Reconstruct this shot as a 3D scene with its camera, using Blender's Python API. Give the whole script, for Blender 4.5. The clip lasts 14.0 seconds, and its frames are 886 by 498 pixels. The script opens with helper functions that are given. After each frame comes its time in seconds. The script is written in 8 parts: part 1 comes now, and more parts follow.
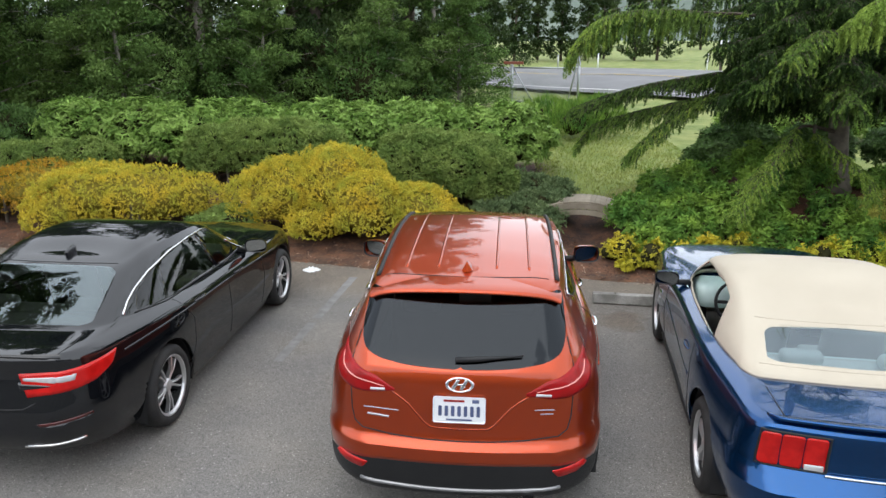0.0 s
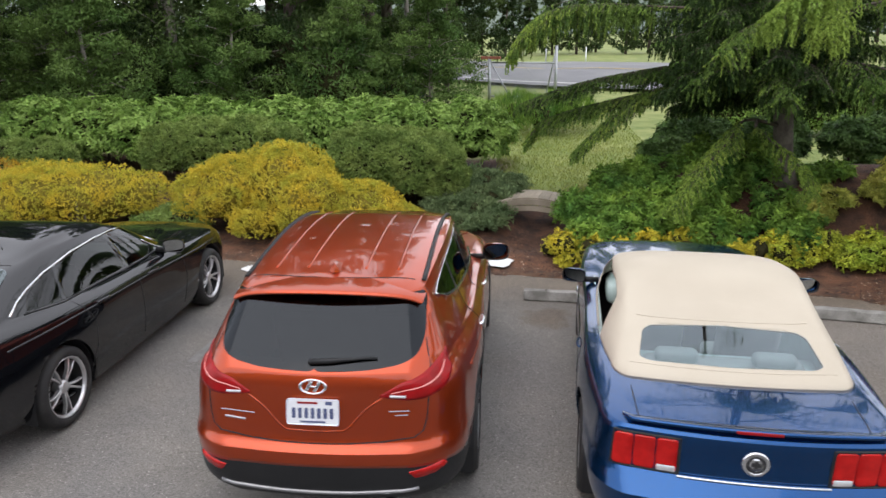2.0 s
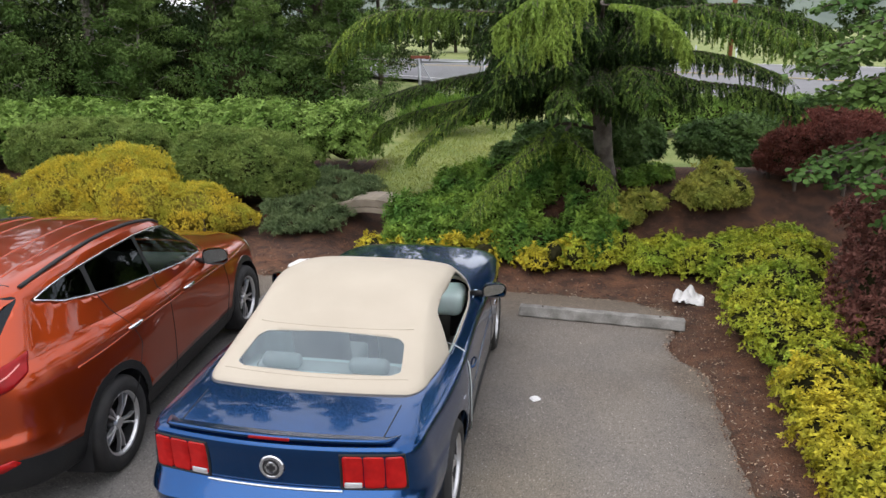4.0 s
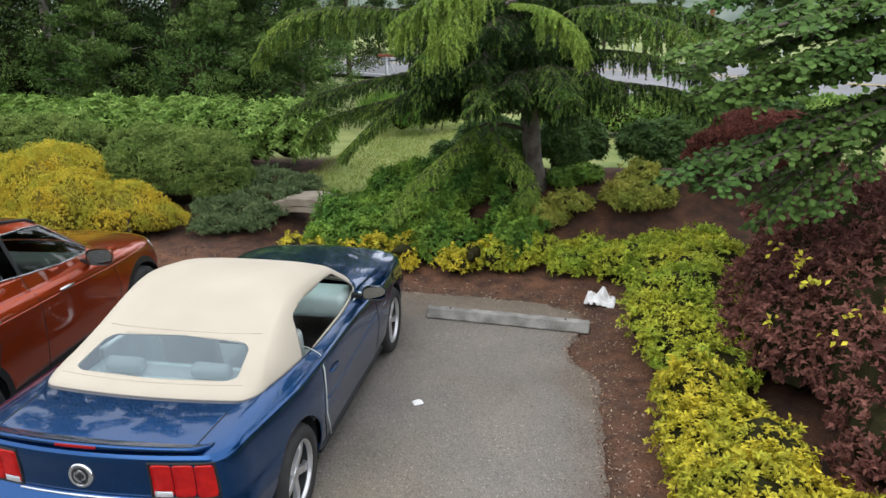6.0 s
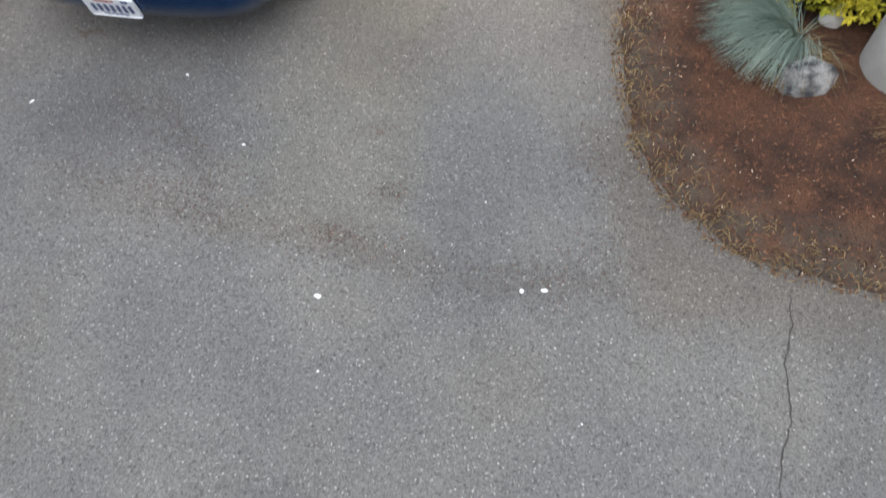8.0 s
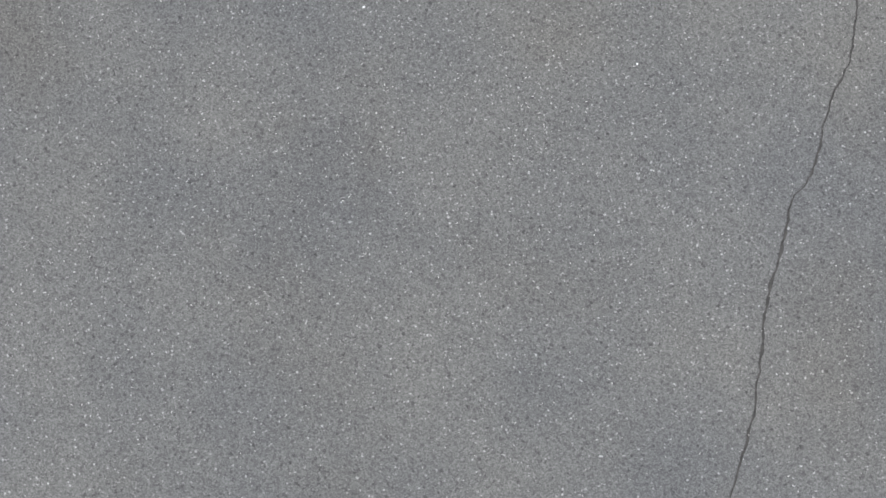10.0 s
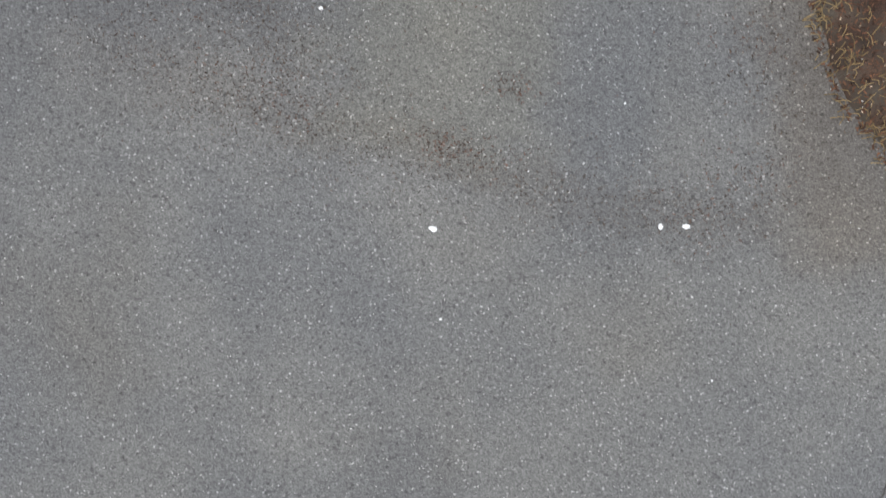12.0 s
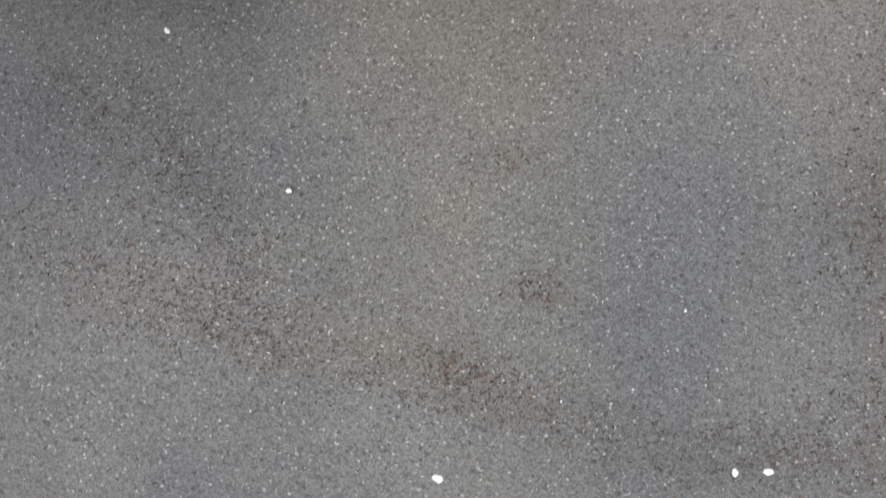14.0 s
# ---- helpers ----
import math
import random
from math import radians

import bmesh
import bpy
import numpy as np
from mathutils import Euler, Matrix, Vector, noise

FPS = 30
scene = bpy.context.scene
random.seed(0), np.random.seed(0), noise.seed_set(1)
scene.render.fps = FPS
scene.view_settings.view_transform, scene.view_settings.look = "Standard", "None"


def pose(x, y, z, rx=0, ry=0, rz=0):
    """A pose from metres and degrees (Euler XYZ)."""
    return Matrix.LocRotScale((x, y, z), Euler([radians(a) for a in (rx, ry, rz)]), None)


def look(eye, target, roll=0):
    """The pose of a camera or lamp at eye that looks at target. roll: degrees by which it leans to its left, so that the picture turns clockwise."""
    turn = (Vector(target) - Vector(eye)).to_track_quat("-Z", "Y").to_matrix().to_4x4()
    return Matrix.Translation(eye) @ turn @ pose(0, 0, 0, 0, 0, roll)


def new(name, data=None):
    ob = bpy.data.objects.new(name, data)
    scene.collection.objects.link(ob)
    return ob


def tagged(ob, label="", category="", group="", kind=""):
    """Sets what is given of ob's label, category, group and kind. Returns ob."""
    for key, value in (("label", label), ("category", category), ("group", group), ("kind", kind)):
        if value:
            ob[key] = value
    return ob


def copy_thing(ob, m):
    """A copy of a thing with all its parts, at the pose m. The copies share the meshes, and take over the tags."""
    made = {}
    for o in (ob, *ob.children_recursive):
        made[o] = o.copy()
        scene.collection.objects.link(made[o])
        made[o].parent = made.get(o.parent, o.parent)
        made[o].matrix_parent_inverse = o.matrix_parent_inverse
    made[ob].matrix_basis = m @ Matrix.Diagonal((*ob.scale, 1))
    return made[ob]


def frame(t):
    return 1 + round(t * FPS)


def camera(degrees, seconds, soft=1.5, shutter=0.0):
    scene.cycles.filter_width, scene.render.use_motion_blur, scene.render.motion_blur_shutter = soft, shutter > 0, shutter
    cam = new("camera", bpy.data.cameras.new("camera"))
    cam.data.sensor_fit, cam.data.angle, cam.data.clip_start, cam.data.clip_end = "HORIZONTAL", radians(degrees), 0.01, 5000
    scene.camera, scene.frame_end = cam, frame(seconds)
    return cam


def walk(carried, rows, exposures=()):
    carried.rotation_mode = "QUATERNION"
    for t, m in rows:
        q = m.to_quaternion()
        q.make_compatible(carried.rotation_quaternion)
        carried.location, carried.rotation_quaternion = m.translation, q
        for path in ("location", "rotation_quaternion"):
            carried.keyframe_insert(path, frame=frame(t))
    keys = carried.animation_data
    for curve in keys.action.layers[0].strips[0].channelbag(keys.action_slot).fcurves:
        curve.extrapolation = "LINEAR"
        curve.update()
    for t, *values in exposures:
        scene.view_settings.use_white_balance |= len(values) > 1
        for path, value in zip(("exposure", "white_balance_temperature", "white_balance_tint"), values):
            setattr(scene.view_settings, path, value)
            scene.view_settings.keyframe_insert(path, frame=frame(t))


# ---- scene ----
cam = camera(62.9, 14.0, shutter=0.2)
PATH = [
    (0, (0.773, 0.299, 3.038), (0.544, 2.208, 2.485), 0.1),
    (0.5, (0.746, 0.305, 3.038), (0.519, 2.213, 2.483), 0.1),
    (1, (0.762, 0.319, 3.028), (0.533, 2.226, 2.47), -0.1),
    (1.5, (1.004, 0.361, 3.031), (0.773, 2.267, 2.47), -0.3),
    (2, (1.622, 0.438, 3.058), (1.389, 2.343, 2.492), -0.4),
    (2.5, (2.562, 0.536, 3.088), (2.332, 2.439, 2.519), -0.4),
    (3, (3.563, 0.618, 3.135), (3.33, 2.52, 2.559), -0.4),
    (3.2, (3.793, 0.626, 3.144), (3.561, 2.528, 2.569), -0.3),
    (5.3, (4.884, 0.753, 3.161), (4.651, 2.654, 2.584), -0.5),
    (5.5, (5.062, 0.805, 3.161), (4.841, 2.706, 2.582), -0.2),
    (6, (5.231, 0.841, 3.159), (5.018, 2.743, 2.58), -0.0),
    (6.4, (5.22, 0.82, 3.145), (5.007, 2.722, 2.565), 0.0),
    (6.5, (5.217, 0.815, 3.141), (5.008, 2.704, 2.517), 0.0),
    (6.7, (5.196, 0.806, 3.135), (4.996, 2.635, 2.352), -0.1),
    (7, (5.158, 0.801, 3.131), (4.966, 2.506, 2.103), -0.5),
    (7.3, (5.138, 0.825, 3.127), (4.954, 2.369, 1.869), -1.0),
    (7.5, (5.146, 0.811, 3.12), (4.968, 2.231, 1.722), -1.5),
    (8, (5.114, 0.808, 3.118), (4.979, 1.876, 1.432), -1.4),
    (8.5, (5.076, 0.808, 3.108), (4.97, 1.461, 1.221), -3.3),
    (8.7, (5.046, 0.825, 3.102), (4.961, 1.294, 1.16), -4.6),
    (10.8, (4.677, 1.116, 3.145), (4.666, 1.173, 1.145), -4.9),
    (11, (4.622, 1.265, 3.152), (4.613, 1.321, 1.153), -3.5),
    (11.5, (4.481, 1.778, 3.179), (4.471, 1.828, 1.18), -5.4),
    (12, (4.358, 2.281, 3.191), (4.343, 2.335, 1.192), -8.9),
    (12.5, (4.298, 2.558, 2.795), (4.271, 2.641, 0.797), -11.9),
    (13, (4.284, 2.652, 2.482), (4.26, 2.73, 0.483), -10.7),
    (13.5, (4.26, 2.76, 2.461), (4.243, 2.826, 0.462), -7.7),
    (14, (4.248, 3.137, 2.476), (4.224, 3.208, 0.477), -12.8),
]
walk(cam, [(t, look(eye, target, roll)) for t, eye, target, roll in PATH],
     exposures=[(0, 0.96, 6500, 10), (1.5, 0.9, 6600, 13), (3, 0.78, 6750, 17), (5.5, 0.9, 6600, 12), (6.5, 0.94, 6550, 11), (7, 1.0, 6550, 12), (7.5, 0.91, 6550, 13), (8.5, 0.85, 6500, 11), (11, 0.62, 6500, 11), (12.5, 0.68, 6600, 11), (14, 0.66, 6700, 12)])

# ---- world, sun ----
world = bpy.data.worlds.new("world")
scene.world = world
world.use_nodes = True
wn = world.node_tree.nodes
sky = wn.new("ShaderNodeTexSky")
sky.sky_type, sky.sun_disc = "NISHITA", False
sky.sun_elevation, sky.sun_rotation = radians(52), radians(200)
sky.air_density, sky.dust_density, sky.ozone_density = 1.0, 1.5, 1.0
hazy = wn.new("ShaderNodeMixRGB")
hazy.inputs[0].default_value = 0.82
hazy.inputs[2].default_value = (6.85, 7.2, 7.6, 1)
world.node_tree.links.new(sky.outputs[0], hazy.inputs[1])
world.node_tree.links.new(hazy.outputs[0], wn["Background"].inputs[0])
wn["Background"].inputs[1].default_value = 0.15
sun = new("sun", bpy.data.lights.new("sun", "SUN"))
sun.data.energy, sun.data.angle, sun.data.color = 0.55, radians(60), (1, 0.98, 0.95)
sun.matrix_world = look((-3, -8, 14), (0, 0, 0))
scene.view_settings.exposure = 0.75


# ---- materials ----
def mat(name, c1, c2=None, rough=0.6, scale=6.0, metal=0.0, bump=0.0, bscale=60.0, island=0.0, trans=0.0, coat=0.0, spec=0.5, fine=0.0, objr=0.0):
    """A surface with colour between c1 and c2 by noise at two scales, fine relief, and a change from leaf to leaf or piece to piece."""
    m = bpy.data.materials.new(name)
    m.use_nodes = True
    n, link = m.node_tree.nodes, m.node_tree.links.new
    b = n["Principled BSDF"]
    b.inputs["Roughness"].default_value, b.inputs["Metallic"].default_value = rough, metal
    b.inputs["Specular IOR Level"].default_value = spec
    b.inputs["Coat Weight"].default_value, b.inputs["Coat Roughness"].default_value, b.inputs["Coat IOR"].default_value = coat, 0.02, 1.65
    c2 = c2 or tuple(v * 0.8 for v in c1)
    geo = n.new("ShaderNodeNewGeometry")
    big = n.new("ShaderNodeTexNoise")
    big.inputs["Scale"].default_value, big.inputs["Detail"].default_value = scale, 6
    link(geo.outputs["Position"], big.inputs["Vector"])
    ramp = n.new("ShaderNodeValToRGB")
    ramp.color_ramp.elements[0].position, ramp.color_ramp.elements[1].position = 0.36, 0.64
    ramp.color_ramp.elements[0].color, ramp.color_ramp.elements[1].color = (*c1, 1), (*c2, 1)
    link(big.outputs["Fac"], ramp.inputs[0])
    col = ramp.outputs[0]
    for amount, source in ((island, geo.outputs["Random Per Island"]), (objr, None)):
        if amount:
            if source is None:
                source = n.new("ShaderNodeObjectInfo").outputs["Random"]
            hsv = n.new("ShaderNodeHueSaturation")
            rng = n.new("ShaderNodeMapRange")
            rng.inputs["To Min"].default_value, rng.inputs["To Max"].default_value = 1 - amount, 1 + amount
            link(source, rng.inputs["Value"])
            link(rng.outputs[0], hsv.inputs["Value"])
            link(col, hsv.inputs["Color"])
            col = hsv.outputs[0]
    if fine:
        fn = n.new("ShaderNodeTexNoise")
        fn.inputs["Scale"].default_value, fn.inputs["Detail"].default_value = bscale * 2, 3
        link(geo.outputs["Position"], fn.inputs["Vector"])
        rng = n.new("ShaderNodeMapRange")
        rng.inputs["From Min"].default_value, rng.inputs["From Max"].default_value = 0.3, 0.7
        rng.inputs["To Min"].default_value, rng.inputs["To Max"].default_value = 1 - fine, 1 + fine
        link(fn.outputs["Fac"], rng.inputs["Value"])
        hsv = n.new("ShaderNodeHueSaturation")
        link(rng.outputs[0], hsv.inputs["Value"])
        link(col, hsv.inputs["Color"])
        col = hsv.outputs[0]
    link(col, b.inputs["Base Color"])
    if bump:
        bt = n.new("ShaderNodeTexNoise")
        bt.inputs["Scale"].default_value, bt.inputs["Detail"].default_value = bscale, 4
        link(geo.outputs["Position"], bt.inputs["Vector"])
        bp = n.new("ShaderNodeBump")
        bp.inputs["Strength"].default_value, bp.inputs["Distance"].default_value = bump, 0.01
        link(bt.outputs["Fac"], bp.inputs["Height"])
        link(bp.outputs[0], b.inputs["Normal"])
    if trans:
        t = n.new("ShaderNodeBsdfTranslucent")
        link(col, t.inputs["Color"])
        mix = n.new("ShaderNodeMixShader")
        mix.inputs[0].default_value = trans
        link(b.outputs[0], mix.inputs[1])
        link(t.outputs[0], mix.inputs[2])
        link(mix.outputs[0], n["Material Output"].inputs["Surface"])
    return m


def glass(name, tint, gloss=1.0, ior=1.75):
    """A thin pane: tinted see-through, with the mirror image that glass gives."""
    m = bpy.data.materials.new(name)
    m.use_nodes = True
    n, link = m.node_tree.nodes, m.node_tree.links.new
    n.remove(n["Principled BSDF"])
    t, g, mix, f = (n.new("ShaderNode" + k) for k in ("BsdfTransparent", "BsdfGlossy", "MixShader", "Fresnel"))
    t.inputs[0].default_value = (*tint, 1)
    g.inputs["Roughness"].default_value = 0.01
    g.inputs["Color"].default_value = (*gloss, 1) if isinstance(gloss, tuple) else (gloss, gloss, gloss, 1)
    f.inputs["IOR"].default_value = ior
    link(f.outputs[0], mix.inputs[0])
    link(t.outputs[0], mix.inputs[1])
    link(g.outputs[0], mix.inputs[2])
    link(mix.outputs[0], n["Material Output"].inputs["Surface"])
    return m


def asphalt_material():
    m = mat("asphalt", (0.142, 0.141, 0.139), (0.165, 0.161, 0.152), rough=0.95, scale=1.1, bump=0.5, bscale=180, spec=0.15)
    n, link = m.node_tree.nodes, m.node_tree.links.new
    b = n["Principled BSDF"]
    col = b.inputs["Base Color"].links[0].from_socket
    geo = n.new("ShaderNodeNewGeometry")

    def speck(scale, low, high, a, z):
        nonlocal col
        v = n.new("ShaderNodeTexVoronoi")
        v.inputs["Scale"].default_value = scale
        link(geo.outputs["Position"], v.inputs["Vector"])
        sep = n.new("ShaderNodeSeparateColor")
        link(v.outputs["Color"], sep.inputs[0])
        r = n.new("ShaderNodeMapRange")
        r.inputs["From Min"].default_value, r.inputs["From Max"].default_value = low, high
        r.inputs["To Min"].default_value, r.inputs["To Max"].default_value = a, z
        link(sep.outputs[0], r.inputs["Value"])
        h = n.new("ShaderNodeHueSaturation")
        link(r.outputs[0], h.inputs["Value"])
        link(col, h.inputs["Color"])
        col = h.outputs[0]

    # worn pale and oily dark areas
    wear = n.new("ShaderNodeTexNoise")
    wear.inputs["Scale"].default_value, wear.inputs["Detail"].default_value, wear.inputs["Roughness"].default_value = 0.55, 10, 0.6
    link(geo.outputs["Position"], wear.inputs["Vector"])
    wr = n.new("ShaderNodeMapRange")
    wr.inputs["From Min"].default_value, wr.inputs["From Max"].default_value = 0.3, 0.7
    wr.inputs["To Min"].default_value, wr.inputs["To Max"].default_value = 0.94, 1.06
    link(wear.outputs["Fac"], wr.inputs["Value"])
    wh = n.new("ShaderNodeHueSaturation")
    link(wr.outputs[0], wh.inputs["Value"])
    link(col, wh.inputs["Color"])
    col = wh.outputs[0]
    speck(150, 0.0, 1.0, 0.74, 1.26)
    speck(130, 0.972, 0.995, 1.0, 2.2)
    speck(85, 0.9, 1.0, 1.0, 0.62)
    speck(260, 0.0, 1.0, 0.78, 1.22)
    # brown and dark stains in patches
    st = n.new("ShaderNodeTexNoise")
    st.inputs["Scale"].default_value, st.inputs["Detail"].default_value = 0.8, 9
    link(geo.outputs["Position"], st.inputs["Vector"])
    r = n.new("ShaderNodeMapRange")
    r.inputs["From Min"].default_value, r.inputs["From Max"].default_value = 0.52, 0.75
    r.inputs["To Max"].default_value = 0.35
    link(st.outputs["Fac"], r.inputs["Value"])
    mx = n.new("ShaderNodeMixRGB")
    mx.blend_type = "MULTIPLY"
    mx.inputs[2].default_value = (0.74, 0.66, 0.56, 1)
    link(r.outputs[0], mx.inputs[0])
    link(col, mx.inputs[1])
    # the place, shaken by noise so that no stain has a straight rim
    shake = n.new("ShaderNodeTexNoise")
    shake.inputs["Scale"].default_value, shake.inputs["Detail"].default_value, shake.inputs["Roughness"].default_value = 1.6, 9, 0.68
    link(geo.outputs["Position"], shake.inputs["Vector"])
    off = n.new("ShaderNodeVectorMath")
    off.operation = "MULTIPLY_ADD"
    off.inputs[1].default_value, off.inputs[2].default_value = (0.9, 0.9, 0), (-0.45, -0.45, 0)
    link(shake.outputs["Color"], off.inputs[0])
    place_ = n.new("ShaderNodeVectorMath")
    link(geo.outputs["Position"], place_.inputs[0])
    link(off.outputs[0], place_.inputs[1])
    axes = n.new("ShaderNodeSeparateXYZ")
    link(place_.outputs[0], axes.inputs[0])

    def math_node(op, a, z):
        q = n.new("ShaderNodeMath")
        q.operation = op
        for i, v in enumerate((a, z)):
            if isinstance(v, (int, float)):
                q.inputs[i].default_value = v
            else:
                link(v, q.inputs[i])
        return q.outputs[0]

    def ramp_up(source, low, high):
        q = n.new("ShaderNodeMapRange")
        q.interpolation_type = "SMOOTHSTEP"
        q.inputs["From Min"].default_value, q.inputs["From Max"].default_value = low, high
        link(source, q.inputs["Value"])
        return q.outputs[0]

    def stain(fac, colour, amount=1.0):
        nonlocal mx
        q = n.new("ShaderNodeMixRGB")
        q.blend_type = "MULTIPLY"
        q.inputs[2].default_value = (*colour, 1)
        link(math_node("MULTIPLY", fac, amount), q.inputs[0])
        link(mx.outputs[0], q.inputs[1])
        mx = q

    X, Y = axes.outputs[0], axes.outputs[1]
    bays = ramp_up(Y, 3.3, 5.2)
    # paler, tan tint over the bays, browner towards the right
    stain(bays, (1.27, 1.23, 1.18))
    stain(math_node("MULTIPLY", bays, ramp_up(X, 3.2, 4.2)), (1.0, 0.95, 0.9))
    # silty pale band and bluish tyre band that run into the open bay
    into = math_node("MULTIPLY", ramp_up(Y, 2.6, 2.9), ramp_up(Y, 6.5, 5.0))
    stain(math_node("MULTIPLY", into, math_node("MULTIPLY", ramp_up(X, 3.6, 3.9), ramp_up(X, 4.8, 4.5))), (1.03, 1.02, 0.96))
    stain(math_node("MULTIPLY", into, math_node("MULTIPLY", ramp_up(X, 4.75, 4.95), ramp_up(X, 5.3, 5.1))), (0.975, 0.985, 1.0))
    # the convertible's shade painted round its rear, together with an oil stain
    shade_stain = math_node("MULTIPLY", math_node("MULTIPLY", ramp_up(X, 2.3, 2.7), ramp_up(X, 3.8, 3.4)), math_node("MULTIPLY", ramp_up(Y, 3.0, 3.5), ramp_up(Y, 5.2, 4.6)))
    stain(shade_stain, (0.78, 0.79, 0.82))
    # brown silt along the line where water drains
    drain = math_node("ABSOLUTE", math_node("ADD", math_node("ADD", Y, math_node("MULTIPLY", X, 0.16)), -3.46), 0)
    silt = math_node("MULTIPLY", ramp_up(drain, 0.2, 0.02), math_node("MULTIPLY", ramp_up(X, 2.2, 2.9), ramp_up(X, 6.1, 5.7)))
    stain(silt, (0.8, 0.72, 0.64), 0.17)
    # rusty damp stains in front of a wheel stop and behind the convertible
    for sx, sy, rx, ry in ((1.85, 8.15, 0.45, 0.4), (2.4, 4.1, 0.09, 0.05)):
        dx = math_node("DIVIDE", math_node("ADD", X, -sx), rx)
        dy = math_node("DIVIDE", math_node("ADD", Y, -sy), ry)
        away = math_node("ADD", math_node("MULTIPLY", dx, dx), math_node("MULTIPLY", dy, dy))
        stain(ramp_up(away, 1.0, 0.2), (0.68, 0.54, 0.42), 0.6)
    # soil washed onto the asphalt along the bed
    bed = math_node("MULTIPLY", ramp_up(X, 5.5, 6.0), ramp_up(Y, 2.2, 2.8))
    stain(bed, (0.76, 0.64, 0.53), 0.55)
    stain(ramp_up(Y, 8.0, 9.2), (0.8, 0.68, 0.56), 0.7)
    link(mx.outputs[0], b.inputs["Base Color"])
    return m


ASPHALT = asphalt_material()
ROADWAY = mat("road_asphalt", (0.15, 0.152, 0.158), (0.19, 0.19, 0.195), rough=0.9, scale=0.5, bump=0.3)
MULCH = mat("bark_mulch", (0.03, 0.013, 0.007), (0.086, 0.036, 0.017), rough=0.95, scale=4.5, bump=1.0, bscale=85, fine=0.85)


def pale_mulch(m):
    """Mulch is paler in a strip along the edge of the lot."""
    n, link = m.node_tree.nodes, m.node_tree.links.new
    colour = n["Principled BSDF"].inputs["Base Color"]
    before = colour.links[0].from_socket
    geo, noise_, add, axes = n.new("ShaderNodeNewGeometry"), n.new("ShaderNodeTexNoise"), n.new("ShaderNodeVectorMath"), n.new("ShaderNodeSeparateXYZ")
    noise_.inputs["Scale"].default_value, noise_.inputs["Detail"].default_value = 2.2, 8
    link(geo.outputs["Position"], noise_.inputs["Vector"])
    link(geo.outputs["Position"], add.inputs[0])
    link(noise_.outputs["Color"], add.inputs[1])
    link(add.outputs[0], axes.inputs[0])
    ramps = []
    for axis, low, high in ((0, 7.3, 6.7), (1, 4.6, 5.6), (1, 11.6, 10.6)):
        r = n.new("ShaderNodeMapRange")
        r.interpolation_type = "SMOOTHSTEP"
        r.inputs["From Min"].default_value, r.inputs["From Max"].default_value = low, high
        link(axes.outputs[axis], r.inputs["Value"])
        ramps.append(r.outputs[0])
    for other in ramps[1:]:
        q = n.new("ShaderNodeMath")
        q.operation = "MULTIPLY"
        link(ramps[0], q.inputs[0])
        link(other, q.inputs[1])
        ramps[0] = q.outputs[0]
    mix = n.new("ShaderNodeMixRGB")
    mix.blend_type = "MULTIPLY"
    mix.inputs[2].default_value = (1.75, 1.85, 2.0, 1)
    link(ramps[0], mix.inputs[0])
    link(before, mix.inputs[1])
    link(mix.outputs[0], colour)


pale_mulch(MULCH)
CONCRETE = mat("concrete", (0.27, 0.265, 0.25), (0.35, 0.345, 0.33), rough=0.9, scale=4, bump=0.35, bscale=90, fine=0.15)
OLD_WOOD = mat("weathered_wood", (0.2, 0.165, 0.12), (0.3, 0.26, 0.2), rough=0.85, scale=3, bump=0.4, bscale=60, objr=0.2)
BARK = mat("bark", (0.055, 0.042, 0.034), (0.11, 0.088, 0.07), rough=0.95, scale=8, bump=1.0, bscale=30)
CEDAR_BARK = mat("cedar_bark", (0.09, 0.075, 0.062), (0.17, 0.145, 0.12), rough=0.95, scale=9, bump=1.0, bscale=35)
PALE_BARK = mat("pale_bark", (0.13, 0.115, 0.095), (0.22, 0.2, 0.17), rough=0.9, scale=5, bump=0.6, bscale=30)
# solid shrub cores: the shade between the leaves is put into these colours
GOLD_CORE_SHADE = mat("olive_core_shade", (0.13, 0.11, 0.02), (0.19, 0.15, 0.03), rough=1.0, scale=10, spec=0.0)
CORE_SHADE = mat("twig", (0.02, 0.02, 0.009), (0.035, 0.033, 0.016), rough=1.0, scale=10, spec=0.0)
WHITE = mat("white_paper", (0.78, 0.78, 0.77), (0.7, 0.7, 0.69), rough=0.7, scale=12)
LINE = mat("worn_white_paint", (0.21, 0.208, 0.2), (0.15, 0.147, 0.14), rough=0.8, scale=9, bump=0.3, bscale=150)


def leaf_mat(name, c1, c2, scale=1.5, rough=0.55, island=0.35, trans=0.25):
    return mat(name, c1, c2, rough=rough, scale=scale, island=island, trans=trans, spec=0.1)


GOLD = leaf_mat("golden_foliage", (0.66, 0.51, 0.06), (0.43, 0.43, 0.06), 3.2, island=0.3)
GOLD_ORANGE = leaf_mat("orange_gold_foliage", (0.5, 0.28, 0.04), (0.42, 0.31, 0.03), 2.2)
YEW = leaf_mat("yew_foliage", (0.145, 0.222, 0.056), (0.265, 0.35, 0.098), 2.5)
LAUREL = leaf_mat("laurel_foliage", (0.115, 0.21, 0.038), (0.27, 0.4, 0.1), 2.4, rough=0.5)
JUNIPER = leaf_mat("juniper_foliage", (0.11, 0.165, 0.075), (0.17, 0.225, 0.1), 2.5)
COVER = leaf_mat("groundcover_foliage", (0.075, 0.18, 0.035), (0.2, 0.32, 0.05), 2.0)
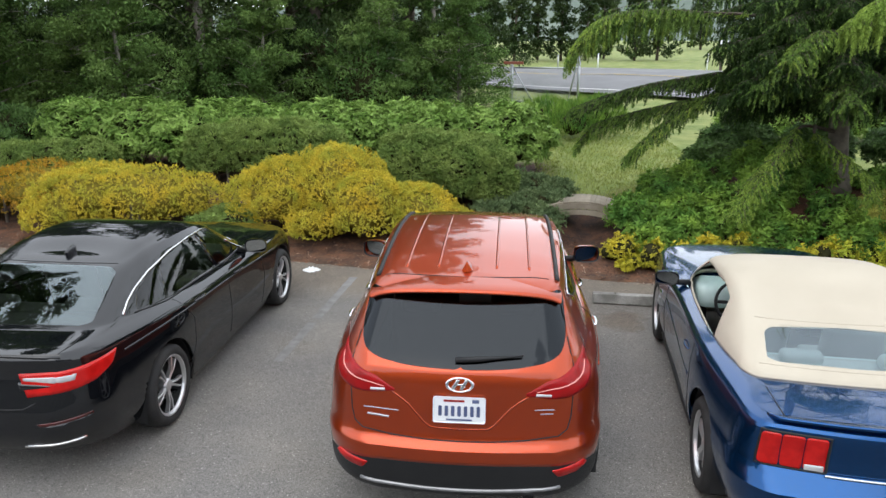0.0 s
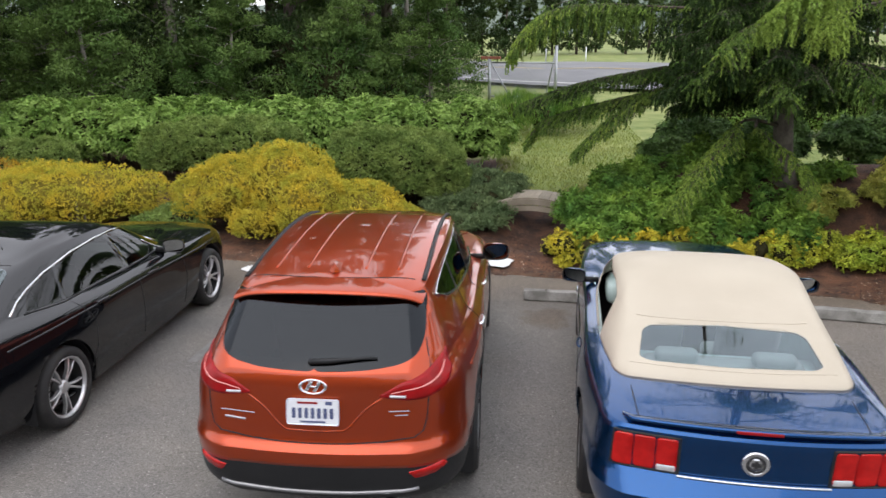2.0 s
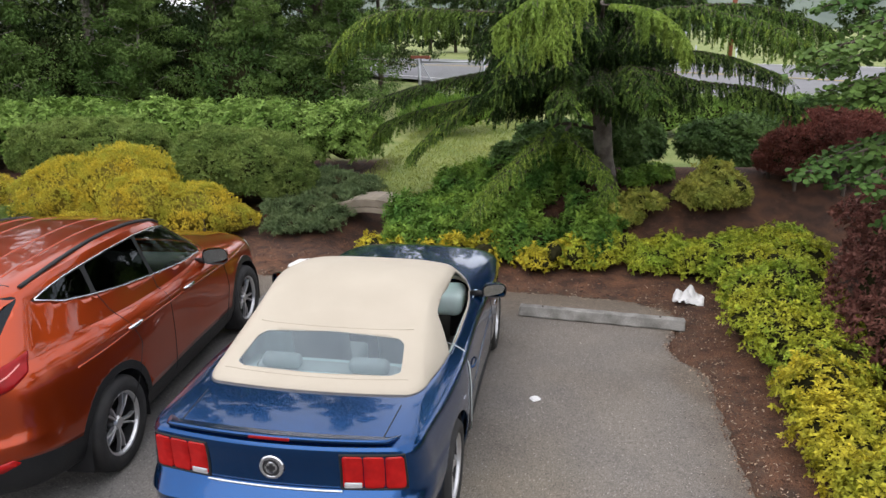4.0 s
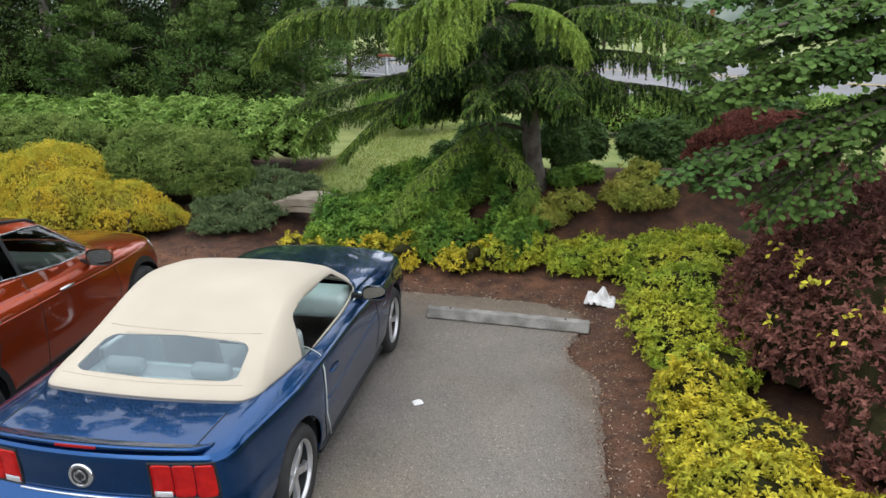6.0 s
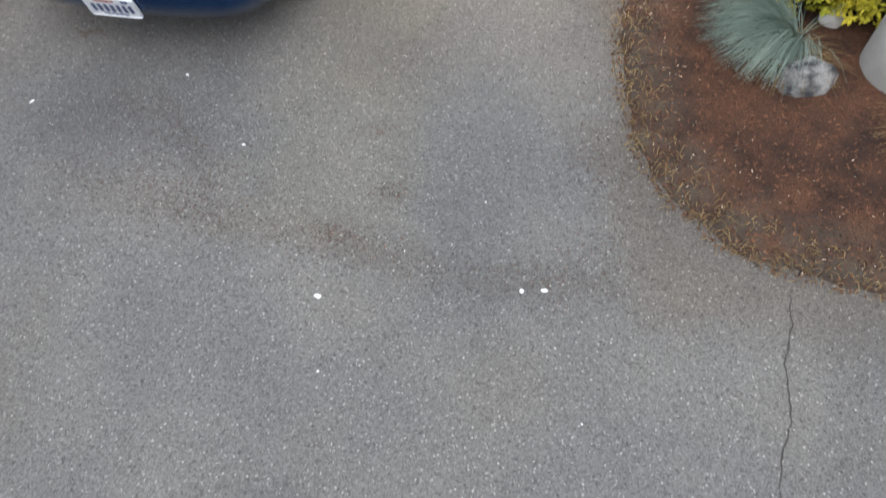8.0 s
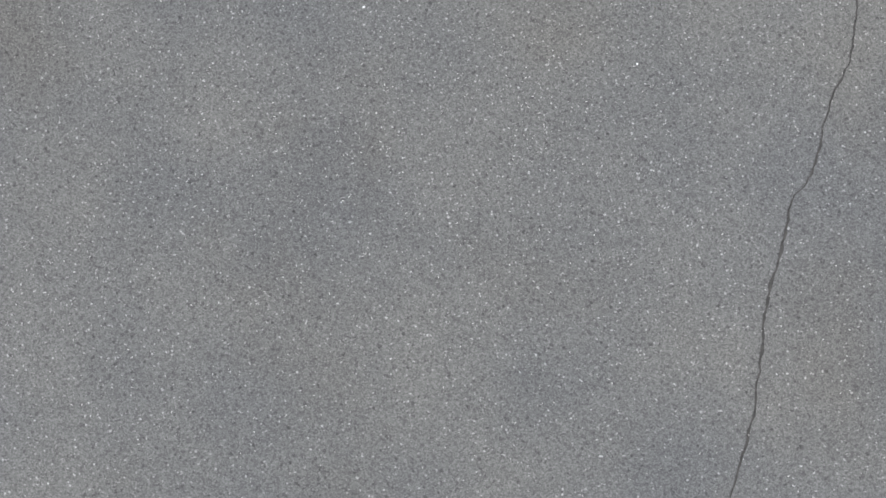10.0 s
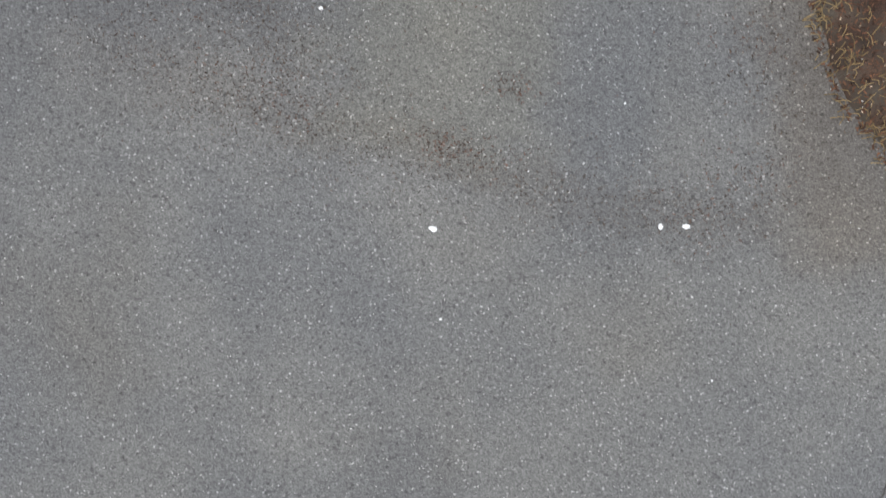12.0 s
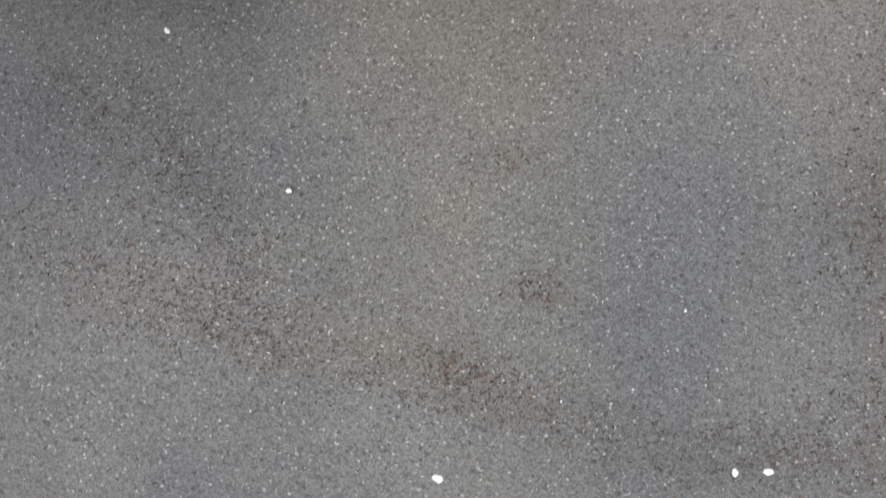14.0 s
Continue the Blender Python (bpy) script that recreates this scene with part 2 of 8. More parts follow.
EUON = leaf_mat("variegated_euonymus", (0.5, 0.5, 0.055), (0.29, 0.4, 0.05), 2.2, rough=0.45, island=0.45)
EUON_BRIGHT = leaf_mat("yellow_euonymus", (0.62, 0.51, 0.05), (0.35, 0.36, 0.04), 2.5, rough=0.45, island=0.4)
AZALEA = leaf_mat("azalea_foliage", (0.46, 0.45, 0.1), (0.29, 0.34, 0.07), 3.0)
PURPLE = leaf_mat("barberry_foliage", (0.15, 0.06, 0.05), (0.21, 0.092, 0.07), 3.0, island=0.5)
RED = leaf_mat("red_maple_foliage", (0.22, 0.078, 0.06), (0.145, 0.052, 0.042), 2.0)
# cedar needles: inner shade and lit tips are coloured in, besides fresh growth
CEDAR_SHADED = leaf_mat("cedar_shaded_needles", (0.02, 0.044, 0.012), (0.04, 0.074, 0.019), 1.5, island=0.4, trans=0.15)
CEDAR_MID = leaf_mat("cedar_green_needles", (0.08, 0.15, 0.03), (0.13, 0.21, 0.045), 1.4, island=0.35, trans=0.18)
CEDAR_NEW_LIT = leaf_mat("cedar_fresh_lit_needles", (0.15, 0.245, 0.043), (0.24, 0.335, 0.06), 1.2, island=0.35, trans=0.2)
KATSURA = leaf_mat("round_leaf_foliage", (0.046, 0.105, 0.026), (0.108, 0.185, 0.045), 1.2, rough=0.55)
FOREST = leaf_mat("forest_foliage", (0.025, 0.048, 0.016), (0.07, 0.105, 0.032), 0.35)
FOREST_LIGHT = leaf_mat("alder_foliage", (0.045, 0.09, 0.022), (0.11, 0.17, 0.045), 0.4)
YOUNG_LEAF = leaf_mat("young_tree_foliage", (0.065, 0.125, 0.03), (0.15, 0.23, 0.062), 0.6)
DARKSHRUB = leaf_mat("rhododendron_foliage", (0.045, 0.095, 0.026), (0.095, 0.165, 0.045), 1.5, rough=0.4)
GRASS = leaf_mat("grass_blades", (0.22, 0.28, 0.06), (0.33, 0.36, 0.11), 0.8)
BLUE_GRASS = leaf_mat("blue_fescue", (0.165, 0.225, 0.195), (0.25, 0.31, 0.265), 4.0)
DRY_GRASS = leaf_mat("dry_grass", (0.3, 0.215, 0.105), (0.19, 0.13, 0.062), 4.0)


# ---- building helpers ----
def finish(ob, smooth=True):
    if smooth:
        ob.data.polygons.foreach_set("use_smooth", [True] * len(ob.data.polygons))
    return ob


def part(name, bm, material, parent=None, label="", smooth=False, crease=0):
    """Links a bmesh as one mesh object, under a thing or a part. crease: edges sharper than so many degrees stay crisp."""
    me = bpy.data.meshes.new(name)
    bm.normal_update()
    bm.to_mesh(me)
    bm.free()
    me.materials.append(material)
    ob = new(name, me)
    if parent is not None:
        ob.parent = parent
    if label:
        ob["label"] = label
    if smooth and crease:
        me.set_sharp_from_angle(angle=radians(crease))
    return finish(ob, smooth)


def part_np(name, verts, faces, material, parent=None, label="", smooth=False):
    """The same from arrays of corners and faces (all faces with as many corners)."""
    me = bpy.data.meshes.new(name)
    verts, faces = np.asarray(verts, np.float32), np.asarray(faces, np.int32)
    me.vertices.add(len(verts))
    me.vertices.foreach_set("co", verts.ravel())
    k = faces.shape[1]
    me.loops.add(faces.size)
    me.loops.foreach_set("vertex_index", faces.ravel())
    me.polygons.add(len(faces))
    me.polygons.foreach_set("loop_start", np.arange(len(faces), dtype=np.int32) * k)
    me.update(calc_edges=True)
    me.materials.append(material)
    ob = new(name, me)
    if parent is not None:
        ob.parent = parent
    if label:
        ob["label"] = label
    return finish(ob, smooth)


def empty(name, m, label, category, group="", kind=""):
    ob = new(name)
    ob.matrix_world = m
    ob.empty_display_size = 0.1
    return tagged(ob, label, category, group, kind)


def box(bm, sx, sy, sz, m=Matrix(), bevel=0.0, seg=2):
    geom = bmesh.ops.create_cube(bm, size=1, matrix=m @ Matrix.Diagonal((sx, sy, sz, 1)))["verts"]
    if bevel:
        bmesh.ops.bevel(bm, geom=list({e for v in geom for e in v.link_edges}), offset=bevel, segments=seg, affect="EDGES", profile=0.5)
    return bm


def tube(bm, points, radii, sides=8):
    """A tapered tube along points."""
    rings = []
    points = [Vector(p) for p in points]
    for i, p in enumerate(points):
        d = (points[min(i + 1, len(points) - 1)] - points[max(i - 1, 0)]).normalized()
        a = d.orthogonal().normalized()
        if rings:
            a = (last - d * last.dot(d)).normalized()
        last = a
        b = d.cross(a)
        r = radii[i] if hasattr(radii, "__len__") else radii
        rings.append([bm.verts.new(p + (a * math.cos(t) + b * math.sin(t)) * r) for t in [2 * math.pi * k / sides for k in range(sides)]])
    for r1, r2 in zip(rings, rings[1:]):
        for k in range(sides):
            bm.faces.new((r1[k], r1[(k + 1) % sides], r2[(k + 1) % sides], r2[k]))
    bm.faces.new(rings[0][::-1])
    bm.faces.new(rings[-1])
    return bm


def lathe(bm, profile, steps=32, m=Matrix(), closed=False):
    """Turns a profile of (radius, height) round the local z axis."""
    rings = [[bm.verts.new(m @ Vector((r * math.cos(a), r * math.sin(a), z))) for a in [2 * math.pi * k / steps for k in range(steps)]] for r, z in profile]
    pairs = list(zip(rings, rings[1:])) + ([(rings[-1], rings[0])] if closed else [])
    for r1, r2 in pairs:
        for k in range(steps):
            bm.faces.new((r1[k], r1[(k + 1) % steps], r2[(k + 1) % steps], r2[k]))
    return bm


RNG = np.random.default_rng(7)


def unit(v):
    return v / np.maximum(np.linalg.norm(v, axis=1, keepdims=True), 1e-9)


def leaves(name, P, D, N, L, W, material, parent=None, label="", fold=0.25):
    """Pointed leaves folded at the midrib: at P, along D, facing N."""
    P, D = np.asarray(P), unit(np.asarray(D))
    S = unit(np.cross(D, N))
    N = unit(np.cross(S, D))
    L, W = np.broadcast_to(L, len(P))[:, None], np.broadcast_to(W, len(P))[:, None]
    mid = P + D * L * 0.45
    v = np.stack([P, mid + S * W / 2 + N * W * fold, P + D * L - N * L * 0.08, mid - S * W / 2 + N * W * fold], 1).reshape(-1, 3)
    i = np.arange(len(P))[:, None] * 4
    f = np.stack([i + [0, 2, 1], i + [0, 3, 2]], 1).reshape(-1, 3)
    return part_np(name, v, f, material, parent, label)


def needles(name, P, D, N, L, W, material, parent):
    """Slender needle sprays: at P, along D, facing N."""
    P, D = np.asarray(P), unit(np.asarray(D))
    S = unit(np.cross(D, N))
    L, W = np.broadcast_to(L, len(P))[:, None], np.broadcast_to(W, len(P))[:, None]
    v = np.stack([P - S * W / 2, P + S * W / 2, P + D * L], 1).reshape(-1, 3)
    return part_np(name, v, np.arange(len(P) * 3).reshape(-1, 3), material, parent)


def lump_points(lumps, count, rough=0.18, shell=0.3):
    """Points and outward directions on the skin of a group of uneven lumps (x, y, z, rx, ry, rz)."""
    lumps = np.asarray(lumps, float)
    area = (lumps[:, 3] * lumps[:, 4] + lumps[:, 3] * lumps[:, 5] + lumps[:, 4] * lumps[:, 5])
    which = RNG.choice(len(lumps), count * 2, p=area / area.sum())
    d = unit(RNG.normal(size=(count * 2, 3)))
    c, r = lumps[which, :3], lumps[which, 3:]
    ph = np.sin(d @ np.array([[5.1, 3.3, 7.7], [6.2, -4.4, 3.1], [2.7, 8.3, -5.2]]).T * 1.3 + which[:, None] * 2.1).sum(1) / 3
    fac = 1 + rough * ph - shell * RNG.random(count * 2) ** 2.2
    P = c + d * r * fac[:, None]
    out = unit(d / r)
    keep = np.ones(len(P), bool)
    for j, q in enumerate(lumps):
        inside = (((P - q[:3]) / (q[3:] * 0.82)) ** 2).sum(1) < 1
        keep &= ~(inside & (which != j))
    keep &= d[:, 2] > -0.55
    return P[keep][:count], out[keep][:count]


def core(lumps, parent, m=CORE_SHADE, size=0.72):
    """A solid lump inside a shrub, its dark colour standing in for the inner shade."""
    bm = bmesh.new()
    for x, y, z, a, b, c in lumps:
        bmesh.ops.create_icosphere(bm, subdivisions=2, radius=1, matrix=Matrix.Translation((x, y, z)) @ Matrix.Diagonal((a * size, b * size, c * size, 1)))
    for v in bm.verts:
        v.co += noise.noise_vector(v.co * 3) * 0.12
    return tagged(part("shade_core", bm, m, parent, "solid dark core, inner shade in its colour"), kind="stuff")


def knobbed(lumps, count, r1, r2):
    """Smaller lumps on the skin of the large ones: (how many, least and largest half-width)."""
    P, out = lump_points(lumps, count, 0.0, 0.05)
    r = RNG.uniform(r1, r2, len(P))[:, None]
    P = P - out * r * 0.45
    return np.concatenate([P, r * 1.15, r * 1.15, r * 0.8], 1)


def whorls(P, shoot, k, fan, L, rng=RNG):
    """k leaves round the tip of every shoot: their places, directions and faces. fan: 0 along the shoot, 1 square to it."""
    n = len(P)
    ref = np.where(np.abs(shoot[:, 2:]) < 0.8, np.array([[0, 0, 1.0]]), np.array([[1.0, 0, 0]]))
    u = unit(np.cross(shoot, ref))
    v = np.cross(shoot, u)
    turn = rng.random(n)[:, None] * 6.283 + np.arange(k)[None] * (6.283 / k) + rng.normal(size=(n, k)) * 0.3
    radial = u[:, None] * np.cos(turn)[..., None] + v[:, None] * np.sin(turn)[..., None]
    f = np.clip(fan + rng.normal(size=(n, k)) * 0.12, 0.05, 1.1)[..., None]
    D = shoot[:, None] * (1 - f) + radial * f
    back = (rng.random((n, k)) * 0.9 * L)[..., None]
    Q = P[:, None] - shoot[:, None] * back
    N = shoot[:, None] + radial * 0.15 + rng.normal(size=(n, k, 3)) * 0.2
    return Q.reshape(-1, 3), D.reshape(-1, 3), N.reshape(-1, 3)


def shrub(name, lumps, material, L, W, count, label, category="shrub", group="", up=0.5, wild=0.7, rough=0.18, shell=0.3, stems=True, coresize=0.72, knobs=None, flat=0.6, whorl=1, fan=0.6, inner=CORE_SHADE):
    """A shrub of lumps: leaves on the skin, single or in whorls round the shoots, and a core coloured as shade inside.
    """
    lumps = np.asarray(lumps, float)
    plain = len(lumps)
    if knobs:
        lumps = np.concatenate([lumps, knobbed(lumps, *knobs)])
    base = lumps[:, :3].mean(0)
    z0 = ground_z(base[0], base[1])
    ob = empty(name, Matrix.Translation((base[0], base[1], z0)), label, category, group)
    local = lumps.copy()
    local[:, :3] -= (base[0], base[1], z0)
    P, out = lump_points(local, count // whorl, rough, shell)
    low = ground_z_np(P[:, 0] + base[0], P[:, 1] + base[1]) - z0 + 0.01
    P[:, 2] = np.maximum(P[:, 2], low + RNG.random(len(P)) * 0.05)
    D = out + RNG.normal(size=P.shape) * wild + (0, 0, up)
    N = out + RNG.normal(size=P.shape) * 0.5 + (0, 0, flat)
    if whorl > 1:
        P, D, N = whorls(P, unit(D), whorl, fan, L)
    n = len(P)
    leaves("foliage", P, D, N, L * RNG.uniform(0.6, 1.3, n), W * RNG.uniform(0.7, 1.2, n), material, ob)
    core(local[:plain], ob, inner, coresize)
    if stems:
        bm = bmesh.new()
        for q in local[:12]:
            p = Vector((q[0], q[1], ground_z(q[0] + base[0], q[1] + base[1]) - z0 - 0.03))
            tube(bm, [p, Vector(q[:3])], [0.03, 0.015], 6)
        tagged(part("stem", bm, BARK, ob), kind="stuff")
    return ob


# ---- ground: lot at z 0, planted mound to the right, lawn and field behind ----
def smooth(a, b, v):
    t = np.clip((v - a) / (b - a), 0, 1)
    return t * t * (3 - 2 * t)


LOT = [(-60, -40), (60, -40), (60, 2.6), (8, 2.66), (6.96, 2.74), (6.55, 2.82), (6.29, 2.95), (6.07, 3.17), (5.89, 3.5), (5.8, 4.03), (5.79, 4.45),
       (5.91, 5.2), (5.95, 6.4), (5.98, 7.0), (5.93, 7.3), (5.78, 7.52), (5.74, 7.8), (5.86, 8.1), (6.02, 8.45), (5.9, 8.85), (5.5, 9.1), (5.0, 9.2), (4.1, 9.3), (1.5, 9.6), (-1.5, 9.7), (-2.6, 9.9), (-7, 10.0), (-12, 10.1), (-60, 10.1)]


def lot_distance(x, y):
    """Signed distance to the lot's edge: negative on the asphalt."""
    x, y = np.asarray(x, float), np.asarray(y, float)
    best, inside = np.full(x.shape, 1e9), np.zeros(x.shape, bool)
    for (x1, y1), (x2, y2) in zip(LOT, LOT[1:] + LOT[:1]):
        dx, dy = x2 - x1, y2 - y1
        t = np.clip(((x - x1) * dx + (y - y1) * dy) / (dx * dx + dy * dy), 0, 1)
        best = np.minimum(best, np.hypot(x - x1 - t * dx, y - y1 - t * dy))
        if y1 != y2:
            inside ^= ((y1 > y) != (y2 > y)) & (x < (x2 - x1) * (y - y1) / (y2 - y1) + x1)
    return np.where(inside, -best, best)


def ground_z_np(x, y):
    x, y = np.asarray(x, float), np.asarray(y, float)
    d = lot_distance(x, y)
    rise = 0.3 * smooth(0.5, 4, d) * smooth(9, 13, y)
    mound = 0.8 * smooth(9.7, 12.3, y) * smooth(2.4, 4.8, x) * (1 - 0.85 * smooth(12.0, 14.2, y))
    east = 0.25 * smooth(6.2, 8.5, x) * smooth(3.5, 7, y) * (1 - smooth(9, 12, y))
    creek = -0.28 * np.exp(-((x - 1.75 - 0.1 * (y - 12)) / 0.45) ** 2) * smooth(10.3, 11.5, y) * (1 - smooth(13.2, 14.5, y))
    far = 0.75 * smooth(20, 42, y) + 1.9 * smooth(60, 260, y)
    near = 0.006 + 0.064 * smooth(0, 0.7, d)
    bumps = 0.02 * np.sin(2.3 * x + 1.1 * y) * np.sin(1.7 * y - 0.8 * x) * smooth(0.3, 2, d)
    return np.where(d < 0, -0.05, near + rise + mound + east + creek + far + bumps)


def ground_z(x, y):
    return float(ground_z_np(np.array([x]), np.array([y]))[0])


def make_ground():
    xs = np.concatenate([[-2500, -900, -300, -120, -70, -45, -30, -22, -17], np.arange(-14, 16, 0.14), [17, 20, 25, 32, 45, 70, 120, 300, 900, 2500]])
    ys = np.concatenate([[-2500, -900, -300, -120, -60, -30, -12, -4, 0], np.arange(2.2, 20, 0.14), np.arange(20, 60, 1.0), [65, 72, 82, 95, 115, 150, 200, 260, 400, 900, 2500]])
    X, Y = np.meshgrid(xs, ys)
    Zv = ground_z_np(X.ravel(), Y.ravel())
    V = np.stack([X.ravel(), Y.ravel(), Zv], 1)
    w, h = len(xs), len(ys)
    a = (np.arange(h - 1)[:, None] * w + np.arange(w - 1)[None]).ravel()
    ob = part_np("ground", V, np.stack([a, a + 1, a + w + 1, a + w], 1), MULCH, smooth=True)
    tagged(ob, "brown bark mulch beds passing into rough green lawn and field", "ground", kind="structure")
    # lawn amount: behind the beds, and along the far side
    x, y = V[:, 0], V[:, 1]
    lawn = smooth(13.2, 14.2, y - 0.35 * (x - 2) * (x > 2)) * smooth(0.9, 1.5, x)
    lawn = np.maximum(lawn, smooth(16.3, 17.2, y))
    lawn = np.maximum(lawn, smooth(10.0, 12.0, -x - 3) * smooth(11, 12, y))
    lawn = np.where(x > 4.5, smooth(14.2, 15.0, y), lawn)
    lawn = np.where(y < 0, 1.0, lawn)
    at = ob.data.attributes.new("lawn", "FLOAT", "POINT")
    at.data.foreach_set("value", lawn.astype(np.float32))
    m = MULCH
    n, link = m.node_tree.nodes, m.node_tree.links.new
    b = n["Principled BSDF"]
    old = b.inputs["Base Color"].links[0].from_socket
    att = n.new("ShaderNodeAttribute")
    att.attribute_name = "lawn"
    geo = n.new("ShaderNodeNewGeometry")
    nz = n.new("ShaderNodeTexNoise")
    nz.inputs["Scale"].default_value, nz.inputs["Detail"].default_value = 1.2, 8
    link(geo.outputs["Position"], nz.inputs["Vector"])
    ramp = n.new("ShaderNodeValToRGB")
    ramp.color_ramp.elements[0].position, ramp.color_ramp.elements[1].position = 0.35, 0.65
    ramp.color_ramp.elements[0].color, ramp.color_ramp.elements[1].color = (0.12, 0.17, 0.035, 1), (0.24, 0.265, 0.085, 1)
    link(nz.outputs["Fac"], ramp.inputs[0])
    mx = n.new("ShaderNodeMixRGB")
    link(att.outputs["Fac"], mx.inputs[0])
    link(old, mx.inputs[1])
    link(ramp.outputs[0], mx.inputs[2])
    # dark trodden dirt along the lip of the asphalt
    rim = 1 - smooth(0.12, 0.42, lot_distance(x, y))
    rim = rim * (1 - 0.6 * smooth(4.2, 6.0, y)) * (y > 0)
    at = ob.data.attributes.new("lip", "FLOAT", "POINT")
    at.data.foreach_set("value", rim.astype(np.float32))
    lip = n.new("ShaderNodeAttribute")
    lip.attribute_name = "lip"
    worn = n.new("ShaderNodeTexNoise")
    worn.inputs["Scale"].default_value, worn.inputs["Detail"].default_value = 5, 7
    link(geo.outputs["Position"], worn.inputs["Vector"])
    span = n.new("ShaderNodeMapRange")
    span.inputs["From Min"].default_value, span.inputs["From Max"].default_value = 0.3, 0.6
    link(worn.outputs["Fac"], span.inputs["Value"])
    both = n.new("ShaderNodeMath")
    both.operation = "MULTIPLY"
    link(lip.outputs["Fac"], both.inputs[0])
    link(span.outputs[0], both.inputs[1])
    mx2 = n.new("ShaderNodeMixRGB")
    mx2.inputs[2].default_value = (0.075, 0.06, 0.045, 1)
    link(both.outputs[0], mx2.inputs[0])
    link(mx.outputs[0], mx2.inputs[1])
    link(mx2.outputs[0], b.inputs["Base Color"])


make_ground()


def slab(name, outline, top, thick, material, label, category, kind="structure"):
    bm = bmesh.new()
    f = bm.faces.new([bm.verts.new((x, y, top)) for x, y in outline])
    low = bmesh.ops.extrude_face_region(bm, geom=[f])["geom"]
    for v in low:
        if isinstance(v, bmesh.types.BMVert):
            v.co.z -= thick
    bmesh.ops.recalc_face_normals(bm, faces=bm.faces)
    bmesh.ops.triangulate(bm, faces=[g for g in bm.faces if len(g.verts) > 4])
    return tagged(part(name, bm, material), label, category, kind=kind)


def ragged(outline, step=0.06, amount=0.06):
    """The outline with its near edges made uneven."""
    out = []
    for (x1, y1), (x2, y2) in zip(outline, outline[1:] + outline[:1]):
        ln = math.hypot(x2 - x1, y2 - y1)
        if ln > 30 or abs(x1) > 30 or abs(x2) > 30:
            out.append((x1, y1))
            continue
        k = max(1, int(ln / step))
        for i in range(k):
            t = i / k
            q = noise.noise_vector(Vector((x1 + (x2 - x1) * t, y1 + (y2 - y1) * t, 3.3)) * 6)
            out.append((x1 + (x2 - x1) * t + q.x * amount, y1 + (y2 - y1) * t + q.y * amount))
    return out


slab("pavement", ragged(LOT), 0.0, 0.1, ASPHALT, "worn grey asphalt parking lot with pale stone specks", "parking lot")

# the road beyond, running a little across the view
def strip(name, a, b, width, lift, material, label, category):
    bm = bmesh.new()
    a, b = Vector((*a, 0)), Vector((*b, 0))
    side = (b - a).normalized().cross(Vector((0, 0, 1))) * width / 2
    rows = []
    for i in range(61):
        p = a.lerp(b, i / 60)
        rows.append([bm.verts.new((q.x, q.y, ground_z(q.x, q.y) + lift)) for q in [p + side * s for s in (-1, -0.6, -0.2, 0.2, 0.6, 1)]])
    for r1, r2 in zip(rows, rows[1:]):
        for k in range(5):
            bm.faces.new((r1[k], r1[k + 1], r2[k + 1], r2[k]))
    bmesh.ops.recalc_face_normals(bm, faces=bm.faces)
    return tagged(part(name, bm, material), label, category, kind="structure")


strip("road", (-75, 88), (75, -2), 16, 0.16, ROADWAY, "grey two-lane road with white edge lines", "road")


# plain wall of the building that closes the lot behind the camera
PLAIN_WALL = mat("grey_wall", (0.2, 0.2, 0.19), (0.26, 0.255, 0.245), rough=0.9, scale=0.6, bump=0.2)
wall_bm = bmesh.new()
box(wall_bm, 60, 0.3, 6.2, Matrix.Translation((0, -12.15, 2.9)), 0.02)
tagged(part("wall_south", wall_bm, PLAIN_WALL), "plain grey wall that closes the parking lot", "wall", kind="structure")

# ---- shrubs behind the bays ----
def gz(x, y, up):
    return ground_z(x, y) + up


def lump(x, y, r, h, ry=None):
    """A lump that stands on the ground at x, y: half-width r, height h."""
    return (x, y, gz(x, y, h * 0.5), r, ry or r, h * 0.52)


shrub("golden_shrub", [lump(-3.1, 11.35, 0.75, 1.05), lump(-2.35, 11.75, 0.85, 1.2), lump(-1.75, 11.0, 0.7, 0.95), lump(-2.45, 10.85, 0.5, 0.6), lump(-0.95, 11.15, 0.65, 0.75), lump(-0.45, 11.25, 0.38, 0.5)],
      GOLD, 0.042, 0.013, 150000, "rounded golden-yellow dwarf conifer shrubs in mulch", group="golden shrubs", rough=0.18, shell=0.26, knobs=(95, 0.13, 0.34), whorl=5, fan=0.42, up=0.8, wild=0.5, coresize=0.76, inner=GOLD_CORE_SHADE)
shrub("golden_shrub", [lump(-6.3, 11.2, 0.85, 0.95), lump(-5.45, 11.35, 0.8, 0.95), lump(-4.85, 11.55, 0.5, 0.8), lump(-6.6, 10.75, 0.5, 0.6)],
      GOLD, 0.042, 0.013, 100000, "golden-yellow mounded shrub with greenish lower twigs", group="golden shrubs", rough=0.18, shell=0.26, knobs=(95, 0.13, 0.34), whorl=5, fan=0.42, up=0.8, wild=0.5, coresize=0.76, inner=GOLD_CORE_SHADE)
shrub("golden_shrub", [lump(-7.6, 11.7, 0.8, 0.85), lump(-8.6, 11.3, 0.8, 0.7)],
      GOLD_ORANGE, 0.045, 0.014, 44000, "golden shrub with orange new growth", group="golden shrubs", rough=0.18, shell=0.26, knobs=(95, 0.13, 0.34), whorl=5, fan=0.42, up=0.8, wild=0.5, coresize=0.76, inner=GOLD_CORE_SHADE)
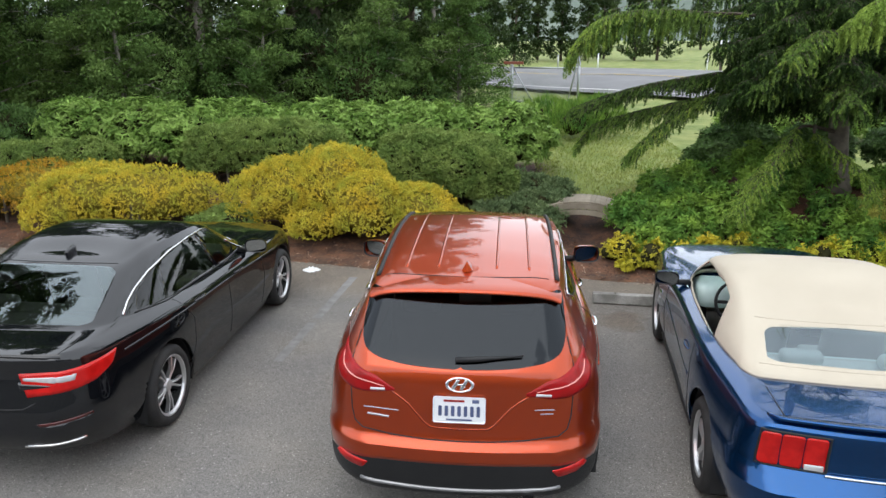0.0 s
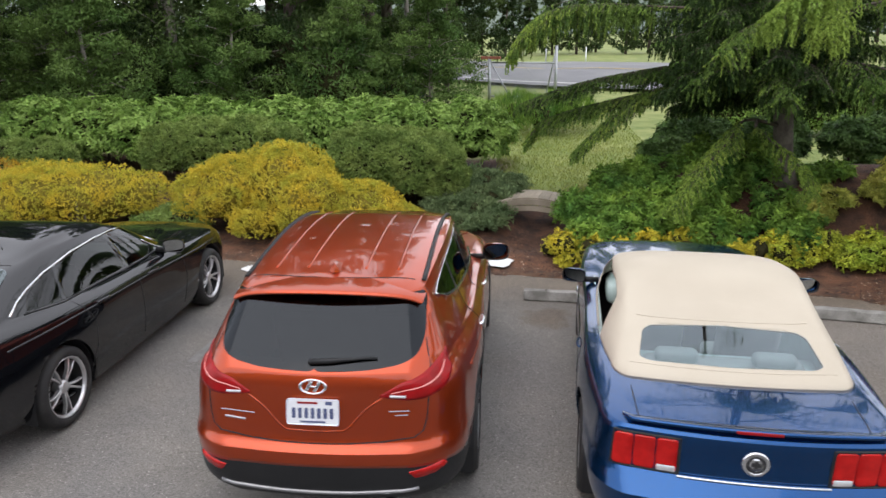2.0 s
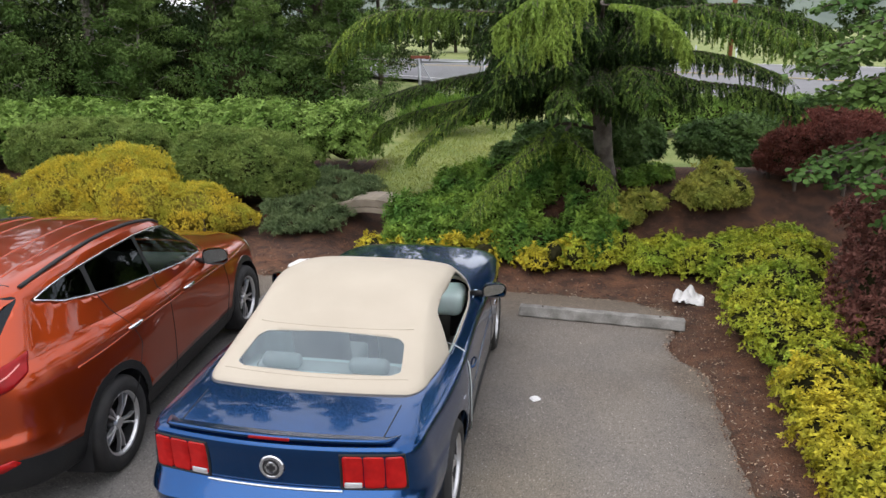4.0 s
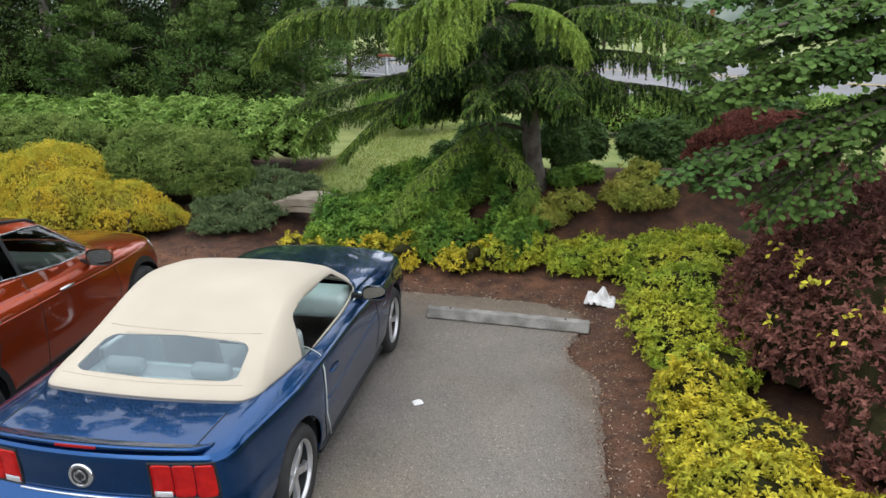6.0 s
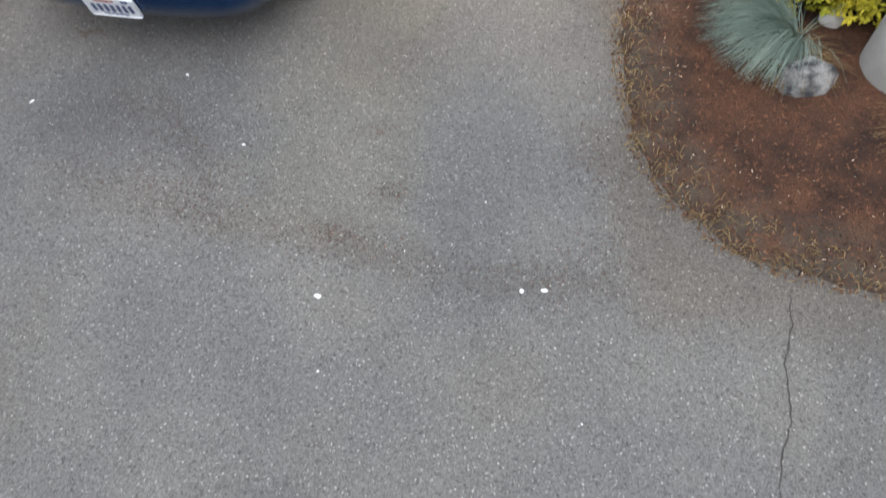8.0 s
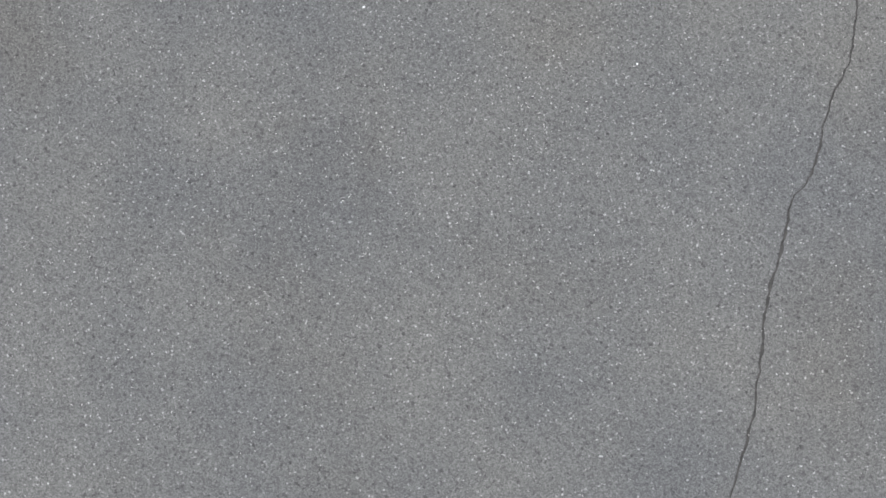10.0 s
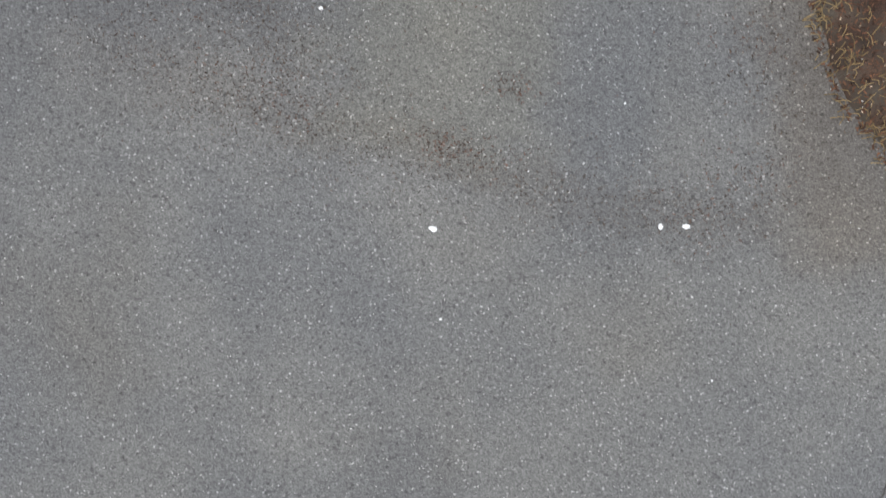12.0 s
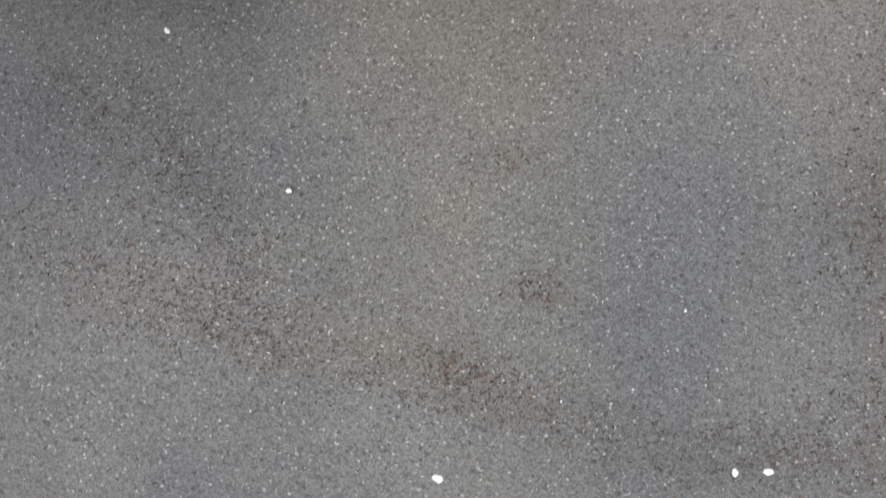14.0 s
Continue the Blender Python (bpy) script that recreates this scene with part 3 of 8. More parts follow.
shrub("yew_shrub", [lump(-1.15, 12.6, 0.75, 1.3), lump(-0.35, 12.7, 0.85, 1.2), lump(0.1, 12.5, 0.5, 0.8)],
      YEW, 0.06, 0.015, 90000, "dense dark green yew shrub, loosely clipped", group="yew shrubs", up=0.7, knobs=(60, 0.09, 0.2), whorl=8, fan=0.5, wild=0.4, rough=0.08, shell=0.24)
shrub("yew_shrub", [lump(-5.35, 13.9, 0.62, 1.08), lump(-4.65, 14.0, 0.75, 1.2), lump(-3.9, 14.0, 0.75, 1.2), lump(-3.25, 13.95, 0.58, 1.1)],
      YEW, 0.065, 0.017, 76000, "long dark green clipped yew shrub", group="yew shrubs", up=0.7, knobs=(60, 0.09, 0.2), whorl=8, fan=0.5, wild=0.4, rough=0.08, shell=0.24)
shrub("yew_shrub", [lump(-9.3, 13.5, 0.75, 0.75), lump(-8.5, 13.55, 0.7, 0.82), lump(-7.8, 13.6, 0.56, 0.8)],
      YEW, 0.065, 0.017, 52000, "low dark green clipped yew shrub", group="yew shrubs", up=0.7, knobs=(60, 0.09, 0.2), whorl=8, fan=0.5, wild=0.4, rough=0.08, shell=0.24)
shrub("laurel_hedge", [lump(x, 15.4 + 0.15 * math.sin(x * 2), 0.85, 1.4 + 0.06 * math.sin(x * 3.1), 0.95) for x in np.arange(-9.2, 1.0, 0.8)],
      LAUREL, 0.13, 0.044, 84000, "long bright green hedge of broad leaves with an uneven top", "hedge", rough=0.22, shell=0.6, up=0.5, wild=0.3, knobs=(240, 0.12, 0.3), whorl=8, fan=0.85, coresize=0.62)
shrub("dark_shrub", [lump(-10.8, 15.0, 1.0, 1.3), lump(-11.8, 14.2, 1.0, 1.1), lump(-10.4, 13.9, 0.8, 1.0)], DARKSHRUB, 0.1, 0.045, 9000, "dark green shrub at the end of the hedge", group="dark shrubs")
shrub("low_juniper", [lump(0.3, 12.0, 0.4, 0.3), lump(0.75, 13.2, 0.45, 0.34), lump(0.5, 11.4, 0.35, 0.24), lump(0.9, 11.6, 0.35, 0.2), lump(0.6, 12.3, 0.4, 0.32), lump(1.0, 12.6, 0.4, 0.3), lump(0.3, 12.8, 0.4, 0.34), lump(1.15, 13.3, 0.4, 0.3), lump(0.75, 11.95, 0.35, 0.26), lump(1.05, 12.1, 0.3, 0.22), lump(0.45, 13.6, 0.4, 0.34)],
      JUNIPER, 0.075, 0.022, 42000, "low spreading grey-green juniper", stems=False, rough=0.5, shell=0.5, whorl=6, fan=0.45, wild=0.5)
shrub("low_shrub", [lump(-4.2, 10.75, 0.35, 0.35), lump(-3.75, 10.95, 0.35, 0.35), lump(-4.0, 11.2, 0.4, 0.4)], YEW, 0.06, 0.022, 9000, "small low grey-green shrub in the mulch", stems=False, whorl=6, fan=0.6)


def patches(n, xa, xb, ya, yb, r1, r2, h, keep):
    """Low lumps strewn over a stretch of bed."""
    out = []
    while len(out) < n:
        x, y = RNG.uniform(xa, xb), RNG.uniform(ya, yb)
        if keep(x, y):
            r = RNG.uniform(r1, r2)
            out.append(lump(x, y, r, h * RNG.uniform(0.6, 1.2) * (0.6 + r)))
    return out


shrub("groundcover", patches(84, 2.2, 5.3, 10.1, 13.4, 0.14, 0.32, 0.55, lambda x, y: x > 2.2 + 0.16 * (y - 11) ** 2 and y < 13.3 - 0.9 * max(0, x - 3.6)),
      COVER, 0.085, 0.032, 80000, "spreading bright green leafy groundcover on the bank", "groundcover", rough=0.5, shell=0.6, stems=False, whorl=6, fan=0.72, wild=0.4, coresize=0.62)
shrub("euonymus", patches(26, 1.85, 5.0, 9.85, 10.35, 0.12, 0.26, 0.42, lambda x, y: True),
      EUON_BRIGHT, 0.044, 0.023, 21250, "low yellow and green variegated euonymus", "shrub", group="euonymus", rough=0.5, shell=0.5, stems=False, whorl=6, fan=0.68, up=0.7, wild=0.4)
shrub("euonymus", patches(60, 4.9, 7.8, 9.75, 10.38, 0.12, 0.28, 0.42, lambda x, y: y > 9.95 - 0.25 * max(0, x - 5.9)),
      EUON, 0.044, 0.023, 67500, "yellow-green variegated euonymus edging the bed", "shrub", group="euonymus", rough=0.5, shell=0.5, stems=False, whorl=6, fan=0.68, up=0.7, wild=0.4)
shrub("euonymus", patches(64, 6.3, 7.8, 6.5, 9.9, 0.16, 0.34, 0.55, lambda x, y: x > 6.56 + 0.08 * abs(8.2 - y) + 0.15 * (y > 8.5) and x < 7.75 - 0.2 * (9.9 - y)),
      EUON, 0.044, 0.023, 65000, "green and yellow euonymus along the mulch strip", "shrub", group="euonymus", rough=0.5, shell=0.5, stems=False, whorl=6, fan=0.68, up=0.7, wild=0.4)
shrub("euonymus", patches(46, 6.4, 7.9, 4.7, 6.7, 0.16, 0.32, 0.5, lambda x, y: x > 6.5 + 0.6 * max(0, 5.0 - y) + 0.08 * max(0, y - 5.6) and x < 7.36 - 0.4 * (y - 4.8)),
      EUON_BRIGHT, 0.044, 0.023, 52500, "bright yellow euonymus at the corner of the bed", "shrub", group="euonymus", rough=0.5, shell=0.5, stems=False, whorl=6, fan=0.68, up=0.7, wild=0.4)
shrub("purple_barberry", [lump(8.3, 6.4, 0.9, 1.35), lump(8.55, 7.6, 1.05, 1.5), lump(8.9, 8.9, 1.0, 1.4), lump(9.1, 6.0, 1.0, 1.5), lump(7.95, 5.95, 0.55, 0.95), lump(7.6, 6.7, 0.5, 0.85), lump(7.75, 7.5, 0.5, 0.95), lump(9.8, 7.6, 1.2, 1.7), lump(7.85, 5.3, 0.5, 0.8), lump(8.5, 5.2, 0.7, 1.0)],
      PURPLE, 0.05, 0.028, 110000, "large dark purple-red barberry shrub", rough=0.2, coresize=0.8, knobs=(90, 0.16, 0.36), whorl=6, fan=0.6, up=0.5, wild=0.4)
shrub("red_maple", [lump(8.5, 11.85, 0.6, 0.92), lump(8.05, 11.75, 0.36, 0.74), lump(9.05, 12.0, 0.5, 0.84)], RED, 0.075, 0.02, 44000, "low domed red lace-leaf maple", up=-0.2, coresize=0.7, knobs=(50, 0.14, 0.26), whorl=5, fan=0.7, wild=0.4)
shrub("azalea", [lump(6.85, 11.2, 0.32, 0.42), lump(7.12, 11.25, 0.27, 0.42), lump(6.64, 11.3, 0.24, 0.34), lump(6.95, 11.45, 0.3, 0.52)], AZALEA, 0.07, 0.028, 14000, "small yellow-green azalea in mulch", group="azaleas", rough=0.4, shell=0.5, whorl=6, fan=0.7, wild=0.4)
shrub("azalea", [lump(5.9, 11.2, 0.3, 0.26), lump(5.5, 10.95, 0.35, 0.32)], AZALEA, 0.06, 0.025, 12000, "low olive-green azalea under the cedar", group="azaleas", rough=0.4, shell=0.5, whorl=6, fan=0.7, wild=0.4)
shrub("light_shrub", [lump(5.85, 11.75, 0.26, 0.18), lump(6.15, 11.85, 0.28, 0.2)], COVER, 0.1, 0.042, 4200, "low light green broad-leaved shrub", stems=False, whorl=6, fan=0.85, wild=0.3, coresize=0.5)
for i, (x, y, h, w) in enumerate([(4.1, 13.9, 0.8, 0.5), (4.7, 14.6, 1.1, 0.7), (6.1, 14.5, 1.2, 0.6), (8.0, 14.6, 1.2, 0.95), (9.9, 14.9, 1.25, 0.9), (10.3, 17.6, 1.3, 1.1)]):
    shrub("dark_shrub", [(x + dx * w, y + dy, gz(x, y, h * high), w * r, w * r, h * 0.36) for dx, dy, r, high in ((-0.55, 0, 0.55, 0.56), (0.55, 0.2, 0.6, 0.54), (0, -0.2, 0.5, 0.4), (0.1, 0.1, 0.55, 0.64), (-0.15, 0.2, 0.4, 0.3))], DARKSHRUB, 0.1, 0.034, 20000, "dark evergreen shrub with bare lower stems", group="dark shrubs", whorl=7, fan=0.8, up=0.7, wild=0.3, coresize=0.6)
shrub("clipped_hedge", [lump(x, 19.6 + 0.1 * x, 0.9, 1.0, 0.8) for x in np.arange(6.5, 15, 1.1)], LAUREL, 0.13, 0.055, 12000, "light green low hedge by the road", "hedge", rough=0.12)

# dark undergrowth at the wood's edge
for i, x in enumerate(np.arange(-24, -1.5, 2.5)):
    y = 21.8 + 1.2 * math.sin(i * 2.3)
    shrub("undergrowth", [lump(x, y, 1.3, 2.0 + 0.7 * math.sin(i * 1.7)), lump(x + 1.1, y + 0.8, 1.2, 2.6 + 0.6 * math.sin(i * 2.9)), lump(x - 0.4, y + 2.0, 1.4, 3.0)],
          FOREST if i % 2 else DARKSHRUB, 0.16, 0.07, 9000, "dark green undergrowth at the edge of the wood", "shrub", "undergrowth", rough=0.3, shell=0.5)


# light shoots that stand out of the purple shrub
def sprigs():
    for i, (x, y, z) in enumerate([(7.25, 6.15, 1.55), (7.3, 6.0, 1.4), (7.32, 6.3, 1.42), (7.5, 5.75, 1.3), (7.75, 5.7, 1.35), (7.2, 6.55, 1.5), (7.05, 6.0, 1.12), (7.35, 5.7, 1.12), (7.9, 5.9, 1.5)]):
        n = 9 if i < 3 else 5
        P = np.array([x, y, z]) + RNG.normal(size=(n, 3)) * 0.035
        ob = leaves("light_sprig", P, RNG.normal(size=(n, 3)) + (0, 0, 0.5), RNG.normal(size=(n, 3)) * 0.5 + (0, -0.4, 1), 0.06, 0.034, EUON_BRIGHT)
        tagged(ob, "yellow-green shoot standing out of the purple shrub", "shoot", "light shoots", "stuff")


sprigs()

# ---- trees ----
def forest_tree(height, spread, crown_from, leaf, count, material, seed, bark=BARK):
    """Mesh parts of a tall tree at the origin: tapered trunk, limbs and a loose crown of leaves in clumps."""
    rng = np.random.default_rng(seed)
    ob = empty("forest_tree", Matrix(), "tall green woodland tree with a dense dark crown", "tree", "woodland trees")
    bm = bmesh.new()
    lean = rng.normal(size=2) * 0.4
    r0 = height * 0.011 + 0.05
    spine = [Vector((lean[0] * t * t, lean[1] * t * t, height * t * 0.97)) for t in np.linspace(0, 1, 9)]
    tube(bm, spine, [r0 * (1 - 0.85 * t) for t in np.linspace(0, 1, 9)], 8)
    tips = []
    for i in range(34):
        t = crown_from + (0.97 - crown_from) * (i + rng.random()) / 34
        a = i * 2.4 + rng.random()
        ln = spread * (1.05 - 0.75 * t) * rng.uniform(0.6, 1.15)
        s = Vector((lean[0] * t * t, lean[1] * t * t, height * t * 0.97))
        e = s + Vector((math.cos(a) * ln, math.sin(a) * ln, ln * rng.uniform(-0.1, 0.45)))
        tube(bm, [s, s.lerp(e, 0.5) + Vector((0, 0, 0.1 * ln)), e], [r0 * 0.18 * (1 - t) + 0.012, 0.012, 0.006], 5)
        for k in range(4):
            tips.append((s.lerp(e, 0.3 + 0.24 * k) + Vector(rng.normal(size=3) * 0.25), 0.22 * spread * (1.1 - 0.6 * t) * rng.uniform(0.5, 1.1)))
    part("trunk", bm, bark, ob, smooth=True)
    c = np.array([t[0] for t in tips])
    r = np.array([t[1] for t in tips])
    w = rng.choice(len(c), count)
    d = unit(rng.normal(size=(count, 3)))
    P = c[w] + d * (r[w] * rng.uniform(0.35, 1.0, count))[:, None] * (1, 1, 0.6)
    D = d + rng.normal(size=d.shape) * 0.6 + (0, 0, -0.25)
    leaves("crown", P, D, d + (0, 0, 0.9) + rng.normal(size=d.shape) * 0.4, leaf * rng.uniform(0.6, 1.3, count), leaf * 0.5 * rng.uniform(0.7, 1.2, count), material, ob)
    return ob


def place(ob, spots):
    for i, (x, y, turn, s) in enumerate(spots):
        m = Matrix.Translation((x, y, ground_z(x, y) - 0.05)) @ Matrix.Rotation(turn, 4, "Z") @ Matrix.Diagonal((s, s, s, 1))
        if i:
            c = copy_thing(ob, Matrix())
            c.matrix_basis = m
        else:
            ob.matrix_basis = m


TREE_A = forest_tree(17, 4.2, 0.09, 0.2, 22000, FOREST, 1)
TREE_B = forest_tree(14, 3.8, 0.06, 0.18, 22000, FOREST_LIGHT, 2, PALE_BARK)
TREE_C = forest_tree(20, 4.4, 0.12, 0.2, 20000, FOREST, 3)
TREE_D = forest_tree(5.5, 2.4, 0.04, 0.12, 20000, YOUNG_LEAF, 4, PALE_BARK)
TREE_D["label"] = "young light green leafy tree at the wood's edge"
place(TREE_A, [(-13, 24, 0, 1), (-6.5, 25, 1, 0.9), (-20, 26, 2, 1.1), (-1.8, 30, 2.5, 0.5), (-28, 30, 3, 1.1), (-10, 33, 4, 1.1), (-17, 36, 5, 1.1), (-13, 11.2, 0.6, 0.95)])
place(TREE_B, [(-4.2, 23.5, 0, 0.85), (-9.6, 22.8, 2, 0.9), (-17, 22, 4, 1), (-2.5, 25, 5, 0.58), (-24, 24, 1, 1), (-7.5, 29, 3, 1)])
place(TREE_C, [(-4, 29, 0, 0.9), (-12.5, 28.5, 2, 1), (-22.5, 31, 4, 1), (-6, 35, 1, 1), (-30, 40, 3, 1.1), (-17, 40, 2, 1.1)])
place(TREE_D, [(-9.8, 18.5, 0, 0.85), (-13.5, 18.5, 2, 1.0), (-6.8, 20.5, 3.3, 0.8), (-1.4, 22.5, 1, 0.75), (-3.6, 21, 4, 0.7), (-17.5, 19, 5, 1.1), (-11.5, 20.5, 1.4, 0.9)])
TREE_E = forest_tree(13, 2.2, 0.03, 0.42, 5500, FOREST, 6)
TREE_E["label"] = "dark distant conifer across the road"
place(TREE_E, [(x, 74 + 4 * math.sin(x), x, 0.8 + 0.15 * math.sin(3 * x)) for x in (-22, -17, -13, -9, -6, -3.5, -1, 1.2, 3.4, 5.6, 7.9, 10.1, 12.5)] + [(x, 130 + 12 * math.sin(x * 2), x, 1.3 + 0.3 * math.sin(3 * x)) for x in range(14, 120, 13)])


def cedar():
    """Deodar cedar: trunk, long arching limbs with side branchlets, and tassels of needles that hang from them."""
    rng = np.random.default_rng(11)
    bx, by = 5.42, 11.75
    bz = ground_z(bx, by)
    ob = empty("deodar_cedar", Matrix.Translation((bx, by, bz)), "large deodar cedar with drooping light green sprays", "tree")
    H = 10.5

    def spine(z):
        return Vector((bx - 0.2 * (1 - math.exp(-(z - bz) * 0.8)), by, z))

    def local(p):
        return Vector(p) - Vector((bx, by, bz))

    bm = bmesh.new()
    zs = np.concatenate([[bz - 0.1, bz + 0.1], np.linspace(bz + 0.4, H, 18)])
    tube(bm, [local(spine(z)) for z in zs], [0.2, 0.16] + [0.145 * (1 - 0.85 * i / 17) for i in range(18)], 14)
    for v in bm.verts:
        v.co += noise.noise_vector(v.co * 6) * 0.02
    part("trunk", bm, CEDAR_BARK, ob, "grey-brown furrowed trunk", smooth=True)
    # limbs: points outwards from the trunk, reach of the side branchlets, longest tassel, share of fresh growth and lit
    # colour
    shown = [
        ([(5.2, 11.75, 2.9), (4.3, 11.9, 3.35), (3.27, 12.0, 3.45), (2.64, 11.85, 3.48), (1.98, 11.7, 3.42), (1.58, 11.6, 3.22), (1.34, 11.6, 2.92)], 0.34, 0.6, 0.62),
        ([(5.2, 11.75, 2.3), (4.6, 12.05, 2.6), (4.0, 12.3, 2.6), (3.36, 12.4, 2.51), (2.61, 12.5, 2.36), (1.98, 12.6, 2.17), (1.51, 12.7, 1.98)], 0.42, 0.26, 0.3),
        ([(5.2, 11.75, 2.0), (4.6, 12.05, 2.3), (3.91, 12.3, 2.3), (3.36, 12.4, 2.16), (2.58, 12.6, 1.95), (1.85, 12.8, 1.69), (1.6, 12.85, 1.42)], 0.36, 0.34, 0.5),
        ([(3.91, 12.3, 2.3), (3.4, 12.3, 2.1), (2.85, 12.25, 1.75), (2.34, 12.2, 1.25)], 0.3, 0.32, 0.5),
        ([(5.25, 11.7, 1.75), (4.67, 11.4, 1.86), (4.38, 11.0, 1.62), (4.03, 10.6, 1.36), (3.76, 10.3, 1.1), (3.5, 10.08, 0.8)], 0.24, 0.2, 0.72),
        ([(4.85, 11.4, 1.86), (4.77, 11.1, 1.76), (5.02, 10.8, 1.53), (5.27, 10.5, 1.26), (5.31, 10.35, 0.98)], 0.2, 0.2, 0.7),
        ([(5.2, 11.6, 2.9), (5.0, 10.4, 3.5), (4.78, 9.0, 3.6), (4.3, 8.35, 3.46), (3.95, 8.3, 3.25)], 0.28, 0.6, 1.0),
        ([(4.95, 9.6, 3.56), (4.7, 8.8, 3.5), (4.5, 8.3, 3.3), (4.42, 8.1, 3.05)], 0.2, 0.5, 0.95),
        ([(5.2, 11.6, 2.9), (5.1, 10.2, 3.45), (5.0, 8.95, 3.42), (5.37, 8.5, 3.36), (5.65, 8.4, 3.2), (5.77, 8.35, 3.0)], 0.18, 0.42, 1.0),
        ([(5.1, 11.6, 2.8), (4.7, 10.8, 3.15), (4.3, 10.3, 3.1), (3.95, 10.0, 2.8)], 0.26, 0.46, 0.5),
        ([(5.25, 11.7, 2.9), (5.7, 10.8, 3.35), (6.06, 10.0, 3.42), (6.47, 9.6, 3.32), (6.83, 9.2, 3.2), (7.1, 8.95, 3.0)], 0.36, 0.5, 0.5),
        ([(5.3, 11.75, 2.95), (6.1, 11.1, 3.4), (6.9, 10.5, 3.45), (7.6, 10.0, 3.2), (7.9, 9.8, 2.9)], 0.36, 0.5, 0.4),
        ([(5.25, 11.7, 2.3), (5.6, 10.9, 2.68), (6.27, 10.2, 2.55), (6.95, 9.8, 2.48), (7.3, 9.6, 2.3)], 0.28, 0.34, 0.3),
        ([(5.3, 11.8, 2.5), (6.1, 11.9, 2.85), (7.0, 12.0, 2.8), (7.9, 12.1, 2.5)], 0.32, 0.4, 0.3),
        ([(5.2, 11.7, 2.5), (4.7, 11.2, 2.8), (4.2, 10.8, 2.7), (3.8, 10.6, 2.45)], 0.3, 0.5, 0.3),
        ([(5.2, 11.7, 2.3), (4.9, 11.0, 2.6), (4.75, 10.4, 2.55), (4.7, 9.9, 2.3)], 0.3, 0.5, 0.35),
        ([(5.25, 11.7, 2.4), (5.4, 11.0, 2.7), (5.6, 10.3, 2.65), (5.75, 9.8, 2.4)], 0.3, 0.46, 0.35),
        ([(5.3, 12.0, 2.3), (5.9, 12.9, 2.6), (6.4, 13.8, 2.4)], 0.3, 0.4, 0.15),
        ([(5.2, 12.0, 2.2), (4.7, 12.9, 2.5), (4.2, 13.8, 2.3)], 0.3, 0.4, 0.15),
    ]
    # inner limbs round the trunk, their needles coloured dark to carry the shade
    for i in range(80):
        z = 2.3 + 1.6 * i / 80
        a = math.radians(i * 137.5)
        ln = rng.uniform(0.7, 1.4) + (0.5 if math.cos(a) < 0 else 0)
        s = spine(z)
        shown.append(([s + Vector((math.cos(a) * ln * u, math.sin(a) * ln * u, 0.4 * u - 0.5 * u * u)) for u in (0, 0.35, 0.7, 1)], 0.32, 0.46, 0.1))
    # long limbs added behind the trunk, shade put into their dark needle colour
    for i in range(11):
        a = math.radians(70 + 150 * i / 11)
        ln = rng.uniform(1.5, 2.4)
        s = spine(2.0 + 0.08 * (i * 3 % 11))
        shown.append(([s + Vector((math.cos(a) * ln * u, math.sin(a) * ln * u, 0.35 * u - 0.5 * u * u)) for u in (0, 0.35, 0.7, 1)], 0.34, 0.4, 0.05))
    upper = []
    for i in range(34):
        t = i / 34
        z = 3.5 + 6.6 * t
        a = math.radians(i * 137.5 + 40)
        ln = 3.2 * (1.0 - t) ** 0.8 * rng.uniform(0.8, 1.1) + 0.3
        s = spine(z)
        upper.append(([s + Vector((math.cos(a) * ln * u, math.sin(a) * ln * u, 0.5 * u - 0.75 * u * u)) for u in (0, 0.35, 0.7, 1)], 0.36, 0.4, 0.4))
    wood, twigs = bmesh.new(), bmesh.new()
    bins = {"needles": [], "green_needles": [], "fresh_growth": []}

    def curve(pts, t):
        f = t * (len(pts) - 1)
        k = min(len(pts) - 2, int(f))
        u = f - k
        p0, p1, p2, p3 = (pts[max(0, k - 1)], pts[k], pts[k + 1], pts[min(len(pts) - 1, k + 2)])
        return 0.5 * (2 * p1 + (p2 - p0) * u + (2 * p0 - 5 * p1 + 4 * p2 - p3) * u * u + (3 * p1 - p0 - 3 * p2 + p3) * u ** 3)

    def tassel(p, hang, h, young, step):
        """One hanging strand: needles set all round it, shorter towards the tip."""
        n = max(6, int(h / step))
        v = (np.arange(n) + rng.random(n)) / n
        sway = np.array([hang.x, hang.y]) * h
        c = np.array(p)[None] + np.stack([sway[0] * np.sqrt(v), sway[1] * np.sqrt(v), -h * v], 1)
        a = rng.random(n) * 6.283
        D = np.stack([np.cos(a), np.sin(a), -1.1 + rng.normal(size=n) * 0.3], 1)
        ln = 0.046 * (1.15 - 0.5 * v) * rng.uniform(0.7, 1.25, n)
        # needle colour: fresh lit tone towards the tips, shade tone on inner limbs
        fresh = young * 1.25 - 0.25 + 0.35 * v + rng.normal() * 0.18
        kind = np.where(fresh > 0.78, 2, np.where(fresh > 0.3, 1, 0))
        for k, name in enumerate(bins):
            m = kind == k
            if m.any():
                bins[name].append((c[m], D[m], ln[m]))

    for i, (pts, reach, deep, young) in enumerate(shown + upper):
        low = i < len(shown)
        pts = [local(p) for p in pts]
        line = [curve(pts, k / 20) for k in range(21)]
        length = sum((b - a).length for a, b in zip(line, line[1:]))
        radii = [0.028 * (1 - k / 20) ** 2 + 0.0035 for k in range(21)]
        if low:
            part("limb", tube(bmesh.new(), line, radii, 6), BARK, ob, smooth=True)
        else:
            tube(wood, line[::2], radii[::2], 5)
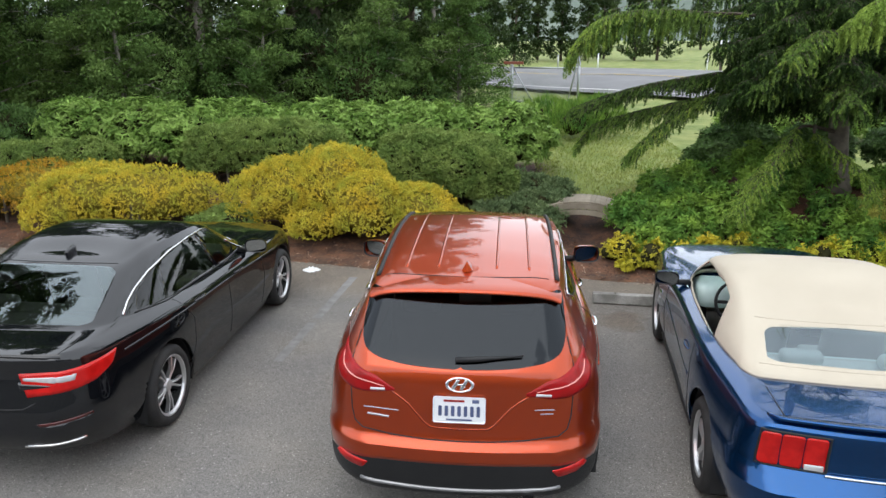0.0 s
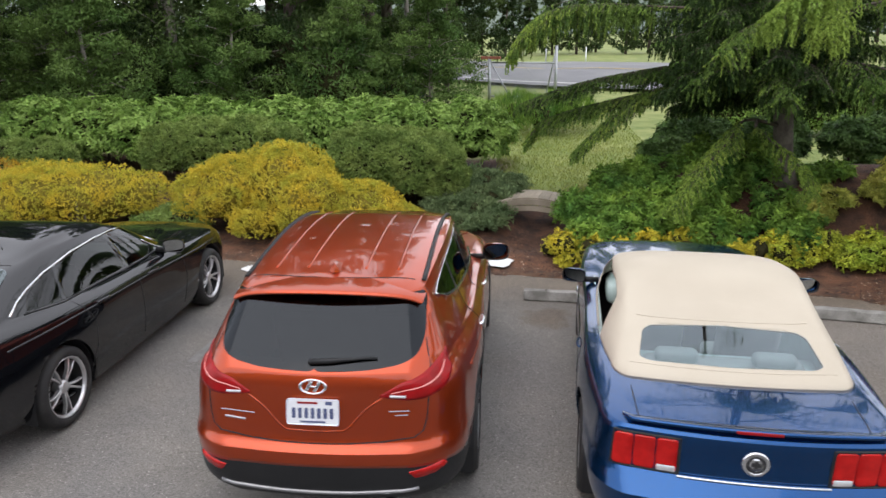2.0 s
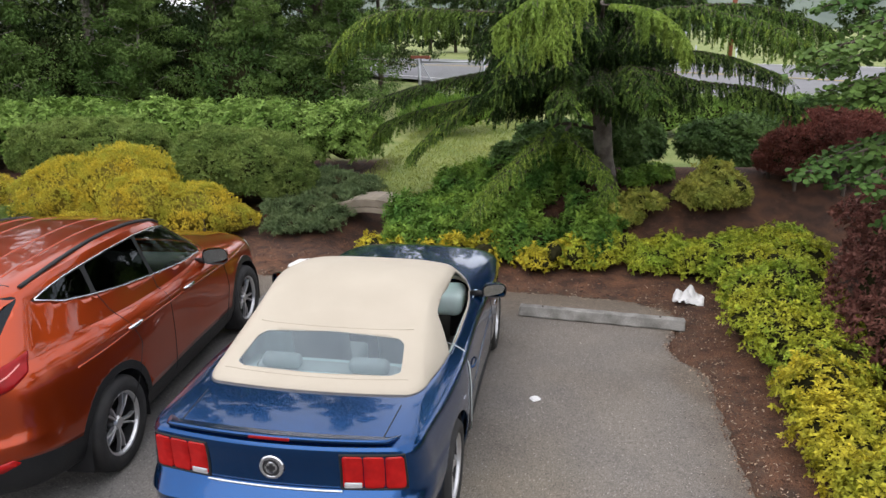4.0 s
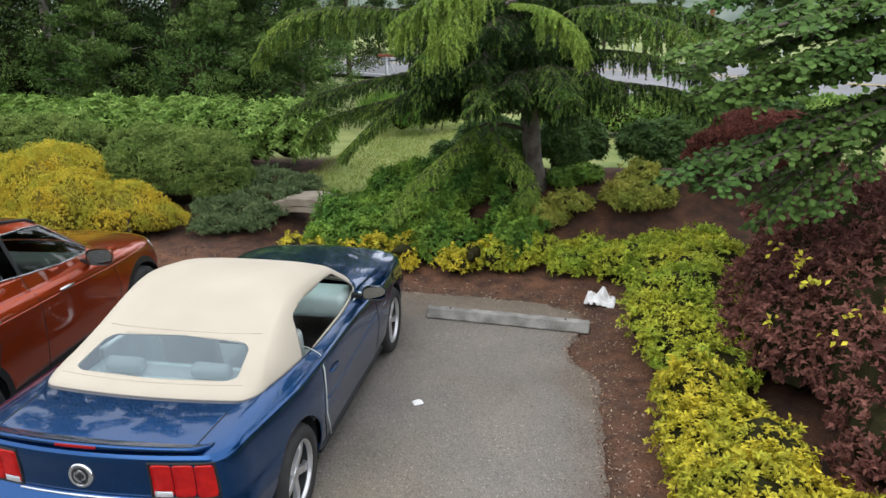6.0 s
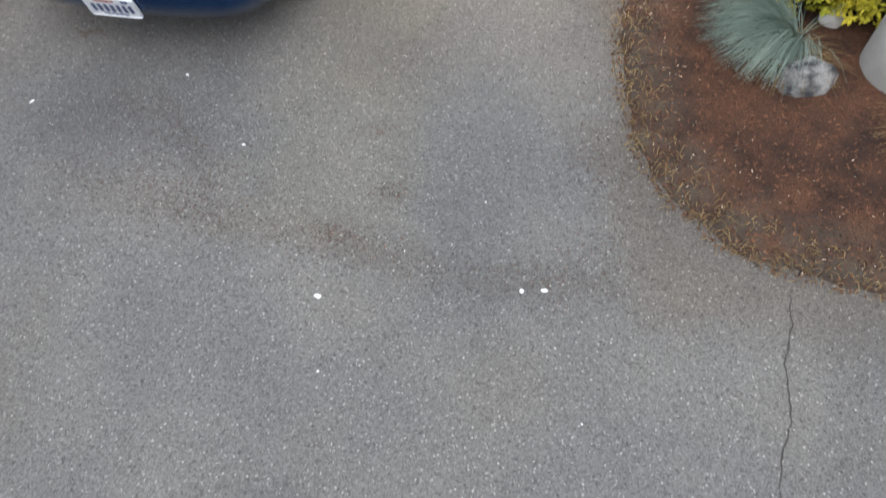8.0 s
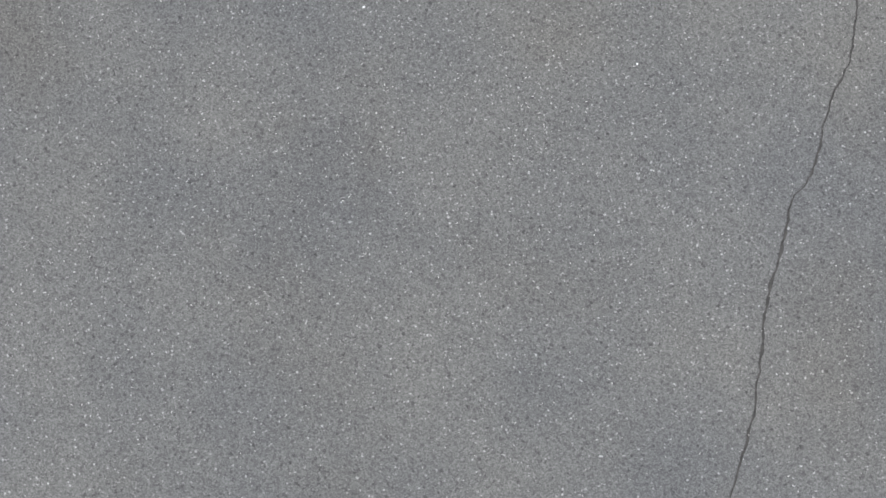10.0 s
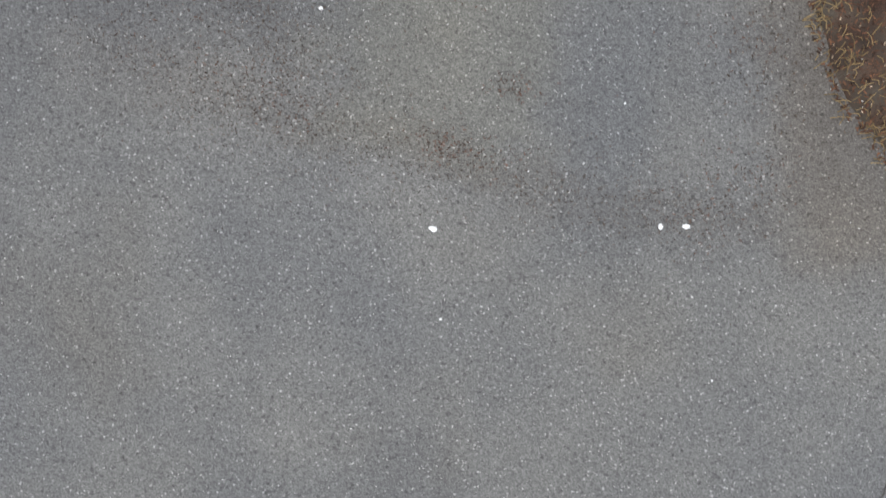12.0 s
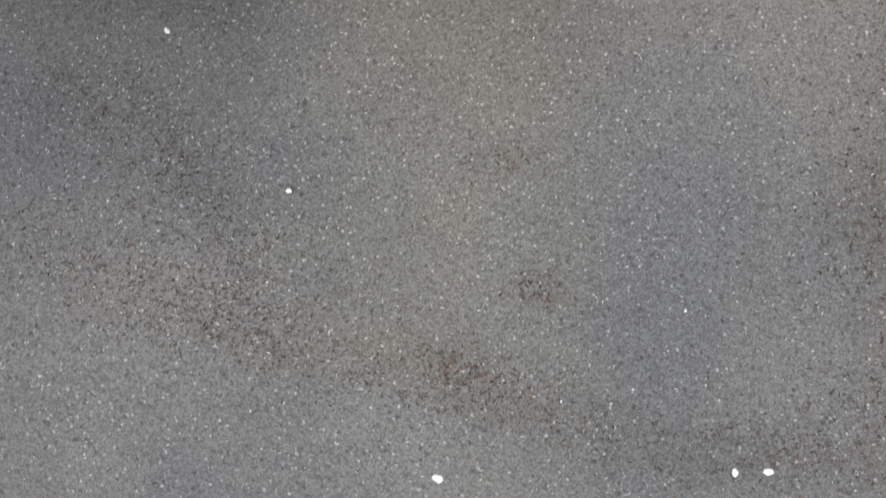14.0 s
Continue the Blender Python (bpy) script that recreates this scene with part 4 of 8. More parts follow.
        step = 0.0042 if low else 0.013
        # short sprays that clothe the limb itself
        for j in range(int(length * (0.9 if i < 17 else 0.8) / (0.016 if low else 0.06))):
            t = 1 - (1 - (0.45 if 6 <= i <= 8 else 0.22 if i < 17 else 0.1)) * rng.random()
            p = curve(pts, t)
            ahead = (curve(pts, min(1, t + 0.04)) - curve(pts, max(0, t - 0.04))).normalized()
            side = ahead.cross(Vector((0, 0, 1))).normalized() * rng.normal()
            tassel(p + Vector((0, 0, 0.022)), (ahead * 0.8 + side) * 1.3, rng.uniform(0.04, 0.08), min(1.0, young + 0.12), step)
        start = 0.55 if 6 <= i <= 8 else 0.3 if i < 17 else 0.1
        n = max(6, int(length * (1 - start) / (0.022 if i < 4 else 0.032 if low else 0.1)))
        for j in range(n):
            t = start + (1 - start) * (j + rng.random()) / n
            p = curve(pts, t)
            ahead = (curve(pts, min(1, t + 0.04)) - curve(pts, max(0, t - 0.04))).normalized()
            side = ahead.cross(Vector((0, 0, 1))).normalized() * (1 if j % 2 else -1)
            bl = reach * (0.35 + 0.65 * math.sin(math.pi * min(1, (1 - t) * 0.9 + 0.1)) ** 0.7) * rng.uniform(0.5, 1.15)
            run = (side * rng.uniform(0.7, 1.0) + ahead * rng.uniform(0.35, 0.9)).normalized()
            m = max(2, int(bl / (0.07 if low else 0.14)))
            last = p
            for w in range(m + 1):
                u = w / m
                c = p + run * bl * u + Vector((0, 0, 0.03 * math.sin(math.pi * u) - 0.45 * bl * u * u))
                if low and w:
                    tube(twigs, [last, c], [0.004, 0.003], 3)
                last = c
                if rng.random() < 0.18:
                    continue
                h = deep * rng.uniform(0.3, 1.0) * (1 - 0.45 * u) * (0.5 + 0.5 * math.sin(math.pi * min(1, (1 - t) + 0.12)))
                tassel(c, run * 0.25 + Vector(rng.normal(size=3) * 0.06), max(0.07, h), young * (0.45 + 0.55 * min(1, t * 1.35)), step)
            # the branchlet's own needles, along its upper side
            for w in range(3 if low else 1):
                u = rng.random()
                c = p + run * bl * u + Vector((0, 0, 0.02 - 0.45 * bl * u * u))
                tassel(c, run * 1.6, 0.07, min(1.0, young + 0.15), step)
    tagged(part("upper_limb", wood, BARK, ob, smooth=True), kind="stuff")
    tagged(part("twig", twigs, BARK, ob), kind="stuff")
    for (name, found), m in zip(bins.items(), (CEDAR_SHADED, CEDAR_MID, CEDAR_NEW_LIT)):
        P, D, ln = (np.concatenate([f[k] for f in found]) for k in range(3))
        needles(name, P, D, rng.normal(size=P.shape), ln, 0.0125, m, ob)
    return ob


cedar()


def round_leaves(name, P, D, N, size, material, parent):
    """Round leaves, slightly dished: at P, along D, facing N."""
    P, D = np.asarray(P), unit(np.asarray(D))
    S = unit(np.cross(D, N))
    N = unit(np.cross(S, D))
    s = np.broadcast_to(size, len(P))[:, None]
    ring = [P + (D * (0.5 + 0.5 * math.cos(a)) + S * 0.48 * math.sin(a)) * s + N * s * (0.07 * abs(math.sin(a)) - 0.05 * (1 + math.cos(a))) for a in np.linspace(math.pi, -math.pi, 7)[:-1]]
    i = np.arange(len(P))[:, None] * 6
    f = np.stack([i + [0, k, k + 1] for k in range(1, 5)], 1).reshape(-1, 3)
    return part_np(name, np.stack(ring, 1).reshape(-1, 3), f, material, parent)


def katsura():
    """The leafy tree beside the bed, whose limbs reach over it in flat layers."""
    rng = np.random.default_rng(5)
    base = Vector((9.9, 6.8, ground_z(9.9, 6.8)))
    ob = empty("round_leaf_tree", Matrix.Translation(base), "leafy tree with round blue-green leaves on spreading limbs", "tree")
    bm = bmesh.new()
    tube(bm, [(0, 0, -0.1), (0.05, 0, 1.2), (0, 0.1, 3), (0.1, 0, 6)], [0.16, 0.13, 0.1, 0.03], 10)
    part("trunk", bm, BARK, ob, smooth=True)
    P, D = [], []
    # limb ends in the world, the height at which each limb leaves the trunk, and its arch
    ends = [(6.31, 6.3, 2.12, 3.05, 0.25), (6.5, 6.6, 2.16, 3.05, 0.25), (6.62, 6.1, 2.12, 3.05, 0.27), (6.8, 6.5, 2.2, 3.05, 0.3), (7.0, 6.3, 1.79, 3.3, 0.65), (7.08, 6.6, 1.9, 3.3, 0.6), (7.35, 6.3, 1.89, 3.3, 0.7),
            (6.38, 6.3, 3.03, 3.45, 0.25), (6.53, 6.3, 2.76, 3.2, 0.25), (6.69, 6.3, 2.69, 3.15, 0.2), (6.99, 6.5, 2.8, 3.1, 0.2), (6.9, 7.0, 2.72, 3.1, 0.2), (6.5, 6.7, 2.9, 3.3, 0.25), (7.0, 6.2, 2.95, 3.3, 0.2),
            (7.3, 6.9, 2.92, 3.25, 0.2), (6.62, 7.0, 3.36, 3.8, 0.3), (6.9, 7.4, 3.5, 3.9, 0.3), (7.3, 7.2, 3.42, 3.8, 0.3), (6.75, 6.6, 3.2, 3.6, 0.3), (7.2, 6.6, 3.24, 3.6, 0.25)]
    shown = len(ends)
    # from (7.6, 9.5, 4.5) on: unseen limbs, added to shade the mulch below
    ends += [(*e, 0.8 * e[2] + 0.2, 0.38) for e in (
        (10.8, 9.6, 3.4), (12.2, 7.5, 3.4), (10.6, 4.6, 3.2), (9.4, 4.6, 3.6), (9.0, 8.6, 4.2), (11.4, 6, 4.6), (10.3, 8.2, 5.2), (9.6, 6.3, 5.6), (8.0, 7.0, 4.6), (8.4, 8.2, 4.9), (7.6, 9.5, 4.5), (8.4, 10.2, 4.4),
        (7.2, 10.3, 4.8), (8.8, 11.2, 4.7), (7.9, 11.2, 4.9), (9.4, 9.6, 4.5), (6.9, 11.2, 5.1), (8.3, 12.2, 5.1), (9.6, 10.8, 4.6), (7.8, 8.8, 4.7), (9.0, 12.6, 5.0))]
    for i, (ex, ey, ez, leave, arch) in enumerate(ends):
        e = Vector((ex, ey, ez)) - base
        s = Vector((0, 0.03 * i / 8, leave - base.z))
        pts = [s.lerp(e, t) + Vector((0, 0, arch * math.sin(math.pi * t) * (1 - 0.4 * t))) for t in np.linspace(0, 1, 10)]
        part("limb", tube(bmesh.new(), pts, [0.04 * (1 - 0.88 * k / 9) + 0.004 for k in range(10)], 6), BARK, ob, smooth=True)
        twigs = bmesh.new()
        count = 62 if i < shown else 30
        for j in range(count):
            t = 0.2 + 0.8 * (j + rng.random()) / count
            k = min(8, int(t * 9))
            p = pts[k].lerp(pts[k + 1], t * 9 - k)
            run = (pts[k + 1] - pts[k]).normalized()
            side = run.cross(Vector((0, 0, 1))).normalized() * (1 if j % 2 else -1)
            d = (side * rng.uniform(0.5, 1.0) + run * rng.uniform(0.4, 1.1) + Vector((0, 0, rng.normal() * 0.1))).normalized()
            ln = (rng.uniform(0.14, 0.36) if i < 7 else rng.uniform(0.2, 0.5)) * (1.2 - 0.5 * t)
            tube(twigs, [p, p + d * ln + Vector((0, 0, -0.2 * ln))], [0.006, 0.002], 4)
            m = int(ln / 0.013) + 6
            for q in range(m):
                u = (q + 0.5) / m
                c = p + d * ln * u + Vector((0, 0, -0.2 * ln * u * u))
                across = d.cross(Vector((0, 0, 1))).normalized() * (1 if q % 2 else -1)
                P.append(c + Vector((rng.normal() * 0.025, rng.normal() * 0.025, rng.normal() * 0.02)))
                D.append(across * 0.9 + d * 0.5 + Vector((rng.normal() * 0.4, rng.normal() * 0.4, -0.35 + rng.normal() * 0.22)))
        tagged(part("twig", twigs, BARK, ob), kind="stuff")
    n = len(P)
    round_leaves("foliage", np.array(P), np.array(D), np.array([(-0.1, -0.25, 1)] * n) + RNG.normal(size=(n, 3)) * 0.35, 0.05 * RNG.uniform(0.7, 1.2, n), KATSURA, ob)


katsura()


def ridge(name, y, x1, x2, high, material, label):
    """Far wooded rise, so distant that it does not shift."""
    bm = bmesh.new()
    n = 160
    top, low, back = [], [], []
    for i in range(n + 1):
        x = x1 + (x2 - x1) * i / n
        h = high * (0.75 + 0.25 * math.sin(x * 0.006 + 1) + 0.12 * noise.noise(Vector((x * 0.02, y, 0))) + 0.05 * noise.noise(Vector((x * 0.2, y, 3))))
        low.append(bm.verts.new((x, y - 1.5 * high, -2)))
        top.append(bm.verts.new((x, y, h)))
        back.append(bm.verts.new((x, y + 2 * high, -2)))
    for i in range(n):
        bm.faces.new((low[i], low[i + 1], top[i + 1], top[i]))
        bm.faces.new((top[i], top[i + 1], back[i + 1], back[i]))
    return tagged(part(name, bm, material), label, "hill", kind="structure")


HILL = mat("far_wooded_hill", (0.10, 0.13, 0.11), (0.15, 0.185, 0.15), rough=1.0, scale=0.03)
ridge("backdrop", 900, -1400, 2000, 75, HILL, "hazy wooded hills in the distance")

# ---- cars: a body is a stack of plan loops, cut into panels ----
from mathutils.bvhtree import BVHTree


def paint(name, c, metal=0.3, rough=0.32, flake=0.0):
    m = mat(name, c, tuple(v * 0.94 for v in c), rough=rough, metal=metal, coat=1.0, scale=3, spec=0.0)
    return m


ORANGE = paint("burnt_orange_paint", (0.42, 0.05, 0.008), 0.8, 0.3)
ORANGE.node_tree.nodes["Principled BSDF"].inputs["Coat IOR"].default_value = 1.5
BLUE = paint("dark_blue_paint", (0.006, 0.06, 0.19), 0.88, 0.22)
BLUE.node_tree.nodes["Principled BSDF"].inputs["Coat IOR"].default_value = 1.36
BLACK = paint("black_paint", (0.004, 0.0045, 0.006), 0.0)
CLAD = mat("black_plastic", (0.011, 0.0115, 0.0125), (0.015, 0.0155, 0.0165), rough=0.5, spec=0.35, scale=8, bump=0.15, bscale=200)
RUBBER = mat("tyre_rubber", (0.018, 0.018, 0.019), (0.03, 0.029, 0.028), rough=0.85, scale=9, bump=0.3, bscale=120)
BARREL = mat("brake_dust_alloy", (0.035, 0.035, 0.036), (0.06, 0.06, 0.06), rough=0.5, metal=0.5, scale=12)
ALLOY = mat("alloy", (0.66, 0.66, 0.67), (0.56, 0.56, 0.57), rough=0.28, metal=0.8, scale=12)
CHROME = mat("chrome", (0.85, 0.85, 0.86), (0.8, 0.8, 0.81), rough=0.06, metal=1.0)
DARK = mat("dark_gap", (0.008, 0.008, 0.009), (0.012, 0.012, 0.013), rough=0.7)
FABRIC = mat("cream_canvas", (0.48, 0.43, 0.345), (0.44, 0.39, 0.31), rough=0.9, scale=1.6, bump=0.25, bscale=260, fine=0.05)
SEAT_PALE = mat("pale_seat_leather", (0.5, 0.54, 0.52), (0.44, 0.48, 0.46), rough=0.7, scale=5)
SEAT_GREY = mat("grey_seat_cloth", (0.12, 0.115, 0.105), (0.16, 0.15, 0.14), rough=0.85, scale=6)
TRIM_PALE = mat("pale_green_grey_trim", (0.68, 0.82, 0.79), (0.6, 0.72, 0.7), rough=0.6, scale=5)
BADGE = mat("dull_chrome", (0.35, 0.35, 0.36), (0.3, 0.3, 0.31), rough=0.35, metal=0.7)
PLATE = mat("plate_white", (0.72, 0.74, 0.76), (0.66, 0.68, 0.72), rough=0.4, scale=14)
INK = mat("plate_ink", (0.06, 0.08, 0.17), (0.08, 0.1, 0.2), rough=0.5)
LENS = mat("red_lens", (0.72, 0.014, 0.012), (0.58, 0.009, 0.008), rough=0.25, coat=0.5, scale=14, spec=0.2, trans=0.3)
LENS_DARK = mat("dark_red_lens", (0.3, 0.006, 0.008), (0.22, 0.005, 0.005), rough=0.3, spec=0.15, coat=0.12, scale=14)
LENS_DIM = mat("dim_red_lens", (0.07, 0.004, 0.004), (0.05, 0.003, 0.003), rough=0.3, coat=0.3, scale=14)
# lens strip: the light it reflects is put into this pale colour
LENS_PALE = mat("pale_red_strip", (0.75, 0.3, 0.27), (0.65, 0.25, 0.22), rough=0.3)
LENS_WHITE = mat("clear_lens", (0.48, 0.48, 0.48), (0.36, 0.36, 0.37), rough=0.1, coat=1.0, scale=20)
MIRROR = mat("mirror_glass", (0.5, 0.53, 0.54), (0.5, 0.53, 0.54), rough=0.01, metal=1.0)
PRIVACY = glass("privacy_glass", (0.035, 0.038, 0.04), (0.62, 0.68, 0.74), 1.52)
TINT = glass("tinted_glass", (0.6, 0.7, 0.67), ior=1.5)
DARK_TINT = glass("side_glass", (0.14, 0.18, 0.18), ior=1.5)
SOFT_PANE = glass("rear_pane", (0.84, 0.92, 0.94), (0.74, 0.86, 0.93), ior=2.2)
REAR_PANE = glass("back_glass", (0.45, 0.52, 0.5), (0.85, 0.97, 1.0), ior=2.35)
LAMP_GLASS = mat("headlamp", (0.5, 0.52, 0.54), (0.4, 0.42, 0.44), rough=0.1, coat=1.0)


def curve5(vals, s):
    """A smooth curve through five values at s = 0, 1/4 ... 1."""
    v = np.asarray(vals, float)
    s = np.clip(s, 0, 1) * 4
    i = np.minimum(s.astype(int), 3)
    t = s - i
    e = np.concatenate([[2 * v[0] - v[1]], v, [2 * v[4] - v[3]]])
    p0, p1, p2, p3 = e[i], e[i + 1], e[i + 2], e[i + 3]
    m1, m2 = (p2 - p0) * 0.42, (p3 - p1) * 0.42
    return (2 * t**3 - 3 * t**2 + 1) * p1 + (t**3 - 2 * t**2 + t) * m1 + (3 * t**2 - 2 * t**3) * p2 + (t**3 - t**2) * m2


NR, NC, NS = 12, 10, 64


def loop_points(k):
    """Right half of a plan loop, from the rear's middle round to the front's middle."""
    z5, yr, yf, w5 = k[0:5], k[5], k[6], k[7:12]
    rx, ry, fx, fy, br, bf = k[12:18]
    ln = yf - yr
    W = lambda y: curve5(w5, (y - yr) / ln)
    ends = []
    for end, r_x, r_y, bow, sign in ((yr, rx, ry, br, 1), (yf, fx, fy, bf, -1)):
        yb = end + sign * (bow + r_y)
        wb = float(W(np.array([yb]))[0])
        ax = max(wb - r_x, 0.004)
        a = np.linspace(0, 1, NR)
        flat = np.stack([a * ax, end + sign * bow * (a * ax / wb) ** 2], 1)
        f = np.linspace(0, math.pi / 2, NC + 1)[1:]
        y0 = end + sign * bow * (ax / wb) ** 2
        corner = np.stack([ax + (wb - ax) * np.sin(f), y0 + (yb - y0) * (1 - np.cos(f))], 1)
        ends.append((np.concatenate([flat, corner]), yb))
    ys = np.linspace(ends[0][1], ends[1][1], NS + 1)[1:-1]
    side = np.stack([W(ys), ys], 1)
    xy = np.concatenate([ends[0][0], side, ends[1][0][::-1]])
    z = curve5(z5, (xy[:, 1] - yr) / ln)
    return np.column_stack([xy, z])


def L(z, yr, yf, w, r=(0.3, 0.3), f=(0.35, 0.4), bow=(0.06, 0.1), n=3, crease=False):
    z = z if len(z) == 5 else (z[0], *[z[1]] * 3, z[2])
    return [*z, yr, yf, *w, *r, *f, *bow], n, crease


def body_grid(keys):
    """Half body as a bmesh; each face's material index 0; the layer number is kept in a face layer."""
    P = np.array([k[0] for k in keys], float)
    rows, tags = [], []
    for i in range(len(keys) - 1):
        n = keys[i][1]
        p1, p2 = P[i], P[i + 1]
        p0 = p1 if keys[i][2] or i == 0 else P[i - 1]
        p3 = p2 if keys[i + 1][2] or i + 2 == len(keys) else P[i + 2]
        for j in range(n):
            t = j / n
            m1, m2 = (p2 - p0) * 0.4, (p3 - p1) * 0.4
            rows.append(loop_points((2 * t**3 - 3 * t**2 + 1) * p1 + (t**3 - 2 * t**2 + t) * m1 + (3 * t**2 - 2 * t**3) * p2 + (t**3 - t**2) * m2))
            tags.append(i)
    rows.append(loop_points(P[-1]))
    bm = bmesh.new()
    lay = bm.faces.layers.int.new("layer")
    rows[-1][:, 0] = 0
    grid = [[bm.verts.new(p) for p in r] for r in rows]
    for a, b, tag in zip(grid, grid[1:], tags):
        for c in range(len(a) - 1):
            bm.faces.new((a[c], a[c + 1], b[c + 1], b[c]))[lay] = tag
    bmesh.ops.remove_doubles(bm, verts=bm.verts, dist=0.0005)
    bm.normal_update()
    return bm, lay


VIEW = {"side": ((1, 2), Vector((1, 0, 0))), "rear": ((0, 2), Vector((0, -1, 0))), "top": ((0, 1), Vector((0, 0, 1))), "front": ((0, 2), Vector((0, 1, 0)))}


def inside(poly, u, v):
    hit = False
    for (x1, y1), (x2, y2) in zip(poly, poly[1:] + poly[:1]):
        if (y1 > v) != (y2 > v) and u < (x2 - x1) * (v - y1) / (y2 - y1) + x1:
            hit = not hit
    return hit


def rounded(poly, r=0.03, n=4):
    """The polygon with its corners rounded."""
    out = []
    k = len(poly)
    for i, p in enumerate(poly):
        p, a, b = Vector(p), Vector(poly[i - 1]), Vector(poly[(i + 1) % k])
        d = min(r, (a - p).length * 0.45, (b - p).length * 0.45)
        s, e = p + (a - p).normalized() * d, p + (b - p).normalized() * d
        out += [tuple(s * (1 - t) ** 2 + p * 2 * t * (1 - t) + e * t * t) for t in [j / n for j in range(n + 1)]]
    return out


def cut(bm, view, poly, index, facing=0.12, only=None, lay=None):
    """Cuts the outline into the body as seen from that side, and marks the faces inside it."""
    (a, b), axis = VIEW[view]
    us, vs = [p[0] for p in poly], [p[1] for p in poly]
    lo, hi = (min(us), min(vs)), (max(us), max(vs))

    def near(f):
        if f.normal.dot(axis) < facing or (only and f[lay] not in only):
            return False
        cu, cv = [v.co[a] for v in f.verts], [v.co[b] for v in f.verts]
        return max(cu) > lo[0] and min(cu) < hi[0] and max(cv) > lo[1] and min(cv) < hi[1]

    for p, q in zip(poly, poly[1:] + poly[:1]):
        if (Vector(p) - Vector(q)).length < 1e-5:
            continue
        faces = [f for f in bm.faces if near(f)]
        d = Vector((q[0] - p[0], q[1] - p[1]))
        m = Vector((0, 0, 0))
        m[a], m[b] = -d.y, d.x
        co = Vector((0, 0, 0))
        co[a], co[b] = p
        # only the faces that this stretch of the outline crosses
        bx = (min(p[0], q[0]) - 0.001, max(p[0], q[0]) + 0.001, min(p[1], q[1]) - 0.001, max(p[1], q[1]) + 0.001)
        faces = [f for f in faces if max(v.co[a] for v in f.verts) >= bx[0] and min(v.co[a] for v in f.verts) <= bx[1] and max(v.co[b] for v in f.verts) >= bx[2] and min(v.co[b] for v in f.verts) <= bx[3]]
        geom = list({v for f in faces for v in f.verts} | {e for f in faces for e in f.edges}) + faces
        if geom:
            bmesh.ops.bisect_plane(bm, geom=geom, plane_co=co, plane_no=m.normalized(), dist=1e-5)
            bm.normal_update()
    for f in bm.faces:
        if near(f):
            c = f.calc_center_median()
            if inside(poly, c[a], c[b]):
                f.material_index = index


def taken(bm, index, mirror=None):
    """The faces with that index as a mesh of their own. mirror: None right half, True left half, 'both' joined."""
    out = bmesh.new()
    vmap = {}
    for sign in {None: (1,), True: (-1,), "both": (1, -1)}[mirror]:
        vmap = {}
        for f in bm.faces:
            if f.material_index != index:
                continue
            vs = []
            for v in f.verts:
                if v not in vmap:
                    vmap[v] = out.verts.new((v.co.x * sign, v.co.y, v.co.z))
                vs.append(vmap[v])
            try:
                out.faces.new(vs[::sign])
            except ValueError:
                pass
    if mirror == "both":
        bmesh.ops.remove_doubles(out, verts=out.verts, dist=0.0006)
    out.normal_update()
    return out


def proud(bm, d, depth=0.012):
    """Lifts a cut panel off the body by d and gives it an edge."""
    bm.normal_update()
    lift = [(v, v.normal.copy()) for v in bm.verts]
    for v, nrm in lift:
        v.co += nrm * d
    edge = [e for e in bm.edges if len(e.link_faces) == 1]
    normals = {v: nrm for v, nrm in lift}
    ext = bmesh.ops.extrude_edge_only(bm, edges=edge)["geom"]
    bm.verts.ensure_lookup_table()
    for v in ext:
        if isinstance(v, bmesh.types.BMVert):
            best = min((o.other_vert(v) for o in v.link_edges if o.other_vert(v) in normals), key=lambda o: (o.co - v.co).length, default=None)
            if best:
                v.co -= normals[best] * depth
    bm.normal_update()
    return bm


class Skin:
    """The uncut half body, to lay lines and marks on."""

    def __init__(self, bm):
        self.tree = BVHTree.FromBMesh(bm)

    def at(self, view, u, v, lift=0.0, sign=1):
        (a, b), axis = VIEW[view]
        o = Vector((0, 0, 0))
        o[a], o[b] = (abs(u), v) if a == 0 else (u, v)
        p, nrm, _, _ = self.tree.ray_cast(o + axis * 6, -axis)
        if p is None:
            p, nrm, _, _ = self.tree.find_nearest(o + axis * (0.9 if view == "side" else 0))
        p = p + nrm * lift
        flip = -1 if (a == 0 and u < 0) else sign
        return Vector((p.x * flip, p.y, p.z)), Vector((nrm.x * flip, nrm.y, nrm.z))

    def line(self, view, path, radius=0.003, lift=0.0, sign=1, step=0.05, sides=6):
        pts = []
        for (u1, v1), (u2, v2) in zip(path, path[1:]):
            k = max(1, int(math.hypot(u2 - u1, v2 - v1) / step))
            pts += [(u1 + (u2 - u1) * i / k, v1 + (v2 - v1) * i / k) for i in range(k)]
        pts.append(path[-1])
        bm = bmesh.new()
        return tube(bm, [self.at(view, u, v, lift, sign)[0] for u, v in pts], radius, sides)


